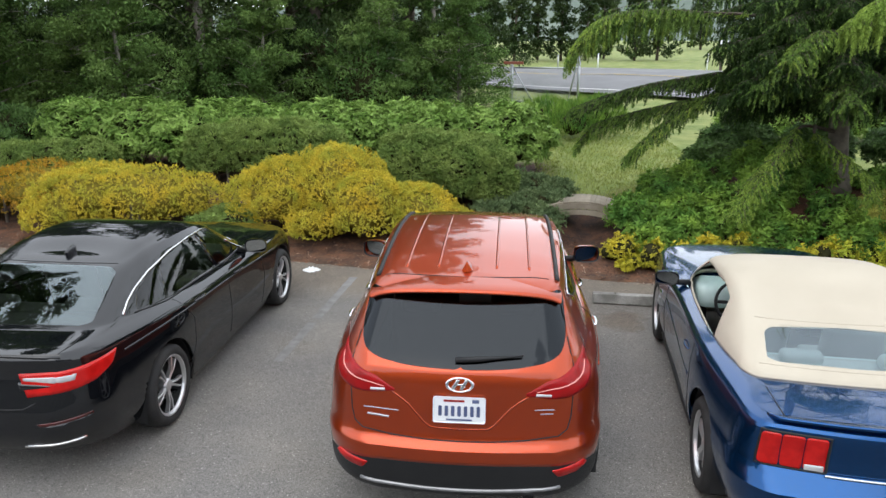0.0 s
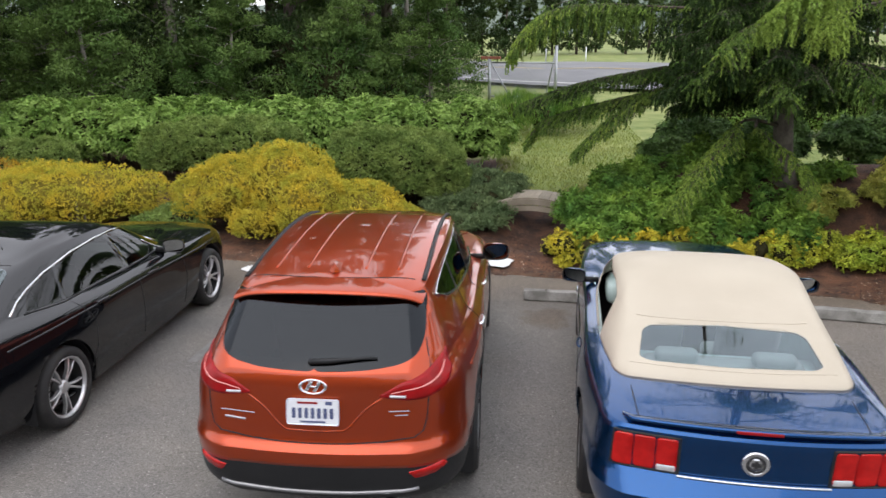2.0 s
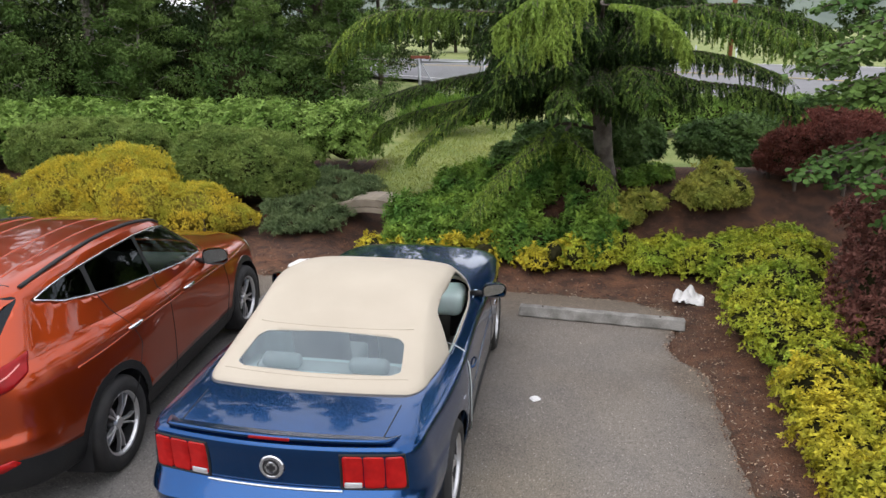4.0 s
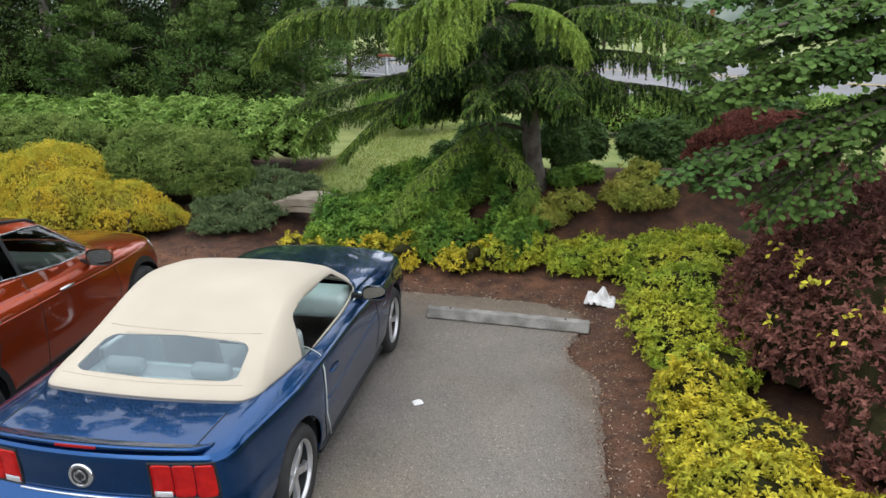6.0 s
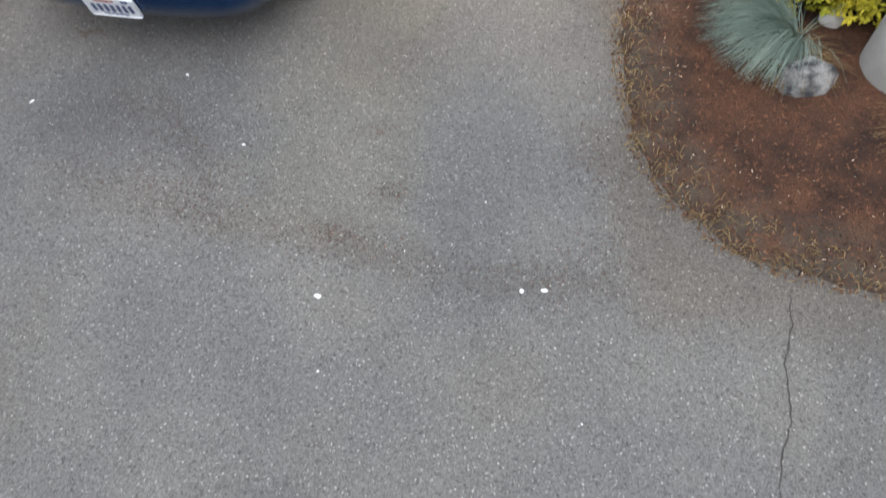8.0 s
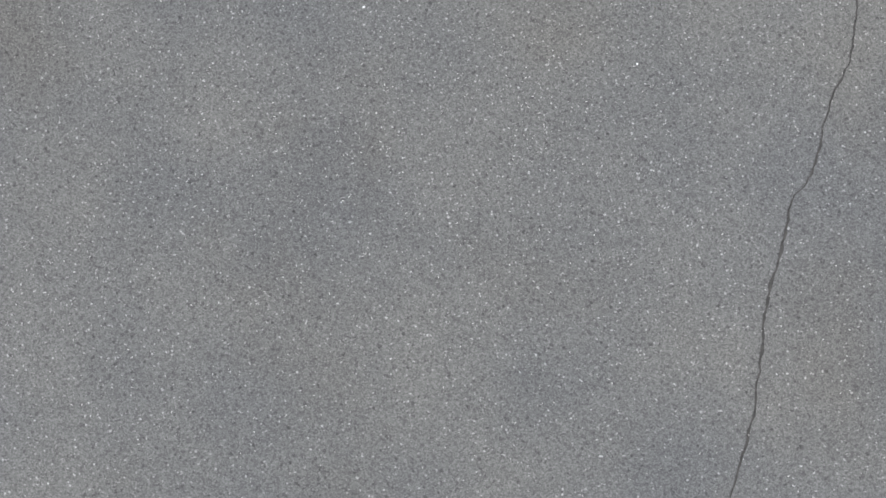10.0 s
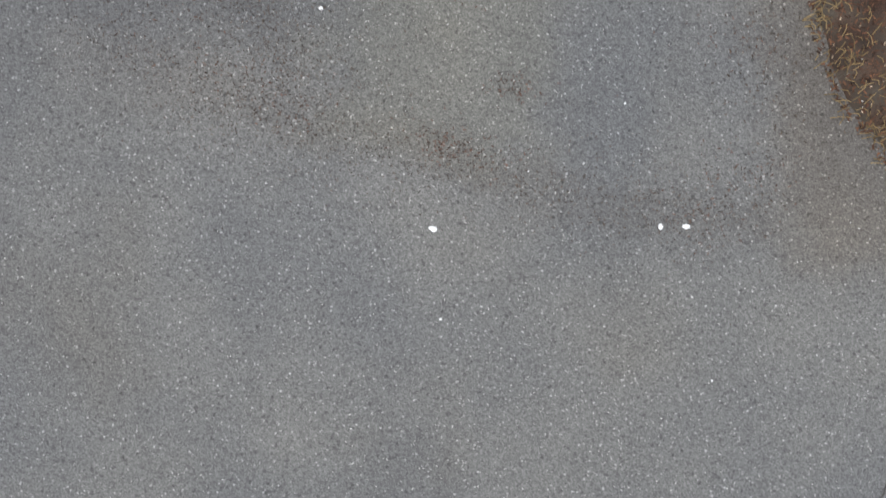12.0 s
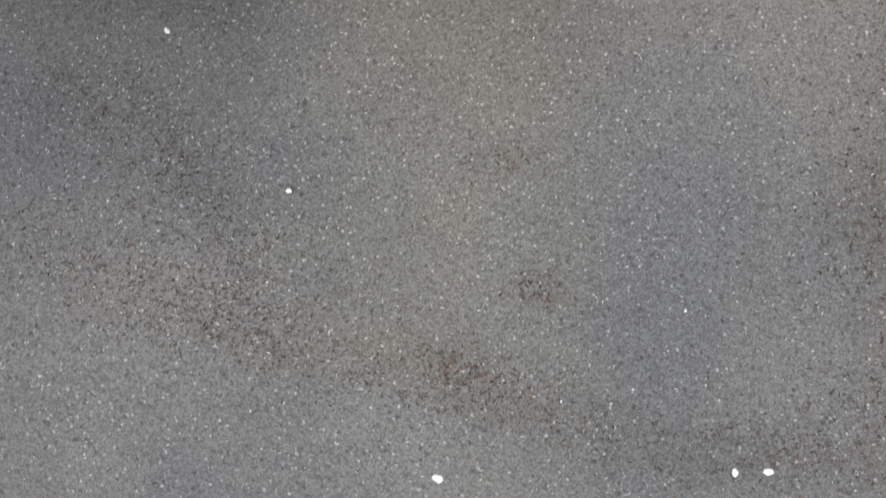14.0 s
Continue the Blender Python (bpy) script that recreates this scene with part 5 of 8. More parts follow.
def draped(skin, upper, lower, lift=0.008, sign=1, n=30, m=6, depth=0.014):
    """A lens over the body's rear corner between two edges of (distance round the corner, height)."""
    axis, along = Vector((0.7071, -0.7071, 0)), Vector((0.7071, 0.7071, 0))

    def edge(path, t):
        f = t * (len(path) - 1)
        k = min(len(path) - 2, int(f))
        a, b = Vector(path[k]), Vector(path[k + 1])
        return a.lerp(b, f - k)

    bm = bmesh.new()
    grid, normals = [], []
    for i in range(n + 1):
        a, b = edge(upper, i / n), edge(lower, i / n)
        row, nr = [], []
        for j in range(m + 1):
            q = a.lerp(b, j / m)
            p, nrm, _, _ = skin.tree.ray_cast(along * q.x + Vector((0, 0, q.y)) + axis * 6, -axis)
            if p is None:
                p, nrm, _, _ = skin.tree.find_nearest(along * q.x + Vector((0, 0, q.y)) + axis * 0.5)
            p = p + nrm * (lift + (0 if j not in (0, m) else -lift * 0.5))
            row.append(bm.verts.new((p.x * sign, p.y, p.z)))
            nr.append(Vector((nrm.x * sign, nrm.y, nrm.z)))
        grid.append(row)
        normals.append(nr)
    for r1, r2 in zip(grid, grid[1:]):
        for j in range(m):
            bm.faces.new((r1[j], r1[j + 1], r2[j + 1], r2[j]))
    ring = [(i, 0) for i in range(n + 1)] + [(n, j) for j in range(1, m + 1)] + [(i, m) for i in range(n - 1, -1, -1)] + [(0, j) for j in range(m - 1, 0, -1)]
    foot = [bm.verts.new(grid[i][j].co - normals[i][j] * depth) for i, j in ring]
    for k in range(len(ring)):
        (i, j), (i2, j2) = ring[k], ring[(k + 1) % len(ring)]
        bm.faces.new((grid[i][j], grid[i2][j2], foot[(k + 1) % len(ring)], foot[k]))
    bmesh.ops.recalc_face_normals(bm, faces=bm.faces)
    return bm


def wheel(car, x, y, r, width, sign, rim_r, spokes, style, name="wheel"):
    """A road wheel at its axle's end: hub and disc, with tyre and rim as its parts."""
    M = Matrix.Translation((x, y, r)) @ Matrix.Rotation(radians(90 * sign), 4, "Y")
    w = width / 2
    bm = bmesh.new()
    lathe(bm, [(0.001, -0.01), (rim_r * 0.78, -0.01), (rim_r * 0.78, -0.03), (0.001, -0.03)], 32)
    hub = part(name, bm, DARK, car, smooth=True)
    hub.matrix_basis = M
    bm = bmesh.new()
    prof = [(rim_r, -w * 0.85), (rim_r + 0.015, -w), (r - 0.03, -w), (r - 0.004, -w * 0.72), (r, -w * 0.4), (r, w * 0.4), (r - 0.004, w * 0.72), (r - 0.03, w), (rim_r + 0.015, w), (rim_r, w * 0.85)]
    lathe(bm, prof, 48)
    part("tyre", bm, RUBBER, hub, smooth=True)
    bm = bmesh.new()
    lathe(bm, [(rim_r, -w * 0.85), (rim_r * 0.94, -w * 0.3), (rim_r * 0.93, w * 0.66)], 48)
    part("barrel", bm, BARREL, hub, smooth=True)
    bm = bmesh.new()
    lathe(bm, [(rim_r * 0.93, w * 0.66), (rim_r * 0.93, w * 0.72), (rim_r * 0.97, w * 0.9), (rim_r + 0.006, w * 0.93), (rim_r + 0.006, w * 0.8)], 48)
    face = w * 0.62
    lathe(bm, [(0.001, face + 0.012), (rim_r * 0.17, face + 0.01), (rim_r * 0.24, face - 0.01), (rim_r * 0.24, 0.0)], 24)
    for i in range(spokes):
        for off in ((-0.13, 0.13) if style == "twin" else (0,)):
            a = 2 * math.pi * i / spokes + off * 0.9
            a2 = 2 * math.pi * i / spokes + off * 1.35
            wid = (0.30 if style == "single" else 0.095) * rim_r
            c, s = math.cos, math.sin
            q = []
            for rr, ww, zz, an in ((rim_r * 0.16, wid * 1.0, face, a), (rim_r * 0.6, wid * 0.85, face + 0.012, (a + a2) / 2), (rim_r * 0.96, wid * (1.25 if style == "single" else 0.95), face + 0.002, a2)):
                px, py = rr * c(an), rr * s(an)
                nx, ny = -s(an), c(an)
                q.append([bm.verts.new((px + nx * ww * e, py + ny * ww * e, zz - dz)) for e, dz in ((-0.5, 0.03), (-0.4, 0.0), (0.4, 0.0), (0.5, 0.03))])
            for r1, r2 in zip(q, q[1:]):
                for k in range(3):
                    bm.faces.new((r1[k], r1[k + 1], r2[k + 1], r2[k]))
    bmesh.ops.recalc_face_normals(bm, faces=bm.faces)
    rim = part("rim", bm, ALLOY, hub)
    rim.modifiers.new("edge", "BEVEL").width = 0.003
    return hub


def arch_poly(y, z, r, n=26, floor=0.0):
    return [(y + r * math.cos(math.pi * i / n), z + r * math.sin(math.pi * i / n)) for i in range(n + 1)] + [(y - r, floor), (y + r, floor)]


def well(car, y, r, half, z):
    """The dark liner inside a wheel arch, on both sides."""
    for sx in (1, -1):
        bm = bmesh.new()
        n = 20
        pts = [(y + r * math.cos(math.pi * i / n), z + r * math.sin(math.pi * i / n)) for i in range(n + 1)]
        pts = [(y + r, 0.2)] + pts + [(y - r, 0.2)]
        a = [bm.verts.new((sx * (half - 0.012), u, v)) for u, v in pts]
        b = [bm.verts.new((sx * (half - 0.42), u, v)) for u, v in pts]
        for i in range(len(pts) - 1):
            bm.faces.new((a[i], a[i + 1], b[i + 1], b[i]))
        bm.faces.new(b)
        part("wheel_well", bm, DARK, car)


def seat(car, x, y, z, m, w=0.5, name="seat", lean=12, high=0.62):
    bm = bmesh.new()
    box(bm, w, 0.5, 0.16, Matrix.Translation((x, y, z)), 0.05, 3)
    box(bm, w * 0.94, 0.14, high, Matrix.Translation((x, y - 0.27, z + high * 0.5)) @ Matrix.Rotation(radians(lean), 4, "X"), 0.055, 3)
    s = part(name, bm, m, car, smooth=True)
    if w < 0.7:
        heads = [0]
    else:
        heads = [-w * 0.28, w * 0.28]
    for hx in heads:
        bm = bmesh.new()
        tall, up = (0.15, 0.09) if w < 0.7 else (0.1, 0.02)
        box(bm, 0.28, 0.11, tall, Matrix.Translation((x + hx, y - 0.27 - high * 0.22, z + high + up)) @ Matrix.Rotation(radians(lean), 4, "X"), 0.045, 3)
        part("headrest", bm, m, s, smooth=True)
    return s


def number_plate(car, skin_point, tilt, ink_marks=7):
    """A plate with its characters as plain bars."""
    bm = bmesh.new()
    box(bm, 0.305, 0.006, 0.152, Matrix(), 0.012, 2)
    p = part("number_plate", bm, PLATE, car, "white number plate with dark blue bars")
    p.matrix_basis = Matrix.Translation(skin_point) @ Matrix.Rotation(radians(tilt), 4, "X")
    for i in range(ink_marks):
        bm = bmesh.new()
        box(bm, 0.02, 0.003, 0.062, Matrix.Translation((-0.111 + 0.037 * i, -0.0042, -0.006)), 0.004, 1)
        part("bar", bm, INK, p)
    bm = bmesh.new()
    box(bm, 0.12, 0.003, 0.012, Matrix.Translation((-0.03, -0.0042, 0.055)))
    part("bar", bm, LENS_DARK, p)
    bm = bmesh.new()
    box(bm, 0.04, 0.003, 0.02, Matrix.Translation((0.095, -0.0042, 0.055)))
    part("sticker", bm, INK, p)
    bm = bmesh.new()
    box(bm, 0.15, 0.003, 0.01, Matrix.Translation((0, -0.0042, -0.058)))
    part("bar", bm, INK, p)
    return p


def door_mirror(car, x, y, z, m, sign, size=(0.25, 0.13, 0.16), back=None):
    """A rounded shell, dark towards the rear, with the mirror set in it."""
    sx, sy, sz = size
    M = Matrix.Translation((x * sign, y, z)) @ Matrix.Rotation(radians(6 * sign), 4, "Z")
    bm = bmesh.new()
    rows = []
    for t in np.linspace(0, 1, 7):
        k = math.sqrt(max(0.0, 1 - (t * 0.97) ** 2.2))
        row = []
        for i in range(28):
            a = 2 * math.pi * i / 28
            c, q = math.cos(a), math.sin(a)
            e = (abs(c) ** 3.5 + abs(q) ** 3.5) ** (-1 / 3.5)
            row.append(bm.verts.new(M @ Vector((c * e * sx / 2 * k, -sy * 0.45 + sy * t, q * e * sz / 2 * k))))
        rows.append(row)
    for r1, r2 in zip(rows, rows[1:]):
        for i in range(28):
            bm.faces.new((r1[i], r1[(i + 1) % 28], r2[(i + 1) % 28], r2[i]))
    bm.faces.new(rows[-1])
    ob = part("door_mirror", bm, m, car, smooth=True)
    bm = bmesh.new()
    ring = []
    for f in (1.0, 0.9):
        ring.append([bm.verts.new(M @ Vector((math.cos(a) * f * e * sx / 2, -sy * 0.45 + (0.012 if f < 1 else -0.002), math.sin(a) * f * e * sz / 2))) for a, e in [(2 * math.pi * i / 28, (abs(math.cos(2 * math.pi * i / 28)) ** 3.5 + abs(math.sin(2 * math.pi * i / 28)) ** 3.5) ** (-1 / 3.5)) for i in range(28)]])
    for i in range(28):
        bm.faces.new((ring[0][i], ring[1][i], ring[1][(i + 1) % 28], ring[0][(i + 1) % 28]))
    tube(bm, [M @ Vector((-sign * sx * 0.3, 0, -sz * 0.36)), M @ Vector((-sign * (sx * 0.5 + 0.1), 0.05, -sz * 0.5))], [0.025, 0.032], 8)
    part("housing_rim", bm, CLAD, ob, "black rim and foot", smooth=True)
    bm = bmesh.new()
    T = M @ Matrix.Translation((0, -sy * 0.45 + 0.012, 0)) @ Matrix.Rotation(radians(10), 4, "X") @ Matrix.Rotation(radians(12 * sign), 4, "Z")
    bm.faces.new([bm.verts.new(T @ Vector((math.cos(a) * e * sx * 0.45, 0, math.sin(a) * e * sz * 0.45))) for a, e in [(2 * math.pi * i / 28, (abs(math.cos(2 * math.pi * i / 28)) ** 3.5 + abs(math.sin(2 * math.pi * i / 28)) ** 3.5) ** (-1 / 3.5)) for i in range(28)]])
    part("mirror_glass", bm, MIRROR, ob)
    return ob


def handle(car, skin, y, z, m, sign, thick=1.0):
    bm = bmesh.new()
    p, nrm = skin.at("side", y, z, 0.018, sign)
    q, _ = skin.at("side", y + 0.2, z - 0.004, 0.018, sign)
    tube(bm, [p.lerp(q, t) - nrm * 0.022 * (1 - math.sin(math.pi * t) ** 0.4) for t in np.linspace(0, 1, 9)], [thick * v for v in (0.011, 0.013, 0.015, 0.016, 0.016, 0.016, 0.015, 0.013, 0.011)], 8)
    return part("door_handle", bm, m, car, smooth=True)


def dash(car, y, z, half, m):
    bm = bmesh.new()
    box(bm, half * 2, 0.4, 0.22, Matrix.Translation((0, y, z)), 0.07, 3)
    d = part("dashboard", bm, m, car, smooth=True)
    bm = bmesh.new()
    M = Matrix.Translation((-0.37, y - 0.34, z + 0.02)) @ Matrix.Rotation(radians(68), 4, "X")
    lathe(bm, [(0.185 + 0.014 * math.cos(a), 0.014 * math.sin(a)) for a in [2 * math.pi * k / 8 for k in range(8)]], 32, M, closed=True)
    box(bm, 0.34, 0.03, 0.02, M, 0.006)
    box(bm, 0.1, 0.1, 0.03, M, 0.02)
    part("steering_wheel", bm, DARK, car, smooth=True)
    return d


def cabin_floor(car, y1, y2, half, z, m):
    bm = bmesh.new()
    box(bm, half * 2, y2 - y1, 0.04, Matrix.Translation((0, (y1 + y2) / 2, z)))
    return part("cabin_floor", bm, m, car)

# ---- the orange crossover ----
def crossover():
    car = empty("crossover", pose(0.42, 4.0, 0, 0, 0, 1.7), "burnt orange metallic family crossover parked nose-in, rear hatch towards the lot", "car", "parked cars")
    keys = [
        L((0.34, 0.26, 0.30), 0.30, 4.35, (0.6, 0.72, 0.74, 0.72, 0.6), n=1),
        L((0.36, 0.25, 0.28), 0.14, 4.5, (0.78, 0.86, 0.87, 0.86, 0.74), (0.4, 0.36), (0.45, 0.45), (0.12, 0.18), 3),
        L((0.47, 0.38, 0.38, 0.38, 0.42), 0.035, 4.63, (0.83, 0.915, 0.915, 0.915, 0.80), (0.42, 0.4), (0.5, 0.5), (0.12, 0.2), 4),
        L((0.655, 0.44, 0.43, 0.44, 0.52), 0.0, 4.68, (0.845, 0.925, 0.925, 0.925, 0.82), (0.42, 0.42), (0.5, 0.5), (0.13, 0.2), 3, True),
        L((0.74, 0.62, 0.60, 0.60, 0.62), 0.005, 4.68, (0.85, 0.938, 0.93, 0.935, 0.82), (0.4, 0.42), (0.5, 0.5), (0.13, 0.2), 4),
        L((0.80, 0.78, 0.75, 0.74, 0.70), 0.05, 4.66, (0.83, 0.94, 0.925, 0.93, 0.81), (0.36, 0.42), (0.5, 0.5), (0.13, 0.2), 5),
        L((1.02, 0.94, 0.90, 0.88, 0.80), 0.075, 4.62, (0.80, 0.94, 0.92, 0.92, 0.78), (0.34, 0.42), (0.5, 0.5), (0.14, 0.2), 4),
        L((1.13, 1.06, 1.00, 0.97, 0.88), 0.09, 4.55, (0.76, 0.915, 0.91, 0.90, 0.74), (0.3, 0.4), (0.48, 0.5), (0.14, 0.2), 3),
        L((1.195, 1.14, 1.07, 1.02, 0.94), 0.112, 4.42, (0.70, 0.855, 0.86, 0.85, 0.68), (0.26, 0.36), (0.45, 0.45), (0.13, 0.18), 5, True),
        L((1.22, 1.16, 1.085, 1.045, 1.02), 0.13, 3.95, (0.69, 0.835, 0.84, 0.825, 0.66), (0.25, 0.35), (0.4, 0.4), (0.13, 0.16), 4),
        L((1.25, 1.175, 1.10, 1.07, 1.08), 0.158, 3.52, (0.68, 0.82, 0.825, 0.80, 0.66), (0.24, 0.34), (0.35, 0.35), (0.12, 0.14), 8, True),
        L((1.51, 1.56, 1.575, 1.56, 1.495), 0.46, 2.78, (0.60, 0.645, 0.67, 0.66, 0.60), (0.14, 0.2), (0.2, 0.3), (0.06, 0.1), 3),
        L((1.555, 1.60, 1.63, 1.615, 1.545), 0.52, 2.68, (0.55, 0.60, 0.62, 0.61, 0.55), (0.14, 0.2), (0.2, 0.3), (0.05, 0.09), 3),
        L((1.59, 1.635, 1.66, 1.645, 1.575), 0.62, 2.58, (0.44, 0.5, 0.52, 0.51, 0.44), (0.12, 0.2), (0.2, 0.3), (0.03, 0.07), 4),
        L((1.61, 1.655, 1.675, 1.665, 1.59), 0.75, 2.5, (0.05, 0.05, 0.05, 0.05, 0.05), (0.02, 0.1), (0.02, 0.1), (0.0, 0.0), 1),
    ]
    for k in keys:
        k[0][7:12] = [w * 0.982 for w in k[0][7:12]]
    bm, lay = body_grid(keys)
    skin = Skin(bm)
    for f in bm.faces:
        if f[lay] <= 2:
            f.material_index = 1
    RY, FY, WZ = 1.12, 3.80, 0.36
    for y in (RY, FY):
        cut(bm, "side", arch_poly(y, WZ, 0.47), 1, 0.1)
        cut(bm, "side", arch_poly(y, WZ, 0.405), 2, 0.1)
    side = {3: [(0.76, 1.475), (0.95, 1.405), (1.24, 1.345), (1.26, 1.535), (1.05, 1.52), (0.88, 1.50)],
            4: [(1.29, 1.335), (1.6, 1.285), (2.04, 1.225), (2.0, 1.55), (1.6, 1.55), (1.31, 1.538)],
            5: [(2.09, 1.218), (2.6, 1.155), (3.08, 1.11), (3.13, 1.125), (2.64, 1.475), (2.4, 1.52), (2.05, 1.55)]}
    cut(bm, "side", [(0.72, 1.475), (0.95, 1.393), (1.24, 1.333), (1.6, 1.273), (2.04, 1.213), (2.6, 1.143), (3.12, 1.10), (3.15, 1.13), (2.66, 1.485), (2.4, 1.53), (2.03, 1.56), (1.6, 1.56), (1.3, 1.548), (1.05, 1.53), (0.86, 1.51)], 1, 0.15)
    for i, poly in side.items():
        cut(bm, "side", rounded(poly, 0.03), i, 0.15)
    cut(bm, "rear", rounded([(-0.01, 1.205), (0.32, 1.212), (0.5, 1.232), (0.595, 1.275), (0.622, 1.35), (0.605, 1.545), (-0.01, 1.56)], 0.05), 6, 0.1)
    cut(bm, "front", [(-0.01, 1.10), (0.62, 1.09), (0.64, 1.12), (0.555, 1.47), (-0.01, 1.50)], 7, 0.1)
    cut(bm, "rear", rounded([(0.545, 0.618), (0.74, 0.635), (0.765, 0.60), (0.70, 0.572), (0.585, 0.568)], 0.012), 9, 0.05)
    cut(bm, "front", rounded([(0.45, 0.82), (0.78, 0.90), (0.80, 0.80), (0.5, 0.72)], 0.03), 10, 0.05)
    part("body", taken(bm, 0, "both"), ORANGE, car, smooth=True, crease=24).modifiers.new("thick", "SOLIDIFY").thickness = 0.01
    part("cladding", taken(bm, 1, "both"), CLAD, car, "black plastic bumper and sill cladding", smooth=True)
    for mir in (None, True):
        part("quarter_window", taken(bm, 3, mir), PRIVACY, car, "dark privacy glass", smooth=True)
        part("rear_door_window", taken(bm, 4, mir), PRIVACY, car, "dark privacy glass", smooth=True)
        part("front_door_window", taken(bm, 5, mir), TINT, car, "lightly tinted glass", smooth=True)
        part("reflector", proud(taken(bm, 9, mir), 0.006), LENS, car, "red bumper reflector", smooth=True)
        part("headlight", proud(taken(bm, 10, mir), 0.004), LAMP_GLASS, car, smooth=True)
        s = -1 if mir else 1
        t = part("tail_light", draped(skin, [(0.35, 1.076), (0.453, 1.138), (0.554, 1.17), (0.703, 1.208), (0.86, 1.235)], [(0.35, 1.064), (0.46, 1.04), (0.56, 1.042), (0.71, 1.066), (0.83, 1.13)], 0.008, s), LENS_DARK, car, "swept dark red tail light with a bright strip", smooth=True)
        part("light_strip", draped(skin, [(0.40, 1.088), (0.5, 1.11), (0.6, 1.128), (0.7, 1.152), (0.79, 1.19)], [(0.40, 1.078), (0.5, 1.096), (0.6, 1.112), (0.7, 1.136), (0.79, 1.172)], 0.0105, s, m=2), LENS_PALE, t, "strip in the lens, its gleam in the pale colour")
        part("reverse_lens", skin.line("rear", [(s * u, v) for u, v in ((0.44, 1.068), (0.53, 1.06))], 0.009, 0.006), LENS_WHITE, t, "clear reversing lens")
        part("window_trim", skin.line("side", [(0.74, 1.475), (0.95, 1.393), (1.27, 1.33), (1.6, 1.273), (2.05, 1.212), (2.6, 1.143), (3.12, 1.1)], 0.006, 0.004, s), CHROME, car, "chrome strip below the windows", smooth=True)
        part("window_trim", skin.line("side", [(0.74, 1.478), (0.88, 1.508), (1.05, 1.53), (1.3, 1.548), (1.6, 1.561), (2.03, 1.561), (2.4, 1.532), (2.64, 1.487), (3.15, 1.13)], 0.0045, 0.004, s), CHROME, car, smooth=True)
        part("roof_rail", skin.line("top", [(s * 0.575, y) for y in (0.72, 1.0, 1.5, 2.0, 2.62)], 0.016, 0.004), CLAD, car, "black roof rail", smooth=True)
        for u in (0.19, 0.40):
            part("roof_rib", skin.line("top", [(s * u, 0.80), (s * u, 2.35)], 0.010, -0.003), ORANGE, car, smooth=True)
        # gaps of the doors and the hatch
        for path in ([(1.28, 0.42), (1.42, 0.62), (1.5, 0.85), (1.36, 1.12), (1.28, 1.33)], [(2.05, 0.36), (2.07, 0.8), (2.06, 1.21)], [(3.2, 0.36), (3.3, 0.7), (3.2, 1.05)]):
            part("panel_gap", skin.line("side", path, 0.0035, 0.0, s), DARK, car)
        part("panel_gap", skin.line("rear", [(s * u, v) for u, v in ((0.625, 1.33), (0.66, 1.2), (0.658, 1.05), (0.65, 0.92), (0.63, 0.85), (0.58, 0.815), (0.4, 0.795), (0.2, 0.787), (0.0, 0.785))], 0.0045, 0.0), DARK, car)
        part("body_crease", skin.line("rear", [(s * u, v) for u, v in ((0.40, 1.06), (0.30, 0.99), (0.21, 0.89), (0.17, 0.86), (0.0, 0.855))], 0.009, -0.0055), ORANGE, car, smooth=True)
        part("side_crease", skin.line("side", [(0.75, 0.99), (1.4, 1.0), (2.2, 0.965), (3.2, 0.93), (4.1, 0.9)], 0.011, -0.005, s), ORANGE, car, smooth=True)
        door_mirror(car, 0.985, 2.92, 1.13, ORANGE, s, (0.24, 0.15, 0.16))
        handle(car, skin, 1.36, 1.02, CHROME, s)
        handle(car, skin, 2.36, 0.985, CHROME, s)
        wheel(car, s * 0.80, RY, 0.36, 0.235, s, 0.235, 5, "twin")
        wheel(car, s * 0.80, FY, 0.36, 0.235, s, 0.235, 5, "twin")
    part("rear_window", taken(bm, 6, "both"), PRIVACY, car, "dark tinted hatch glass", smooth=True)
    part("windscreen", taken(bm, 7, "both"), TINT, car, smooth=True)
    for y in (RY, FY):
        well(car, y, 0.41, 0.91, WZ)
    # spoiler over the hatch glass
    bm2 = bmesh.new()
    rows = []
    for y, z, h in ((0.64, 1.604, 0.60), (0.54, 1.596, 0.60), (0.45, 1.588, 0.595), (0.418, 1.576, 0.59), (0.424, 1.566, 0.58), (0.46, 1.56, 0.575), (0.56, 1.553, 0.57)):
        rows.append([bm2.verts.new((h * t, y + 0.075 * t * t, z - 0.045 * t ** 2 - (0.03 * abs(t) ** 8))) for t in np.linspace(-1, 1, 25)])
    for a, b in zip(rows, rows[1:]):
        for k in range(24):
            bm2.faces.new((a[k], a[k + 1], b[k + 1], b[k]))
    bmesh.ops.recalc_face_normals(bm2, faces=bm2.faces)
    part("spoiler", bm2, ORANGE, car, smooth=True)
    part("panel_gap", skin.line("top", [(-0.52, 0.70), (-0.25, 0.665), (0, 0.655), (0.25, 0.665), (0.52, 0.70)], 0.004, 0.0), DARK, car)
    bm2 = bmesh.new()
    p, _ = skin.at("top", 0, 0.80)
    v = [bm2.verts.new(p + Vector(q)) for q in ((0, -0.075, 0.062), (-0.036, -0.06, -0.005), (0.036, -0.06, -0.005), (0, -0.09, -0.005), (-0.022, 0.12, -0.005), (0.022, 0.12, -0.005), (0, -0.03, 0.055))]
    for f in ((0, 1, 3), (0, 3, 2), (0, 6, 1), (0, 2, 6), (1, 6, 4), (2, 5, 6), (4, 6, 5)):
        bm2.faces.new([v[i] for i in f])
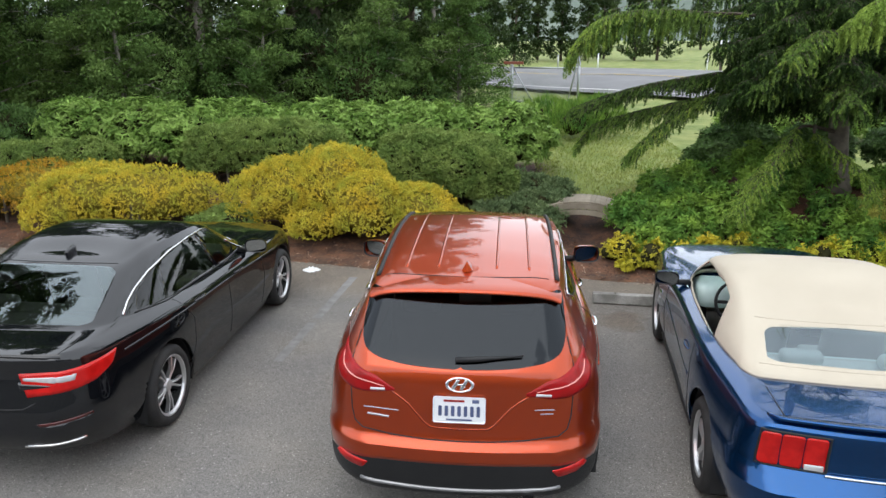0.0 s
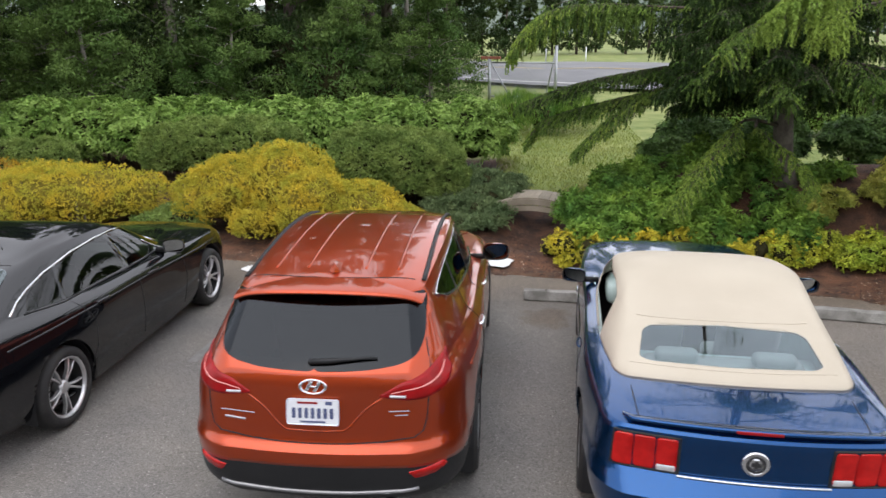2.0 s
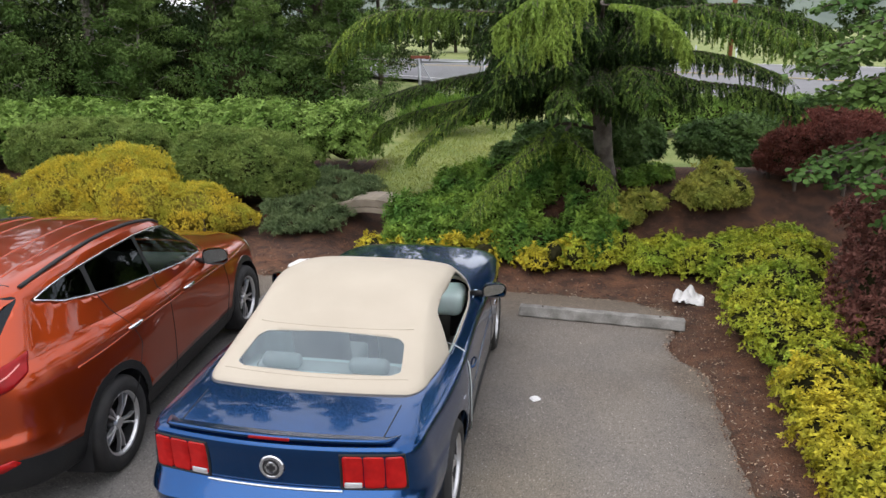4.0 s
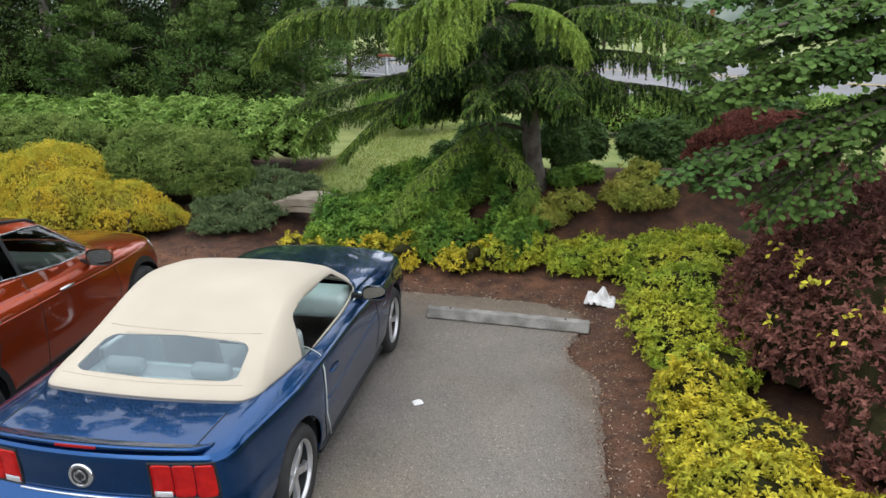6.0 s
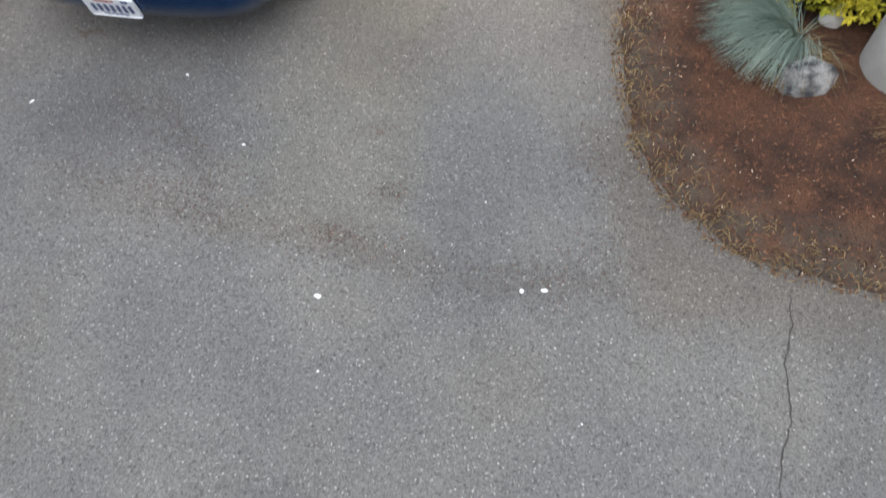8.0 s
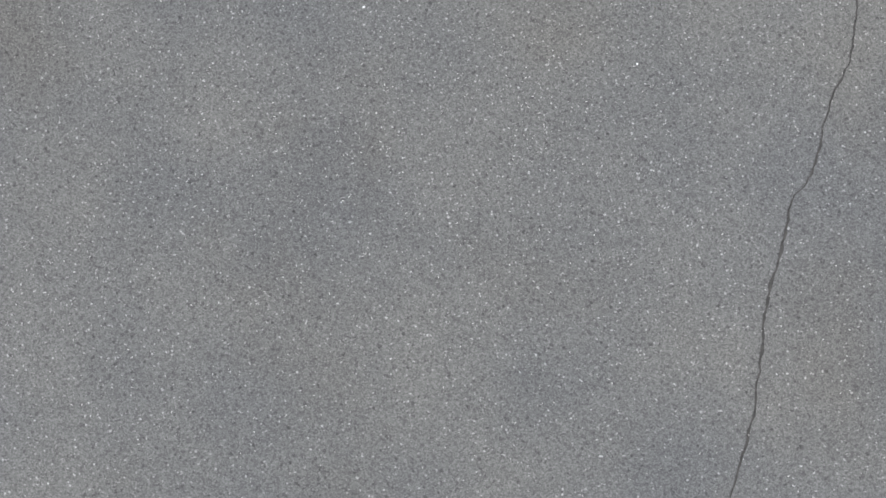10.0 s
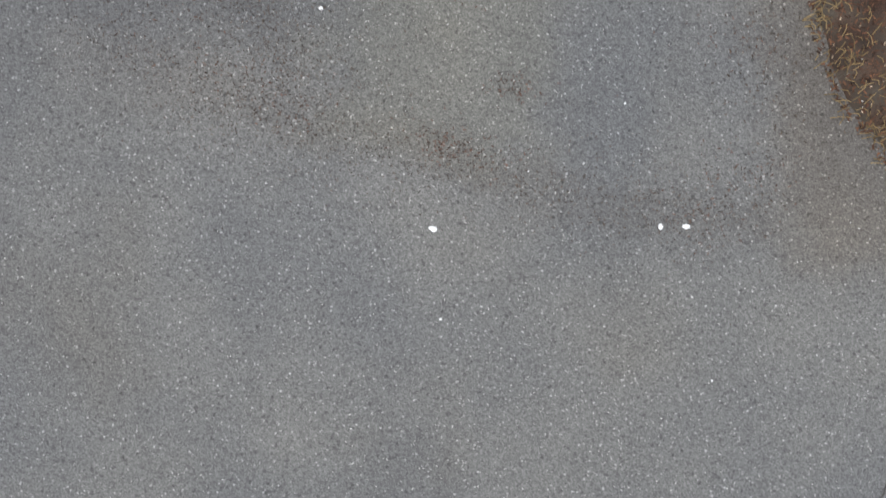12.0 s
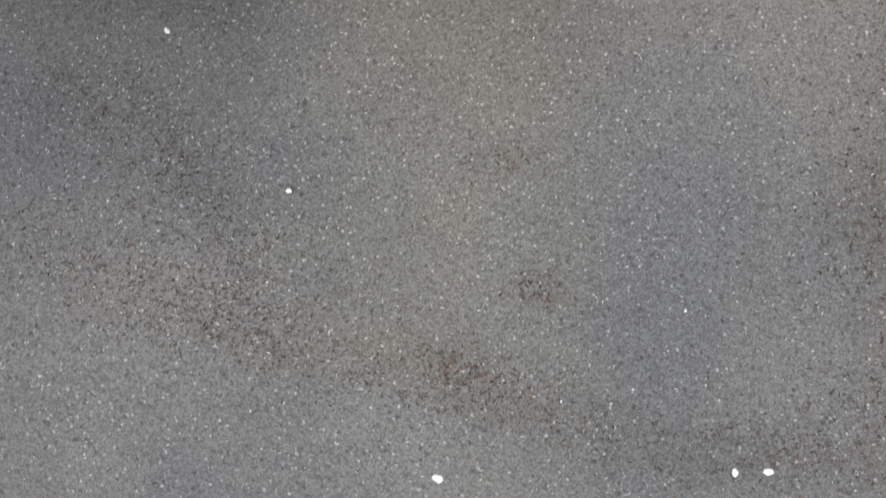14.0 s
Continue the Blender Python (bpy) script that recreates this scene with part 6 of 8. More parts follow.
    part("antenna_fin", bm2, ORANGE, car, "shark-fin aerial")
    number_plate(car, Vector((0.0, 0.052, 0.985)), -8)
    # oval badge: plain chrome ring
    bm2 = bmesh.new()
    c, nrm = skin.at("rear", 0, 1.128, 0.006)
    M = Matrix.Translation(c) @ Matrix.Rotation(radians(80), 4, "X") @ Matrix.Diagonal((1.55, 0.85, 1, 1))
    lathe(bm2, [(0.048 + 0.007 * math.cos(a), 0.007 * math.sin(a)) for a in [2 * math.pi * k / 8 for k in range(8)]], 32, M, closed=True)
    box(bm2, 0.014, 0.075, 0.01, M @ Matrix.Translation((-0.016, 0, 0)) @ Matrix.Rotation(-0.3, 4, "Z"), 0.003)
    box(bm2, 0.014, 0.075, 0.01, M @ Matrix.Translation((0.016, 0, 0)) @ Matrix.Rotation(-0.3, 4, "Z"), 0.003)
    box(bm2, 0.045, 0.014, 0.01, M, 0.003)
    part("badge", bm2, CHROME, car, "oval chrome badge", smooth=True)
    for u1, u2, v in ((-0.575, -0.36, 0.945), (0.435, 0.55, 0.975), (0.47, 0.545, 0.95)):
        part("lettering_bar", skin.line("rear", [(u1, v), (u2, v)], 0.0035, 0.0), BADGE, car, "small chrome lettering as a bar")
    part("dealer_mark", skin.line("rear", [(-0.55, 0.905), (-0.42, 0.90)], 0.007, 0.0), BADGE, car)
    # wiper
    bm2 = bmesh.new()
    pts = [skin.at("rear", u, v, 0.02)[0] for u, v in ((-0.03, 1.245), (0.1, 1.25), (0.22, 1.256), (0.36, 1.262))]
    tube(bm2, pts, [0.017, 0.018, 0.010, 0.006], 8)
    part("wiper", bm2, CLAD, car, "black rear wiper", smooth=True)
    part("bumper_strip", skin.line("rear", [(u, 0.465 + 0.02 * (u / 0.6) ** 2) for u in np.linspace(-0.6, 0.6, 13)], 0.013, 0.002), BADGE, car, "silver strip under the bumper", smooth=True)
    bm2 = bmesh.new()
    lathe(bm2, [(0.028, -0.1), (0.034, -0.1), (0.034, 0.12), (0.028, 0.12)], 16, Matrix.Translation((0.42, 0.13, 0.36)) @ Matrix.Rotation(radians(90), 4, "X"), closed=True)
    part("exhaust_pipe", bm2, CHROME, car, smooth=True)
    cabin_floor(car, 0.5, 3.4, 0.8, 0.4, DARK)
    for x in (-0.37, 0.37):
        seat(car, x, 2.3, 0.62, SEAT_PALE)
    seat(car, 0, 1.45, 0.62, SEAT_GREY, 1.2, "rear_bench")
    dash(car, 3.05, 0.95, 0.72, SEAT_GREY)
    return car


crossover()


# ---- the blue convertible ----
def convertible():
    car = empty("convertible", pose(2.872, 3.95, 0, 0, 0, -3.0), "dark blue two-door convertible with a raised cream canvas top", "car", "parked cars")
    keys = [
        L((0.24, 0.20, 0.22), 0.35, 4.45, (0.6, 0.7, 0.72, 0.7, 0.6), n=1),
        L((0.26, 0.19, 0.2), 0.14, 4.62, (0.76, 0.84, 0.86, 0.84, 0.74), (0.34, 0.3), (0.4, 0.4), (0.12, 0.16), 4),
        L((0.42, 0.34, 0.32, 0.34, 0.36), 0.02, 4.74, (0.82, 0.915, 0.90, 0.915, 0.82), (0.32, 0.32), (0.4, 0.45), (0.12, 0.18), 5),
        L((0.585, 0.53, 0.51, 0.53, 0.5), 0.0, 4.76, (0.845, 0.94, 0.915, 0.935, 0.84), (0.28, 0.34), (0.36, 0.45), (0.11, 0.18), 3, True),
        L((0.623, 0.57, 0.56, 0.57, 0.55), 0.033, 4.755, (0.845, 0.939, 0.915, 0.935, 0.84), (0.26, 0.34), (0.35, 0.45), (0.11, 0.18), 3),
        L((0.662, 0.61, 0.61, 0.61, 0.58), 0.067, 4.75, (0.843, 0.938, 0.915, 0.935, 0.84), (0.24, 0.34), (0.34, 0.45), (0.11, 0.18), 3),
        L((0.70, 0.66, 0.66, 0.66, 0.62), 0.10, 4.73, (0.83, 0.935, 0.91, 0.93, 0.83), (0.18, 0.28), (0.34, 0.45), (0.10, 0.18), 3, True),
        L((0.80, 0.76, 0.75, 0.74, 0.70), 0.10, 4.70, (0.82, 0.93, 0.905, 0.92, 0.82), (0.16, 0.26), (0.32, 0.42), (0.10, 0.18), 4),
        L((0.93, 0.90, 0.86, 0.84, 0.78), 0.085, 4.66, (0.80, 0.90, 0.89, 0.895, 0.80), (0.14, 0.24), (0.32, 0.42), (0.10, 0.18), 3),
        L((0.965, 0.94, 0.90, 0.87, 0.82), 0.10, 4.58, (0.775, 0.865, 0.865, 0.86, 0.76), (0.14, 0.24), (0.32, 0.42), (0.10, 0.18), 3, True),
        L((0.975, 0.955, 0.915, 0.89, 0.86), 0.18, 4.2, (0.74, 0.83, 0.83, 0.82, 0.72), (0.16, 0.24), (0.3, 0.36), (0.09, 0.16), 4),
        L((0.985, 0.965, 0.925, 0.905, 0.90), 0.45, 3.7, (0.71, 0.80, 0.805, 0.785, 0.69), (0.2, 0.24), (0.28, 0.34), (0.08, 0.14), 4),
        L((0.985, 0.965, 0.93, 0.915, 0.93), 0.69, 3.22, (0.70, 0.785, 0.795, 0.775, 0.67), (0.13, 0.2), (0.25, 0.3), (0.06, 0.12), 4, True),
        L((1.02, 1.06, 1.05, 1.05, 1.02), 0.76, 3.12, (0.68, 0.745, 0.765, 0.745, 0.65), (0.13, 0.2), (0.25, 0.3), (0.05, 0.1), 5),
        L((1.12, 1.25, 1.29, 1.26, 1.21), 1.14, 2.74, (0.59, 0.64, 0.675, 0.665, 0.61), (0.12, 0.2), (0.16, 0.22), (0.04, 0.07), 3),
        L((1.165, 1.31, 1.345, 1.31, 1.255), 1.30, 2.64, (0.53, 0.58, 0.61, 0.60, 0.56), (0.14, 0.22), (0.16, 0.22), (0.03, 0.06), 3),
        L((1.21, 1.345, 1.38, 1.345, 1.285), 1.43, 2.58, (0.40, 0.44, 0.46, 0.45, 0.42), (0.14, 0.2), (0.16, 0.2), (0.02, 0.05), 4),
        L((1.24, 1.365, 1.395, 1.36, 1.30), 1.52, 2.52, (0.04, 0.04, 0.04, 0.04, 0.04), (0.02, 0.1), (0.02, 0.1), (0, 0), 1),
    ]
    bm, lay = body_grid(keys)
    skin = Skin(bm)
    for f in bm.faces:
        if f[lay] >= 12:
            f.material_index = 1
    RY, FY, WZ = 0.98, 3.69, 0.335
    for y in (RY, FY):
        cut(bm, "side", arch_poly(y, WZ, 0.385), 2, 0.1)
    cut(bm, "side", rounded([(1.42, 0.95), (2.92, 0.93), (2.96, 0.95), (2.52, 1.215), (2.2, 1.26), (1.78, 1.265), (1.58, 1.215)], 0.03), 3, 0.15, set(range(11, 16)), lay)
    cut(bm, "top", rounded([(-0.01, 0.83), (0.50, 0.86), (0.56, 0.90), (0.553, 0.95), (0.525, 1.17), (0.475, 1.225), (-0.01, 1.26)], 0.03), 4, 0.1, set(range(12, 17)), lay)
    cut(bm, "front", [(-0.01, 0.945), (0.645, 0.945), (0.66, 0.97), (0.585, 1.22), (-0.01, 1.25)], 5, 0.1, set(range(12, 16)), lay)
    seg = [(0.405, 0.517), (0.523, 0.637), (0.643, 0.752)]
    for i, (a, b) in enumerate(seg):
        cut(bm, "rear", rounded([(a, 0.712), (b, 0.716), (b - (0.012 if i == 2 else 0), 0.918), (a, 0.918)], 0.022), 6 + i, 0.05)
    cut(bm, "rear", rounded([(0.41, 0.712), (0.51, 0.713), (0.51, 0.748), (0.41, 0.748)], 0.006), 9, 0.05)
    cut(bm, "front", rounded([(0.45, 0.62), (0.74, 0.64), (0.74, 0.75), (0.47, 0.74)], 0.03), 10, 0.05)
    part("body", taken(bm, 0, "both"), BLUE, car, smooth=True, crease=20).modifiers.new("thick", "SOLIDIFY").thickness = 0.01
    top = part("canvas_top", taken(bm, 1, "both"), FABRIC, car, "cream canvas soft top", smooth=True)
    top.modifiers.new("thick", "SOLIDIFY").thickness = 0.012
    part("rear_pane", taken(bm, 4, "both"), SOFT_PANE, top, "glass pane in the canvas", smooth=True)
    part("windscreen", taken(bm, 5, "both"), TINT, car, smooth=True)
    # seams and welts of the canvas
    for path in ([(u, 0.795 + 0.045 * (u / 0.6) ** 2) for u in np.linspace(-0.62, 0.62, 15)], [(u, 1.30 + 0.02 * (u / 0.6) ** 2) for u in np.linspace(-0.56, 0.56, 13)]):
        part("canvas_seam", skin.line("top", path, 0.004, 0.0), FABRIC, top, smooth=True)
    for mir in (None, True):
        s = -1 if mir else 1
        lamp = part("tail_light", proud(taken(bm, 6, mir), 0.006, 0.02), LENS, car, "three-bar bright red tail light", smooth=True)
        part("lens", proud(taken(bm, 7, mir), 0.006, 0.02), LENS, lamp, smooth=True)
        part("lens", proud(taken(bm, 8, mir), 0.006, 0.02), LENS, lamp, smooth=True)
        part("reverse_lens", proud(taken(bm, 9, mir), 0.006, 0.02), LENS_WHITE, lamp, "clear reversing lens", smooth=True)
        part("bezel", skin.line("rear", [(s * u, v) for u, v in ((0.395, 0.705), (0.76, 0.708), (0.745, 0.927), (0.395, 0.927), (0.395, 0.705))], 0.008, 0.0), DARK, lamp)
        part("headlight", proud(taken(bm, 10, mir), 0.004), LAMP_GLASS, car, smooth=True)
        part("panel_gap", skin.line("side", [(1.50, 0.93), (1.46, 0.75), (1.42, 0.5), (1.52, 0.27)], 0.0035, 0.0, s), DARK, car)
        part("panel_gap", skin.line("side", [(2.98, 0.90), (3.02, 0.6), (2.95, 0.27)], 0.0035, 0.0, s), DARK, car)
        part("panel_gap", skin.line("top", [(s * u, v) for u, v in ((0.60, 0.14), (0.615, 0.3), (0.63, 0.6))], 0.004, 0.0), DARK, car)
        part("panel_gap", skin.line("rear", [(s * 0.60, 0.93), (s * 0.598, 0.97)], 0.004, 0.0), DARK, car)
        part("side_scoop", skin.line("side", [(1.5, 0.62), (1.9, 0.60), (2.5, 0.62), (3.0, 0.7)], 0.012, -0.006, s), BLUE, car, smooth=True)
        part("sill_strip", skin.line("side", [(1.42, 0.235), (2.4, 0.225), (3.25, 0.235)], 0.022, 0.0, s), CLAD, car, smooth=True)
        handle(car, skin, 1.62, 0.77, BLUE, s, 0.6)
        door_mirror(car, 0.97, 2.76, 0.985, BLUE, s, (0.21, 0.12, 0.125))
        wheel(car, s * 0.805, RY, 0.335, 0.225, s, 0.225, 5, "single")
        wheel(car, s * 0.805, FY, 0.335, 0.225, s, 0.225, 5, "single")
        part("wing_badge", skin.line("side", [(3.22, 0.66), (3.32, 0.66)], 0.014, 0.0, s), CHROME, car, "small chrome badge")
    for y in (RY, FY):
        well(car, y, 0.39, 0.905, WZ)
    # lip spoiler along the deck's edge
    bm2 = bmesh.new()
    rows = []
    for y, z in ((0.26, 0.965), (0.2, 0.982), (0.14, 1.006), (0.095, 1.022), (0.082, 1.018), (0.085, 1.002), (0.11, 0.985), (0.14, 0.95)):
        row = []
        for t in np.linspace(-1, 1, 31):
            e = max(0, (abs(t) - 0.93) / 0.07)
            row.append(bm2.verts.new((0.70 * t, y + 0.075 * t * t + 0.10 * e, z - 0.01 * t * t - 0.03 * e * (z > 0.98))))
        rows.append(row)
    for a, b in zip(rows, rows[1:]):
        for k in range(30):
            bm2.faces.new((a[k], a[k + 1], b[k + 1], b[k]))
    bmesh.ops.recalc_face_normals(bm2, faces=bm2.faces)
    sp = part("spoiler", bm2, BLUE, car, "lip spoiler across the boot lid", smooth=True)
    bm2 = bmesh.new()
    box(bm2, 0.24, 0.012, 0.016, Matrix.Translation((0, 0.079, 1.011)), 0.004)
    part("brake_light", bm2, LENS_DARK, sp, "dark red high brake light")
    part("panel_gap", skin.line("rear", [(u, 0.69) for u in np.linspace(-0.40, 0.40, 9)], 0.006, 0.012), ALLOY, car, "thin bright strip between the lights")
    bm2 = bmesh.new()
    c, nrm = skin.at("rear", 0, 0.822, 0.0)
    M = Matrix.Translation(c) @ Matrix.Rotation(radians(86), 4, "X")
    lathe(bm2, [(0.001, 0.018), (0.038, 0.017), (0.042, 0.012), (0.048, 0.012), (0.054, 0.02), (0.068, 0.02), (0.074, 0.012), (0.074, -0.01)], 36, M)
    badge = part("badge", bm2, CHROME, car, "round chrome badge on the tail panel", smooth=True)
    bm2 = bmesh.new()
    lathe(bm2, [(0.037, 0.0215), (0.05, 0.0215)], 32, M)
    box(bm2, 0.05, 0.022, 0.004, M @ Matrix.Translation((0, 0, 0.02)), 0.002)
    box(bm2, 0.02, 0.045, 0.004, M @ Matrix.Translation((0, 0, 0.021)), 0.002)
    part("badge_face", bm2, DARK, badge)
    number_plate(car, Vector((-0.01, 0.004, 0.42)), 14)
    # cabin
    cabin_floor(car, 0.9, 3.2, 0.76, 0.3, SEAT_GREY)
    for x in (-0.36, 0.36):
        seat(car, x, 2.25, 0.45, SEAT_PALE, 0.5, "seat", 14, 0.5)
    seat(car, 0, 1.42, 0.52, SEAT_PALE, 1.1, "rear_bench", 18, 0.47)
    bm2 = bmesh.new()
    box(bm2, 1.2, 0.5, 0.03, Matrix.Translation((0, 1.0, 0.93)), 0.01)
    part("parcel_shelf", bm2, TRIM_PALE, car)
    dash(car, 2.95, 0.80, 0.68, TRIM_PALE)
    for s in (1, -1):
        bm2 = bmesh.new()
        box(bm2, 0.05, 1.5, 0.5, Matrix.Translation((s * 0.78, 2.2, 0.66)), 0.02)
        part("door_card", bm2, TRIM_PALE, car, "pale green-grey door lining")
    # the pale lead that hangs out of the window
    bm2 = bmesh.new()
    pts = [Vector((0.73, 1.62, 0.96)), Vector((0.80, 1.60, 0.95)), Vector((0.87, 1.57, 0.93)), Vector((0.925, 1.50, 0.84)), Vector((0.945, 1.46, 0.70)), Vector((0.95, 1.44, 0.55)), Vector((0.945, 1.50, 0.40)), Vector((0.93, 1.56, 0.30))]
    tube(bm2, pts, 0.0045, 8)
    part("cable", bm2, SEAT_PALE, car, "pale cable hanging from the open window", smooth=True)
    return car


convertible()


# ---- the black saloon ----
def saloon():
    car = empty("saloon", pose(-2.952, 4.25, 0, 0, 0, 0.7), "glossy black four-door saloon with chrome window trim", "car", "parked cars")
    keys = [
        L((0.26, 0.20, 0.22), 0.35, 4.55, (0.6, 0.7, 0.72, 0.7, 0.6), n=1),
        L((0.29, 0.19, 0.2), 0.12, 4.74, (0.76, 0.85, 0.86, 0.85, 0.72), (0.4, 0.36), (0.45, 0.5), (0.1, 0.16), 4),
        L((0.45, 0.36, 0.34, 0.36, 0.36), 0.015, 4.86, (0.82, 0.915, 0.90, 0.915, 0.80), (0.38, 0.38), (0.45, 0.5), (0.1, 0.2), 5),
        L((0.62, 0.54, 0.52, 0.54, 0.52), 0.0, 4.88, (0.835, 0.925, 0.915, 0.925, 0.81), (0.36, 0.4), (0.45, 0.5), (0.1, 0.2), 4),
        L((0.74, 0.68, 0.66, 0.66, 0.62), 0.04, 4.86, (0.82, 0.925, 0.91, 0.92, 0.80), (0.3, 0.4), (0.45, 0.5), (0.1, 0.2), 4),
        L((0.88, 0.80, 0.78, 0.77, 0.70), 0.075, 4.82, (0.80, 0.915, 0.905, 0.91, 0.78), (0.26, 0.36), (0.42, 0.5), (0.1, 0.2), 4),
        L((0.99, 0.92, 0.88, 0.86, 0.78), 0.065, 4.74, (0.765, 0.885, 0.885, 0.88, 0.74), (0.24, 0.34), (0.42, 0.46), (0.1, 0.2), 3),
        L((1.025, 0.97, 0.925, 0.89, 0.82), 0.09, 4.6, (0.72, 0.835, 0.845, 0.84, 0.70), (0.2, 0.3), (0.4, 0.42), (0.09, 0.18), 3, True),
        L((1.035, 0.985, 0.94, 0.905, 0.87), 0.2, 4.2, (0.695, 0.815, 0.825, 0.815, 0.68), (0.2, 0.28), (0.36, 0.4), (0.08, 0.16), 4),
        L((1.045, 1.0, 0.95, 0.92, 0.92), 0.40, 3.55, (0.68, 0.80, 0.81, 0.795, 0.66), (0.2, 0.28), (0.33, 0.36), (0.07, 0.14), 3),
        L((1.05, 1.005, 0.955, 0.93, 0.94), 0.46, 3.42, (0.675, 0.79, 0.80, 0.785, 0.655), (0.2, 0.28), (0.3, 0.34), (0.07, 0.13), 8, True),
        L((1.275, 1.325, 1.335, 1.315, 1.235), 1.06, 2.82, (0.56, 0.635, 0.66, 0.65, 0.59), (0.14, 0.2), (0.18, 0.26), (0.05, 0.08), 3),
        L((1.315, 1.38, 1.395, 1.37, 1.285), 1.2, 2.7, (0.48, 0.55, 0.575, 0.565, 0.50), (0.14, 0.2), (0.18, 0.26), (0.04, 0.07), 3),
        L((1.345, 1.42, 1.44, 1.415, 1.33), 1.32, 2.58, (0.36, 0.44, 0.46, 0.45, 0.40), (0.12, 0.2), (0.16, 0.22), (0.02, 0.05), 4),
        L((1.36, 1.436, 1.46, 1.432, 1.345), 1.42, 2.48, (0.04, 0.04, 0.04, 0.04, 0.04), (0.02, 0.1), (0.02, 0.1), (0, 0), 1),
    ]
    bm, lay = body_grid(keys)
    skin = Skin(bm)
    RY, FY, WZ = 1.11, 3.94, 0.335
    for y in (RY, FY):
        cut(bm, "side", arch_poly(y, WZ, 0.385), 2, 0.1)
    dlo = {3: [(0.98, 1.03), (1.36, 0.992), (1.46, 1.235), (1.3, 1.2), (1.1, 1.135)], 4: [(1.40, 0.987), (2.36, 0.965), (2.25, 1.298), (1.9, 1.29), (1.51, 1.245)], 5: [(2.42, 0.962), (3.2, 0.928), (3.26, 0.942), (3.06, 1.12), (2.72, 1.247), (2.5, 1.285), (2.31, 1.298)]}
    for i, poly in dlo.items():
        cut(bm, "side", rounded(poly, 0.03), i, 0.15)
    cut(bm, "top", rounded([(-0.01, 0.505), (0.56, 0.545), (0.625, 0.60), (0.535, 1.13), (0.47, 1.18), (-0.01, 1.185)], 0.03), 6, 0.1, {10, 11}, lay)
    cut(bm, "front", [(-0.01, 0.95), (0.62, 0.95), (0.64, 0.98), (0.54, 1.235), (-0.01, 1.265)], 7, 0.1)
    cut(bm, "rear", rounded([(0.50, 0.555), (0.80, 0.585), (0.80, 0.565), (0.52, 0.535)], 0.006), 10, 0.03)
    cut(bm, "front", rounded([(0.4, 0.66), (0.76, 0.72), (0.76, 0.64), (0.42, 0.6)], 0.02), 11, 0.05)
    part("body", taken(bm, 0, "both"), BLACK, car, smooth=True, crease=24).modifiers.new("thick", "SOLIDIFY").thickness = 0.01
    for mir in (None, True):
        s = -1 if mir else 1
        part("quarter_window", taken(bm, 3, mir), DARK_TINT, car, smooth=True)
        part("rear_door_window", taken(bm, 4, mir), DARK_TINT, car, smooth=True)
        part("front_door_window", taken(bm, 5, mir), DARK_TINT, car, smooth=True)
        t = part("tail_light", draped(skin, [(0.34, 0.892), (0.52, 0.903), (0.7, 0.912), (0.84, 0.918), (0.96, 0.92)], [(0.36, 0.735), (0.52, 0.758), (0.66, 0.772), (0.78, 0.79), (0.9, 0.84)], 0.008, s), LENS, car, "red claw-shaped tail light", smooth=True)
        part("reverse_lens", draped(skin, [(0.36, 0.868), (0.5, 0.876), (0.66, 0.882)], [(0.36, 0.84), (0.5, 0.818), (0.63, 0.822)], 0.011, s, n=12, m=3), LENS_WHITE, t, "clear reversing lens", smooth=True)
        part("light_notch", draped(skin, [(0.33, 0.836), (0.42, 0.826), (0.5, 0.812)], [(0.33, 0.772), (0.42, 0.784), (0.49, 0.8)], 0.0105, s, n=12, m=3), BLACK, t, "black panel between the arms of the light", smooth=True)
        part("reflector", proud(taken(bm, 10, mir), 0.002), LENS_DIM, car, "dark red bumper reflector", smooth=True)
        part("headlight", proud(taken(bm, 11, mir), 0.004), LAMP_GLASS, car, smooth=True)
        part("window_trim", skin.line("side", [(0.83, 1.045), (0.95, 1.105), (1.1, 1.16), (1.34, 1.228), (1.73, 1.29), (2.09, 1.312), (2.39, 1.308), (2.71, 1.262), (3.08, 1.13), (3.3, 0.945)], 0.009, 0.004, s), CHROME, car, "chrome window surround", smooth=True)
        part("window_trim", skin.line("side", [(0.95, 1.022), (1.36, 0.98), (2.1, 0.955), (3.2, 0.918)], 0.006, 0.003, s), CLAD, car, smooth=True)
        part("bumper_strip", skin.line("rear", [(s * u, v) for u, v in ((0.36, 0.36), (0.55, 0.37), (0.68, 0.385), (0.74, 0.40))], 0.010, 0.004), CHROME, car, "chrome strip in the rear bumper", smooth=True)
        for path in ([(1.42, 0.32), (1.56, 0.52), (1.58, 0.75), (1.4, 0.97)], [(2.38, 0.28), (2.4, 0.6), (2.38, 0.95)], [(3.22, 0.28), (3.3, 0.6), (3.22, 0.92)]):
            part("panel_gap", skin.line("side", path, 0.0035, 0.0, s), DARK, car)
        part("side_crease", skin.line("side", [(0.6, 0.87), (1.3, 0.86), (2.2, 0.83), (3.2, 0.79), (4.2, 0.74)], 0.010, -0.004, s), BLACK, car, smooth=True)
        part("panel_gap", skin.line("top", [(s * u, v) for u, v in ((0.64, 0.16), (0.66, 0.3), (0.64, 0.46))], 0.004, 0.0), DARK, car)
        door_mirror(car, 0.98, 3.0, 1.0, BLACK, s, (0.22, 0.12, 0.14))
        handle(car, skin, 1.66, 0.86, BLACK, s)
        handle(car, skin, 2.56, 0.83, BLACK, s)
        wheel(car, s * 0.805, RY, 0.335, 0.225, s, 0.245, 5, "twin")
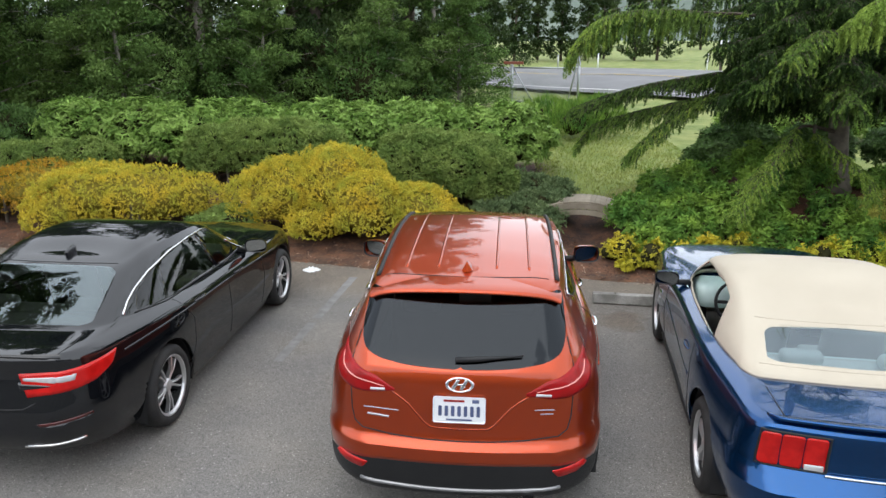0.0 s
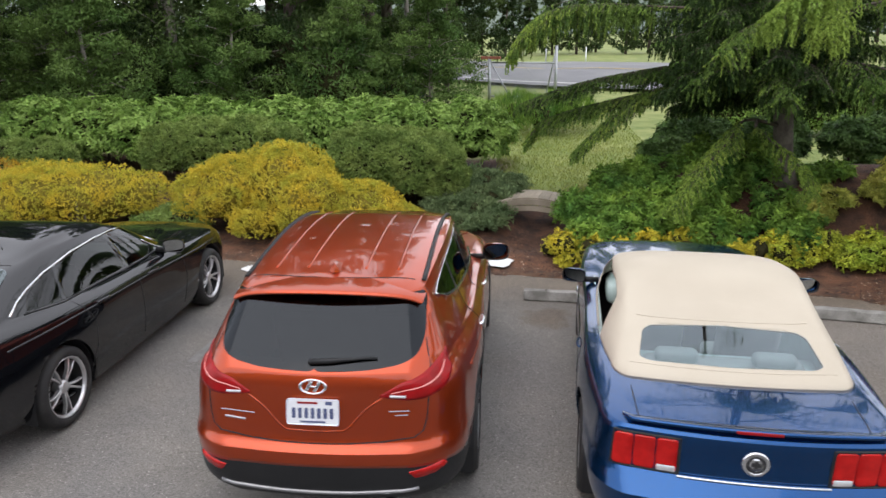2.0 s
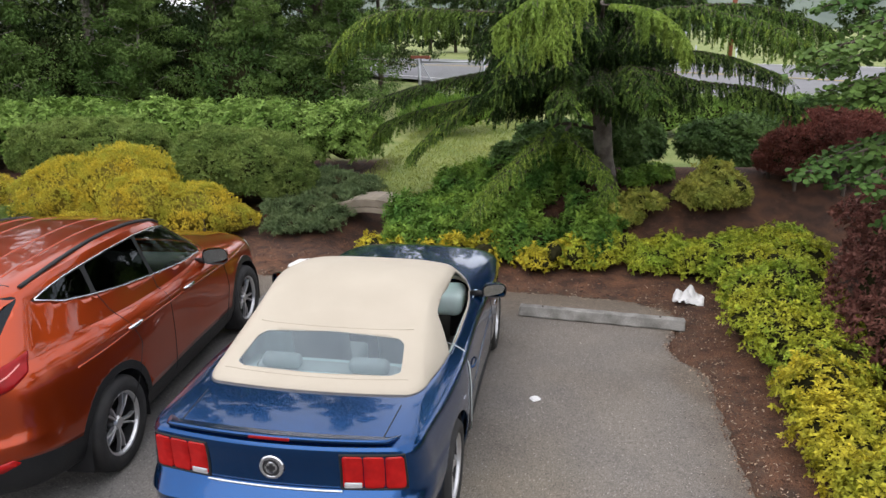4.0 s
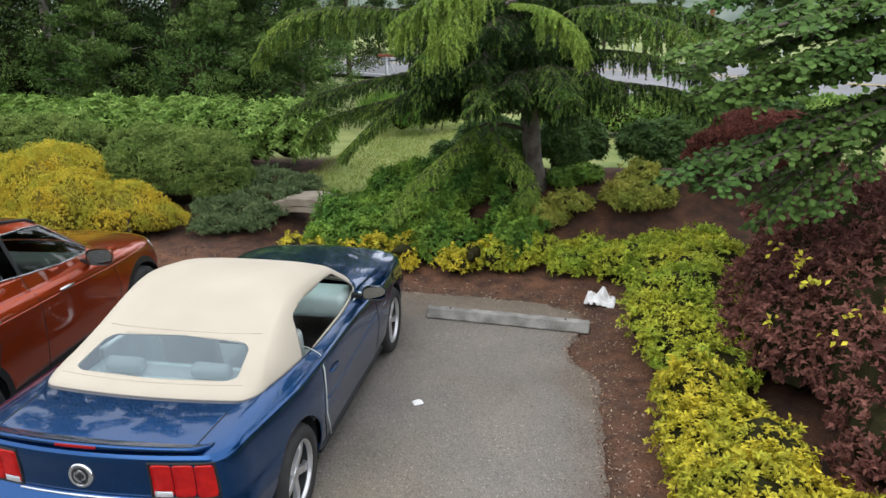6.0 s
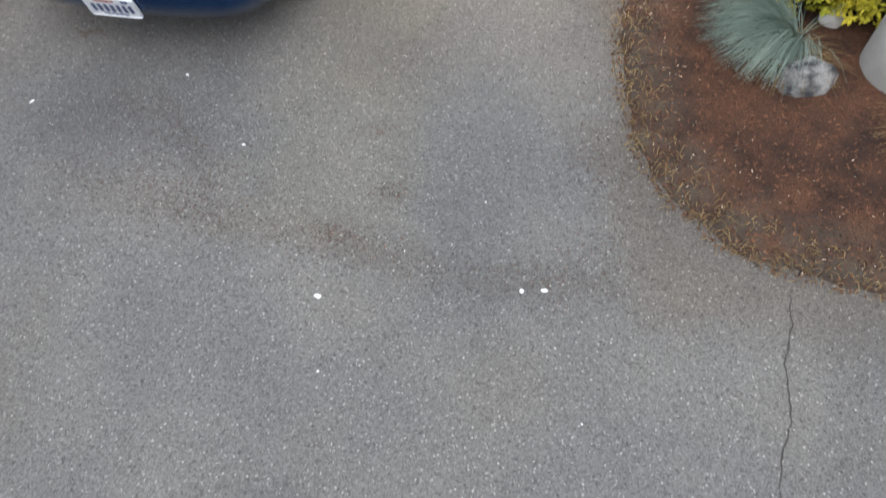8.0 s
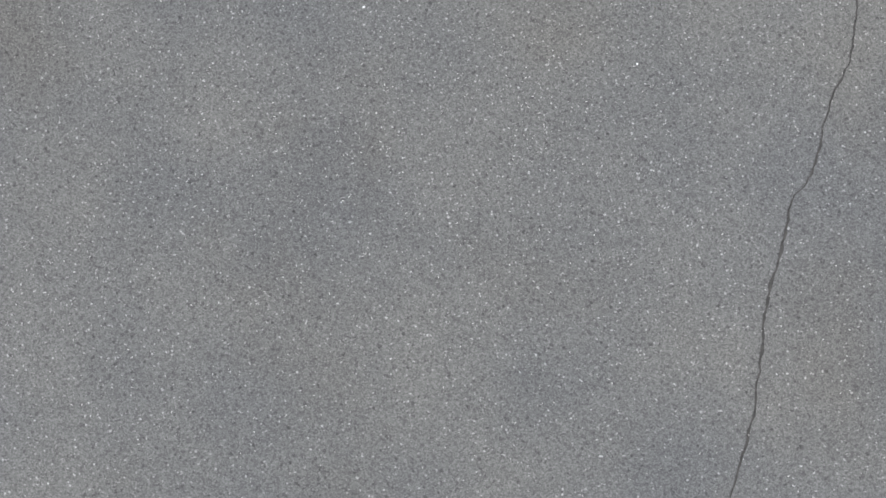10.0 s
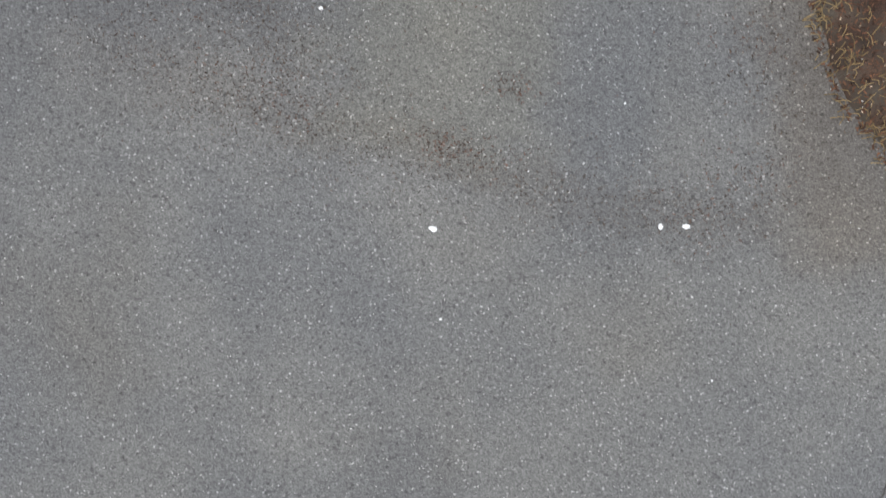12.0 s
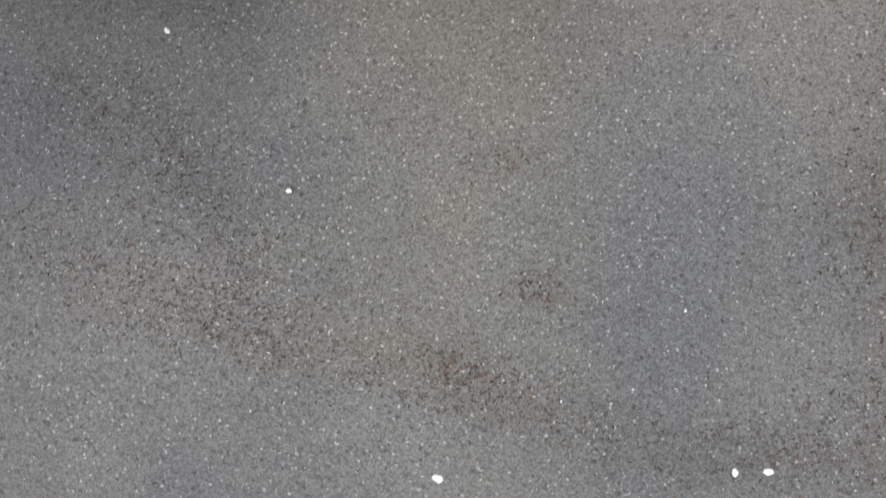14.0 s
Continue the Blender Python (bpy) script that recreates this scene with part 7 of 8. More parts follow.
        wheel(car, s * 0.805, FY, 0.335, 0.225, s, 0.245, 5, "twin")
    part("rear_window", taken(bm, 6, "both"), REAR_PANE, car, "rear window that mirrors the sky", smooth=True)
    part("windscreen", taken(bm, 7, "both"), TINT, car, smooth=True)
    for y in (RY, FY):
        well(car, y, 0.39, 0.9, WZ)
    part("boot_lip", skin.line("rear", [(u, 1.018 - 0.02 * (u / 0.7) ** 2) for u in np.linspace(-0.66, 0.66, 15)], 0.012, 0.0), BLACK, car, smooth=True)
    part("panel_gap", skin.line("rear", [(-0.5, 0.70), (-0.42, 0.66), (0, 0.655), (0.42, 0.66), (0.5, 0.70)], 0.005, 0.0), DARK, car)
    bm2 = bmesh.new()
    p, _ = skin.at("top", 0.02, 1.36)
    box(bm2, 0.036, 0.13, 0.06, Matrix.Translation(p + Vector((0, 0, 0.02))) @ Matrix.Rotation(radians(14), 4, "X"), 0.016, 3)
    part("antenna_fin", bm2, BLACK, car, "shark-fin aerial", smooth=True)
    part("panel_gap", skin.line("top", [(u, 1.215 + 0.02 * (u / 0.5) ** 2) for u in np.linspace(-0.5, 0.5, 11)], 0.004, 0.0), DARK, car)
    cabin_floor(car, 0.6, 3.4, 0.78, 0.3, DARK)
    for x in (-0.37, 0.37):
        seat(car, x, 2.2, 0.5, SEAT_GREY)
    seat(car, 0, 1.35, 0.5, SEAT_GREY, 1.2, "rear_bench", 20, 0.55)
    bm2 = bmesh.new()
    box(bm2, 1.2, 0.5, 0.03, Matrix.Translation((0, 0.75, 0.97)), 0.01)
    part("parcel_shelf", bm2, SEAT_GREY, car)
    dash(car, 3.1, 0.82, 0.7, SEAT_GREY)
    return car


saloon()

# ---- small things on the lot and in the beds ----
STAINED = mat("stained_concrete", (0.155, 0.15, 0.135), (0.3, 0.293, 0.27), rough=0.95, scale=5, bump=0.5, bscale=60, fine=0.25)

def wheel_stop(x, y, turn, length=1.83):
    ob = empty("wheel_stop", pose(x, y, 0, 0, 0, turn), "weathered grey concrete wheel stop lying on the asphalt", "wheel stop", "wheel stops")
    bm = bmesh.new()
    box(bm, length, 0.16, 0.12, Matrix.Translation((0, 0, 0.06)), 0.02, 2)
    bmesh.ops.subdivide_edges(bm, edges=[e for e in bm.edges if e.calc_length() > 1], cuts=24)
    for v in bm.verts:
        if v.co.z > 0.06:
            v.co.y *= 0.7
        v.co += noise.noise_vector(v.co * 9 + Vector((x, y, 0))) * 0.007
        v.co.z = max(v.co.z, 0.002)
    part("bar", bm, STAINED, ob)
    for s in (-0.65, 0.65):
        bm = bmesh.new()
        lathe(bm, [(0.001, 0.128), (0.012, 0.127), (0.014, 0.115)], 10, Matrix.Translation((s, 0, 0)))
        part("pin", bm, BARK, ob, "rusty steel pin")
    return ob


wheel_stop(2.5, 8.68, -3)
wheel_stop(5.1, 8.42, -8.5)

# worn bay lines
for x1, y1, x2, y2 in ((-1.62, 6.6, -1.5, 9.35), (0.98, 7.6, 1.05, 9.1), (-4.35, 6.0, -4.25, 9.4)):
    bm = bmesh.new()
    d = Vector((x2 - x1, y2 - y1, 0))
    s = d.normalized().cross(Vector((0, 0, 1))) * 0.05
    n = 40
    rows = []
    for i in range(n + 1):
        p = Vector((x1, y1, 0.004)) + d * i / n
        w = 1 + 0.25 * noise.noise(p * 7)
        rows.append((bm.verts.new(p - s * w), bm.verts.new(p + s * w)))
    for i, (a, b) in enumerate(zip(rows, rows[1:])):
        if noise.noise(Vector((i * 0.35, x1, 1))) > -0.28:
            bm.faces.new((a[0], a[1], b[1], b[0]))
    bmesh.ops.recalc_face_normals(bm, faces=bm.faces)
    tagged(part("bay_line", bm, LINE), "faded worn white bay line on asphalt", "road marking", "bay lines")


def rag(name, x, y, size, label, seed, flat=0.35):
    """A crumpled sheet lying on the ground."""
    bm = bmesh.new()
    bmesh.ops.create_grid(bm, x_segments=18, y_segments=18, size=0.5)
    for v in bm.verts:
        r = v.co.length
        q = v.co * 4 + Vector((seed, seed * 2, 0))
        edge = 1 + 0.35 * noise.noise(Vector((math.atan2(v.co.y, v.co.x) * 1.5, seed, 0)))
        v.co *= min(1.0, 0.62 * edge / max(r, 0.01)) if r > 0.4 else edge
        h = abs(noise.noise(q)) * flat + 0.12 * flat * noise.noise(q * 3)
        v.co.z = max(0.01, h * (1 - min(1, r * 1.5)) * 1.6 + 0.02)
        v.co *= size
    ob = part(name, bm, WHITE, smooth=True)
    ob.location = (x, y, max(ground_z(x, y), 0.0) + 0.004)
    ob.rotation_euler.z = seed
    ob.modifiers.new("thick", "SOLIDIFY").thickness = 0.002
    return tagged(ob, label, "litter")


rag("paper_litter", 1.2, 10.0, 0.42, "crumpled white paper on the mulch", 1.3, 0.25)
rag("cloth_litter", 6.2, 9.1, 0.36, "crumpled white cloth beside the wheel stop", 2.9, 0.8)
rag("paper_litter", -2.15, 9.5, 0.2, "torn pale paper at the edge of the asphalt", 4.1, 0.3)
rag("paper_scrap", 4.37, 6.52, 0.09, "small white scrap of paper on asphalt", 5.2, 0.3)

# bird droppings and specks
for i, (x, y, r) in enumerate([(3.19, 3.88, 0.017), (2.33, 3.58, 0.018), (3.67, 3.37, 0.016), (5.06, 3.1, 0.008), (4.28, 2.45, 0.022), (5.275, 2.575, 0.022), (5.385, 2.59, 0.024), (4.67, 2.75, 0.006), (4.36, 2.06, 0.009), (5.57, 1.93, 0.008)]):
    bm = bmesh.new()
    k, r = 14, r * 0.52
    ring = [bm.verts.new((r * (1 + 0.45 * noise.noise(Vector((math.cos(a) * 1.3, math.sin(a) * 1.3, i * 3.7)))) * math.cos(a), r * 1.2 * (1 + 0.45 * noise.noise(Vector((math.cos(a) * 1.3, math.sin(a) * 1.3, i * 5.1)))) * math.sin(a), 0.001)) for a in [2 * math.pi * j / k for j in range(k)]]
    c = bm.verts.new((0, 0, 0.006))
    for j in range(k):
        bm.faces.new((ring[j], ring[(j + 1) % k], c))
    ob = part("bird_dropping", bm, WHITE, smooth=True)
    ob.location = (x, y, 0.001)
    ob.scale = (1.0, 1.5 if i % 3 == 1 else 1.1, 1.0)
    ob.rotation_euler.z = 0.9 + i * 1.7
    tagged(ob, "dried white bird dropping on asphalt", "dropping", "bird droppings")

# the crack that runs away from the bed's corner
bm = bmesh.new()
path = [(6.57, 2.68), (6.56, 2.51), (6.5, 2.31), (6.49, 2.05), (6.42, 1.87), (6.385, 1.67), (6.365, 1.53), (6.285, 1.4), (6.26, 1.2), (6.215, 0.95), (6.21, 0.72), (6.2, 0.44), (6.13, 0.1), (6.1, -0.5), (6.0, -1.2)]
pts = []
for (x1, y1), (x2, y2) in zip(path, path[1:]):
    for i in range(10):
        t = i / 10
        q = noise.noise_vector(Vector((x1 + (x2 - x1) * t, y1 + (y2 - y1) * t, 0)) * 22) * 0.014
        pts.append(Vector((x1 + (x2 - x1) * t + q.x, y1 + (y2 - y1) * t, 0.002)))
last = None
for i, p in enumerate(pts):
    w = 0.0026 + 0.0085 * abs(noise.noise(p * 14))
    pair = (bm.verts.new(p - Vector((w, 0, 0))), bm.verts.new(p + Vector((w, 0, 0))))
    if last:
        bm.faces.new((last[0], pair[0], pair[1], last[1]))
    last = pair
bmesh.ops.recalc_face_normals(bm, faces=bm.faces)
CRACK = mat("crack_dirt", (0.045, 0.043, 0.04), (0.075, 0.07, 0.065), rough=1.0, scale=30)
tagged(part("asphalt_crack", bm, CRACK), "thin dark crack in the asphalt", "crack")

ROCK = mat("grey_rock", (0.045, 0.046, 0.05), (0.34, 0.335, 0.32), rough=0.85, scale=9, bump=0.8, bscale=45, fine=0.35)
PALE_ROCK = mat("pale_rock", (0.42, 0.41, 0.39), (0.5, 0.49, 0.47), rough=0.85, scale=14, bump=0.3, bscale=50)


def stone(name, x, y, size, m, label, seed, turn=0, facets=()):
    bm = bmesh.new()
    bmesh.ops.create_icosphere(bm, subdivisions=4, radius=1)
    for v in bm.verts:
        q = v.co.copy()
        v.co *= 1 + 0.1 * noise.noise(q * 1.3 + Vector((seed, 0, 0))) + 0.05 * noise.noise(q * 4)
        for n_, reach in facets:
            n_ = Vector(n_).normalized()
            d = v.co.dot(n_) - reach
            if d > 0:
                v.co -= n_ * d * 0.96
        v.co += noise.noise_vector(q * 5) * 0.02
        v.co = Vector((v.co.x * size[0], v.co.y * size[1], v.co.z * size[2]))
    ob = part(name, bm, m, smooth=True, crease=22)
    ob.location = (x, y, ground_z(x, y) + size[2] * 0.45)
    ob.rotation_euler.z = turn
    return tagged(ob, label, "rock", "rocks in the bed")


stone("rock", 6.82, 4.06, (0.2, 0.13, 0.13), ROCK, "grey angular rock with dark veins in the mulch", 2.0, 0.2, (((0.05, 0.1, 1), 0.62), ((-1, -0.15, 0.15), 0.72), ((0.1, -1, 0.35), 0.6), ((0.75, -0.6, 0.3), 0.66), ((0.7, 0.5, 0.5), 0.7), ((-0.5, 0.8, 0.4), 0.7)))
stone("white_stone", 7.06, 4.6, (0.075, 0.07, 0.065), PALE_ROCK, "small round white stone in the mulch", 5.0)

# concrete footing of a lamp post at the corner of the bed
bm = bmesh.new()
lathe(bm, [(0.001, -0.1), (0.25, -0.1), (0.255, 0.0), (0.245, 0.9), (0.23, 0.94), (0.001, 0.95)], 40)
ob = part("concrete_footing", bm, CONCRETE, smooth=True)
ob.location = (7.42, 4.22, ground_z(7.42, 4.22))
tagged(ob, "round grey concrete post footing in the bed", "footing")


def tuft(name, x, y, r, count, length, m, label, lean=(0, 0), up=0.5, width=0.007):
    """A grass tuft of arching blades."""
    z0 = ground_z(x, y)
    ob = empty(name, Matrix.Translation((x, y, z0)), label, "grass", "grass tufts")
    V, F = [], []
    for i in range(count):
        a = RNG.random() * 2 * math.pi
        p = np.array([math.cos(a), math.sin(a), 0]) * r * RNG.random() ** 0.5
        d = np.array([math.cos(a) + lean[0] + RNG.normal() * 0.25, math.sin(a) + lean[1] + RNG.normal() * 0.25, 0])
        d /= max(np.linalg.norm(d), 1e-6)
        s = np.array([-d[1], d[0], 0]) * width / 2
        ln = length * RNG.uniform(0.6, 1.15)
        rise = up * RNG.uniform(0.5, 1.5)
        b = len(V)
        for k in range(5):
            t = k / 4
            c = p + d * ln * t * 0.9 + np.array([0, 0, ln * (rise * t * 1.6 - (rise * 1.25 + 0.08) * t * t) + 0.01])
            w = 1 - 0.85 * t
            V += [c - s * w, c + s * w]
        F += [(b + 2 * k, b + 2 * k + 1, b + 2 * k + 3, b + 2 * k + 2) for k in range(4)]
    tagged(part_np("leaf_tuft", V, F, m, ob), kind="stuff")
    return ob


tuft("blue_fescue", 6.78, 4.42, 0.09, 1300, 0.5, BLUE_GRASS, "tuft of blue-green fescue leaning over the mulch", (-1.35, -0.2), 0.62, 0.006)
tuft("dry_grass_tuft", 7.5, 3.65, 0.06, 260, 0.38, DRY_GRASS, "dry straw-coloured grass tuft in the mulch", (-0.3, 0), 0.6)
tuft("dry_grass_tuft", 6.75, 4.28, 0.08, 140, 0.36, DRY_GRASS, "dry brown blades under the blue fescue", (0.1, -0.5), 0.35)


def scatter(name, count, region, size, m, label, kind="stuff", thick=0.35, category="litter"):
    """Small flat chips strewn where region says."""
    P = region(count)
    n = len(P)
    z = np.maximum(ground_z_np(P[:, 0], P[:, 1]), 0.0) + 0.004
    a = RNG.random(n) * 6.283
    u = np.stack([np.cos(a), np.sin(a), RNG.normal(size=n) * 0.25], 1)
    w = np.stack([-np.sin(a), np.cos(a), RNG.normal(size=n) * 0.25], 1)
    s = size * RNG.uniform(0.4, 1.5, n)[:, None]
    c = np.stack([P[:, 0], P[:, 1], z], 1)
    up = np.array([0, 0, 1.0]) * s * thick
    V = np.stack([c - u * s - w * s * 0.35, c + u * s - w * s * 0.3, c + u * s * 0.8 + w * s * 0.35, c - u * s * 0.9 + w * s * 0.3, c + up], 1).reshape(-1, 3)
    i = np.arange(n)[:, None] * 5
    F = np.stack([i + [0, 1, 4], i + [1, 2, 4], i + [2, 3, 4], i + [3, 0, 4]], 1).reshape(-1, 3)
    return tagged(part_np(name, V, F, m), label, category, kind=kind)


CHIP = mat("pale_wood_chip", (0.42, 0.33, 0.24), (0.3, 0.21, 0.14), rough=0.9, scale=20, island=0.5)
BARKCHIP = mat("bark_chip", (0.058, 0.026, 0.014), (0.125, 0.056, 0.028), rough=0.95, scale=20, island=0.75)


def edge_zone(xa, xb, ya, yb, d1, d2, fall=0.3):
    def pick(count):
        found = np.zeros((0, 2))
        while len(found) < count:
            q = np.stack([RNG.uniform(xa, xb, 6000), RNG.uniform(ya, yb, 6000)], 1)
            d = lot_distance(q[:, 0], q[:, 1])
            ok = (d > d1) & (d < d2) & (RNG.random(6000) < np.exp(-np.abs(d) / fall) + 0.12)
            found = np.concatenate([found, q[ok]])
        return found[:count]
    return pick


scatter("wood_chips", 1500, edge_zone(5.6, 7.4, 4.6, 9.6, -0.08, 1.2, 0.5), 0.0095, CHIP, "pale wood chips strewn along the edge of the mulch")
scatter("wood_chips", 900, edge_zone(-8, 6, 8.8, 11, -0.1, 1.0, 0.4), 0.012, CHIP, "pale wood chips strewn along the back of the bays")
scatter("wood_chips", 260, edge_zone(5.7, 8.4, 2.6, 4.6, -0.03, 1.2, 0.5), 0.007, CHIP, "few pale wood chips on the mulch at the bed's corner")
scatter("bark_chips", 26000, edge_zone(5.6, 8.4, 2.5, 9.5, -0.05, 3.0, 1.2), 0.0085, BARKCHIP, "loose brown bark chips of the mulch bed")
scatter("bark_chips", 9000, edge_zone(-9, 8, 8.9, 12.5, -0.05, 3.5, 1.5), 0.018, BARKCHIP, "loose brown bark chips behind the bays")


def strewn_grass(count, pick, length, m, label, width=0.004):
    V, F = [], []
    for p in pick(count):
        z = max(ground_z(*p), 0) + 0.006
        a = RNG.random() * 6.283
        d = np.array([math.cos(a), math.sin(a), 0]) * length * RNG.uniform(0.4, 1.2)
        bend = np.array([-d[1], d[0], 0]) * RNG.normal() * 0.25
        s = np.array([-math.sin(a), math.cos(a), 0]) * width / 2
        c0 = np.array([p[0], p[1], z])
        b = len(V)
        for t in (0, 0.5, 1):
            c = c0 + d * t + bend * t * t + np.array([0, 0, 0.02 * math.sin(math.pi * t)])
            V += [c - s, c + s]
        F += [(b, b + 1, b + 3, b + 2), (b + 2, b + 3, b + 5, b + 4)]
    return tagged(part_np("dry_grass", V, F, m), label, "grass", kind="stuff")


strewn_grass(800, edge_zone(5.6, 8.5, 2.5, 4.8, -0.05, 0.25, 0.1), 0.06, DRY_GRASS, "dry straw strewn along the bed's edge")


# dirt swept into a line by water, and loose grit
GRIT_DARK = mat("dark_dirt", (0.065, 0.048, 0.037), (0.095, 0.07, 0.053), rough=1.0, scale=20, island=0.6)
GRIT_PALE = mat("pale_grit", (0.45, 0.44, 0.41), (0.3, 0.29, 0.27), rough=0.95, scale=20, island=0.5)


def dirt_line(path, spread):
    path = [np.array(p) for p in path]

    def pick(count):
        k = RNG.integers(0, len(path) - 1, count)
        t = RNG.random(count)[:, None]
        a, b = np.array(path)[k], np.array(path)[k + 1]
        return a + (b - a) * t + RNG.normal(size=(count, 2)) * spread * (0.4 + RNG.random((count, 1)))
    return pick


scatter("dirt_specks", 2400, dirt_line([(2.6, 3.2), (3.1, 2.95), (3.6, 2.82), (4.2, 2.74), (4.75, 2.7), (5.3, 2.62), (5.75, 2.75)], 0.12), 0.0042, GRIT_DARK, "dark dirt specks washed into a line on the asphalt", thick=0.3)
scatter("dirt_specks", 900, dirt_line([(3.0, 3.6), (3.4, 3.2), (3.7, 2.9), (3.9, 3.3)], 0.3), 0.004, GRIT_DARK, "dark dirt specks behind the convertible", thick=0.3)
scatter("dirt_specks", 1500, dirt_line([(5.75, 3.0), (5.6, 3.6), (5.62, 4.5), (5.72, 5.4), (5.78, 6.6), (5.6, 7.6), (5.2, 8.9), (4.0, 9.1)], 0.13), 0.0055, GRIT_DARK, "dark dirt along the edge of the asphalt", thick=0.3)
scatter("dirt_specks", 1300, dirt_line([(2.75, 3.65), (3.13, 3.59), (3.42, 3.32), (3.59, 3.01)], 0.11), 0.0042, GRIT_DARK, "dark dirt specks strewn behind the open bay", thick=0.3)
scatter("grit", 7500, dirt_line([(2.2, 0.6), (4.5, 1.2), (6.0, 1.6), (4.5, 2.6), (2.6, 3.6), (4.8, 4.4), (5.0, 6.5)], 0.9), 0.0036, GRIT_PALE, "small pale grit strewn over the asphalt", thick=0.4)


# clumps of reddish-brown dirt caught in the washed line
BROWN_DIRT = mat("reddish_dirt", (0.12, 0.065, 0.048), (0.08, 0.055, 0.042), rough=1.0, scale=25, island=0.6)


def clumps(spots):
    def pick(count):
        k = RNG.integers(0, len(spots), count)
        c = np.array(spots)[k]
        return c[:, :2] + RNG.normal(size=(count, 2)) * c[:, 2:] * (1.0, 0.6)
    return pick


scatter("dirt_clumps", 1000, clumps([(3.59, 2.94, 0.12), (3.35, 3.05, 0.15), (4.48, 2.79, 0.09), (4.56, 3.13, 0.07), (4.2, 2.86, 0.09), (4.3, 2.82, 0.06), (5.46, 2.64, 0.13), (5.6, 2.85, 0.16), (3.0, 3.2, 0.2), (5.56, 3.45, 0.12), (4.4, 3.55, 0.08)]), 0.0052, BROWN_DIRT, "clumps of reddish-brown dirt on the asphalt", thick=0.3)

# ---- the little bridge, the gate and the roadside ----
def bridge(x, y, turn):
    """A small arched garden bridge: two bowed beams and a deck of boards."""
    z0 = 0.19
    ob = empty("garden_bridge", Matrix.Translation((x, y, z0)) @ Matrix.Rotation(radians(turn), 4, "Z"), "small arched weathered wooden garden bridge over a dry bed", "bridge")
    n, half, width, rise = 16, 0.68, 0.6, 0.14

    def arc(t):
        return Vector((half * (2 * t - 1), 0, rise * (1 - (2 * t - 1) ** 2) + 0.12))

    for s in (-1, 1):
        for dz, th, dy in ((0.0, 0.09, 0.0), (-0.10, 0.08, 0.02)):
            bm = bmesh.new()
            rows = []
            for i in range(n + 1):
                c = arc(i / n) + Vector((0, s * (width / 2 + dy * -s), dz))
                rows.append([bm.verts.new(c + Vector((0, a, b))) for a, b in ((-0.03, -th / 2), (0.03, -th / 2), (0.03, th / 2), (-0.03, th / 2))])
            for r1, r2 in zip(rows, rows[1:]):
                for k in range(4):
                    bm.faces.new((r1[k], r1[(k + 1) % 4], r2[(k + 1) % 4], r2[k]))
            bm.faces.new(rows[0][::-1])
            bm.faces.new(rows[-1])
            part("beam", bm, OLD_WOOD, ob, "bowed wooden beam")
    bm = bmesh.new()
    box(bm, 2 * half / n * 0.975, width + 0.04, 0.028, Matrix(), 0.004, 1)
    first = part("plank", bm, OLD_WOOD, ob)
    for i in range(n):
        o = first if i == 0 else new("plank", first.data)
        o.parent = ob
        t = (i + 0.5) / n
        d = arc(t + 0.01) - arc(t - 0.01)
        o.matrix_basis = Matrix.Translation(arc(t) + Vector((0, 0, 0.06))) @ Matrix.Rotation(-math.atan2(d.z, d.x), 4, "Y")
    return ob


bridge(1.72, 12.35, -8)

GALV = mat("galvanised_pipe", (0.42, 0.44, 0.46), (0.35, 0.37, 0.39), rough=0.45, metal=0.6, scale=8)
RUST = mat("red_brown_paint", (0.28, 0.08, 0.05), (0.22, 0.07, 0.045), rough=0.7, scale=8)


def pipe_gate():
    x, y = 0.0, 28.5
    z = ground_z(x, y)
    ob = empty("pipe_gate", pose(x, y, z, 0, 0, -10), "grey galvanised pipe gate with wire mesh, standing in grass", "gate")
    w, h = 2.5, 1.45
    for name, a, b, r in (("post", (0, 0, 0), (0, 0, 1.6), 0.06), ("post", (w, 0, 0), (w, 0, 2.05), 0.05), ("rail", (0, 0, h), (w, 0, h), 0.03), ("rail", (0, 0, 0.2), (w, 0, 0.2), 0.03), ("brace", (0.05, 0, h), (0.8, 0, 0.2), 0.03), ("brace", (w, 0, 2.0), (w - 0.45, 0.5, 0.1), 0.03)):
        bm = bmesh.new()
        tube(bm, [a, b], r, 10)
        part(name, bm, GALV, ob, smooth=True)
    bm = bmesh.new()
    for i in range(25):
        for s in (1, -1):
            x0 = i * 0.1
            x1 = x0 + s * 1.2
            k0, k1 = max(0, min(w, x0)), max(0, min(w, x1))
            if k0 != k1:
                tube(bm, [(k0, 0, 0.22), (k1, 0, 0.22 + 1.2 * abs(k1 - k0) / 1.2)], 0.004, 3)
    tagged(part("wire_mesh", bm, GALV, ob), kind="stuff")
    bm = bmesh.new()
    box(bm, 0.75, 0.12, 0.1, Matrix.Translation((0.05, 0, 1.62)), 0.015)
    part("cap_board", bm, RUST, ob, "red-brown board on the post")
    return ob


pipe_gate()


def post(name, x, y, h, r, m, label, category="post", group=""):
    z = ground_z(x, y)
    bm = bmesh.new()
    tube(bm, [(0, 0, -0.2), (0, 0, h)], [r, r * 0.85], 10)
    ob = part(name, bm, m, smooth=True)
    ob.location = (x, y, z)
    return tagged(ob, label, category, group)


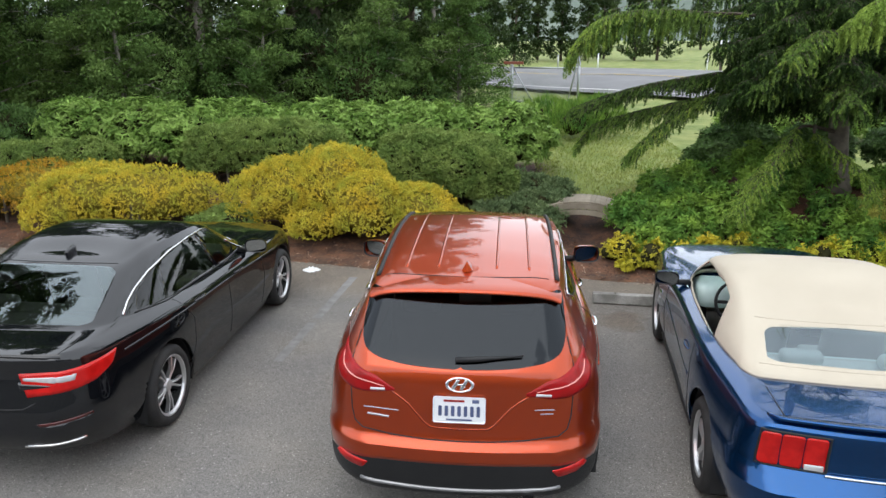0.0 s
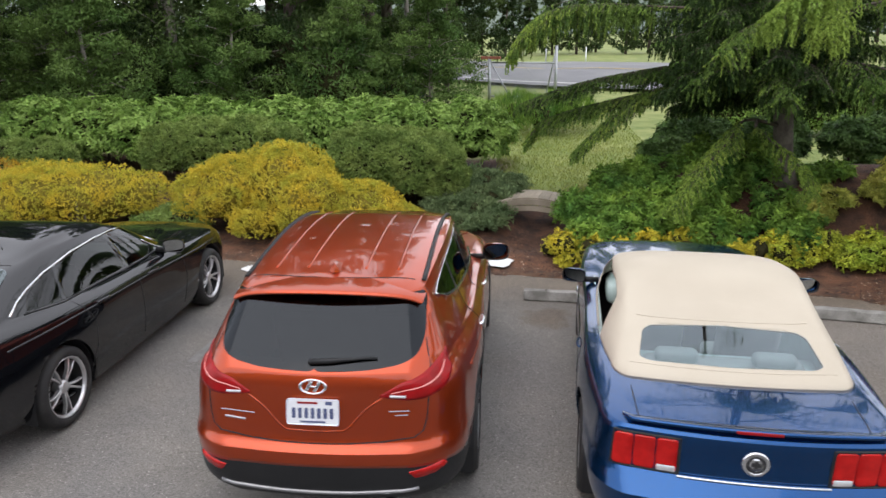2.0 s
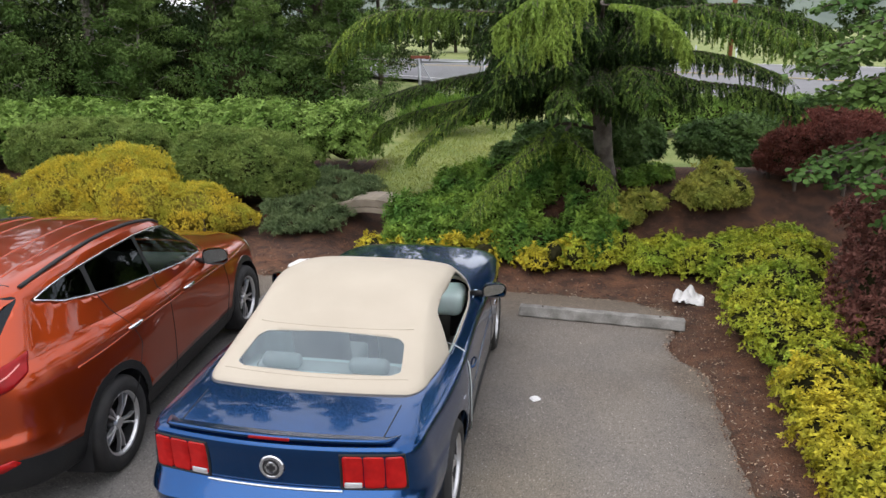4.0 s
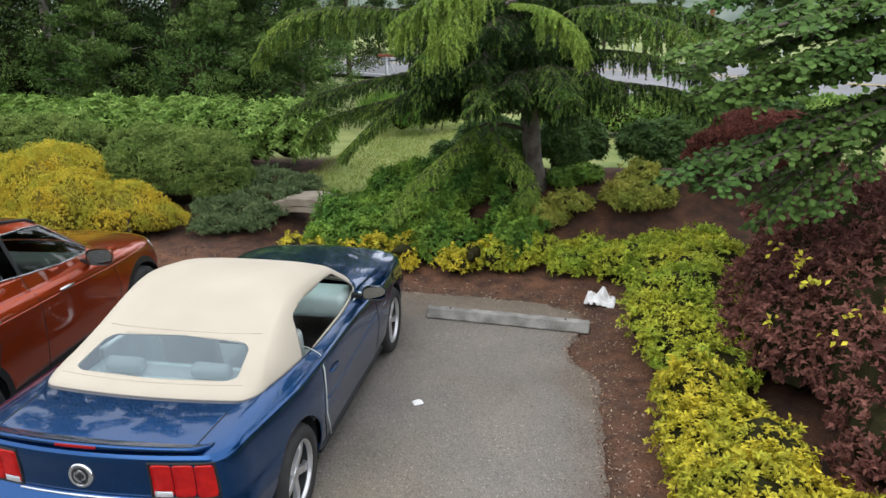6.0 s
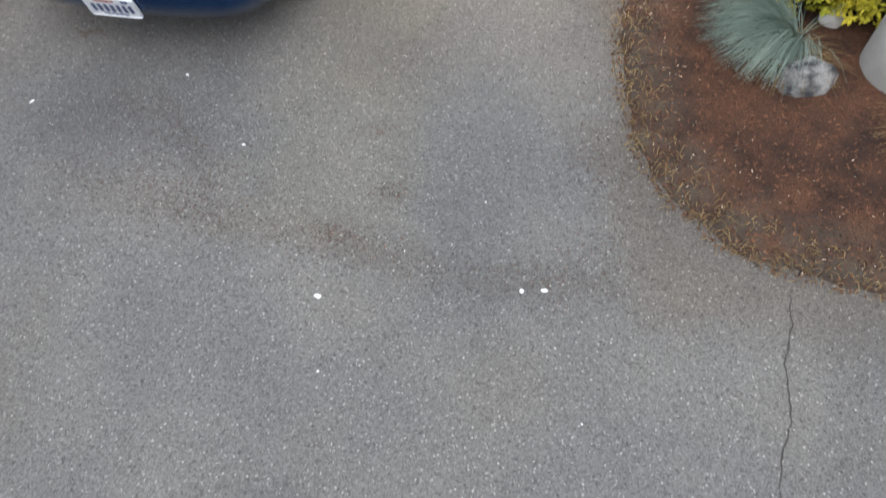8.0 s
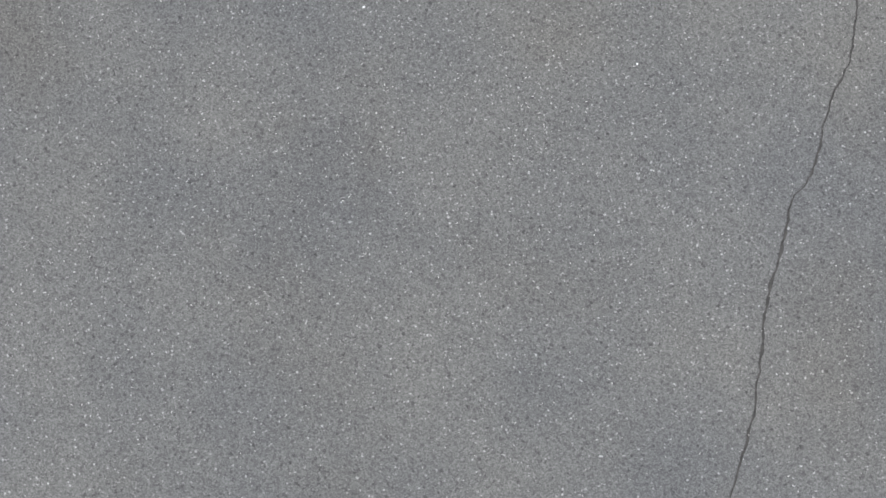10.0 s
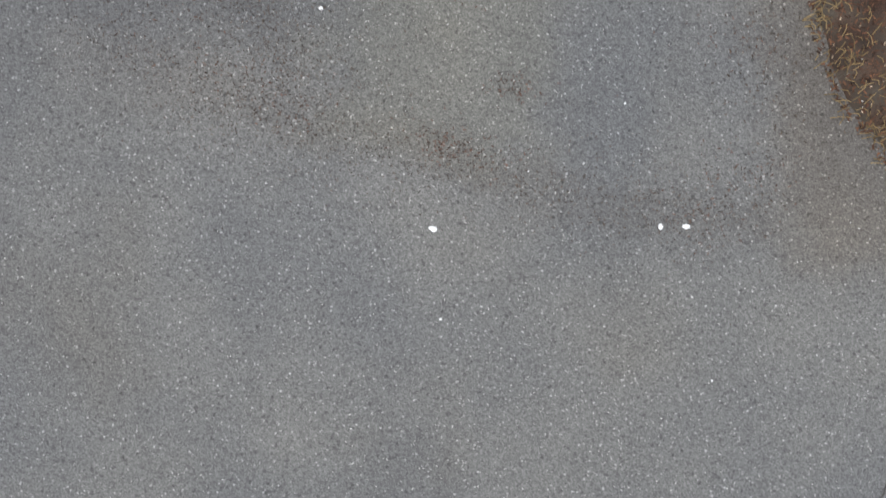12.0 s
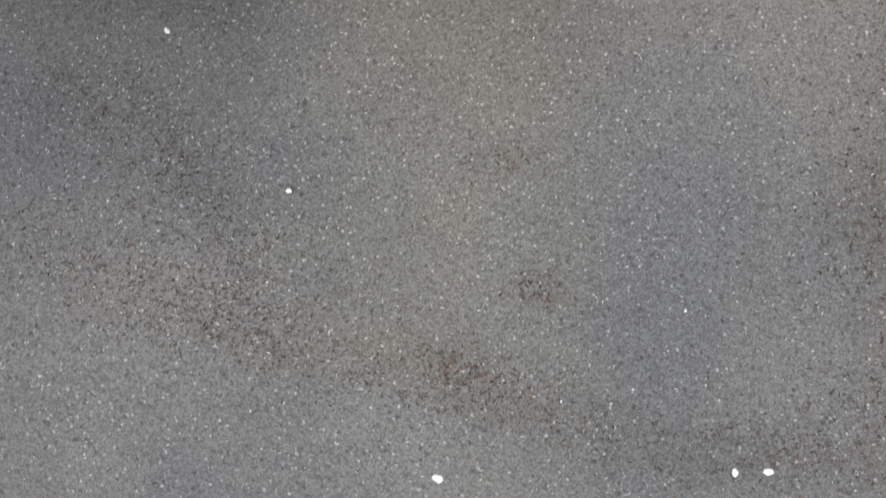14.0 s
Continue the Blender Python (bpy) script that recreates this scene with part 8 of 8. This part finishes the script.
def roadside(x, y):
    """Posts in the verge: a pair with mail boxes and markers."""
    z = ground_z(x, y)
    ob = empty("mailbox_stand", Matrix.Translation((x, y, z)), "white mail boxes on dark wooden posts beside the road", "mailbox")
    for dx in (-0.5, 0.35):
        bm = bmesh.new()
        box(bm, 0.16, 0.16, 1.5, Matrix.Translation((dx, 0, 0.75)), 0.01)
        part("post", bm, BARK, ob)
    bm = bmesh.new()
    box(bm, 1.5, 0.12, 0.12, Matrix.Translation((0, 0, 1.35)), 0.01)
    part("crossbar", bm, OLD_WOOD, ob)
    for i in range(3):
        bm = bmesh.new()
        box(bm, 0.36, 0.5, 0.42, Matrix.Translation((-0.5 + 0.5 * i, 0, 1.64)), 0.06, 3)
        part("mail_box", bm, PLATE, ob)


roadside(13.0, 49.0)
for i, (x, y) in enumerate([(5.2, 52.5), (2.5, 53), (12.0, 50.5), (14.5, 50), (17, 50), (21, 49.5)]):
    post("marker_post", x, y, 1.0, 0.05, GALV if i % 2 else PLATE, "thin pale marker post in the verge", "post", "marker posts")
post("utility_pole", 17.6, 54.0, 11, 0.17, RUST, "tall brown timber utility pole beside the road", "pole")
post("utility_pole", 40.0, 50.0, 11, 0.17, RUST, "tall brown timber utility pole beside the road", "pole")

# white edge lines and yellow centre line of the road
PAINT_W = mat("road_white", (0.6, 0.6, 0.58), (0.5, 0.5, 0.48), rough=0.7, scale=3)
strip("road_line", (-78.7, 81.8), (71.3, -8.2), 0.16, 0.175, PAINT_W, "white edge line of the road", "road marking")
strip("road_line", (-71.3, 94.2), (78.7, 4.2), 0.16, 0.175, PAINT_W, "white edge line of the road", "road marking")
strip("road_line", (-75, 88), (75, -2), 0.25, 0.175, mat("road_yellow", (0.5, 0.36, 0.05), (0.42, 0.3, 0.05), rough=0.7, scale=3), "yellow centre line of the road", "road marking")


# rough grass on the lawn behind the bridge, nearest part
def lawn_grass(count):
    V, F = [], []
    q = np.stack([RNG.uniform(0.9, 4.4, count), 13.0 + RNG.uniform(0, 1, count) ** 1.5 * 13], 1)
    z = ground_z_np(q[:, 0], q[:, 1])
    a = RNG.random(count) * 6.283
    P = np.stack([q[:, 0], q[:, 1], z - 0.01], 1)
    D = np.stack([np.cos(a) * 0.5, np.sin(a) * 0.5, np.ones(count)], 1)
    N = np.stack([-np.sin(a), np.cos(a), np.zeros(count)], 1)
    ob = leaves("lawn_grass", P, D, N, RNG.uniform(0.03, 0.1, count), 0.012, GRASS)
    return tagged(ob, "rough green and straw-coloured grass", "grass", kind="stuff")


lawn_grass(22000)
shrub("tall_grass", [lump(1.9, 20.5, 0.7, 1.0), lump(2.6, 21.5, 0.8, 1.1), lump(1.2, 22, 0.8, 1.0)], COVER, 0.22, 0.02, 5000, "tall light green grass clump", "grass", up=2.0, stems=False, coresize=0.5)
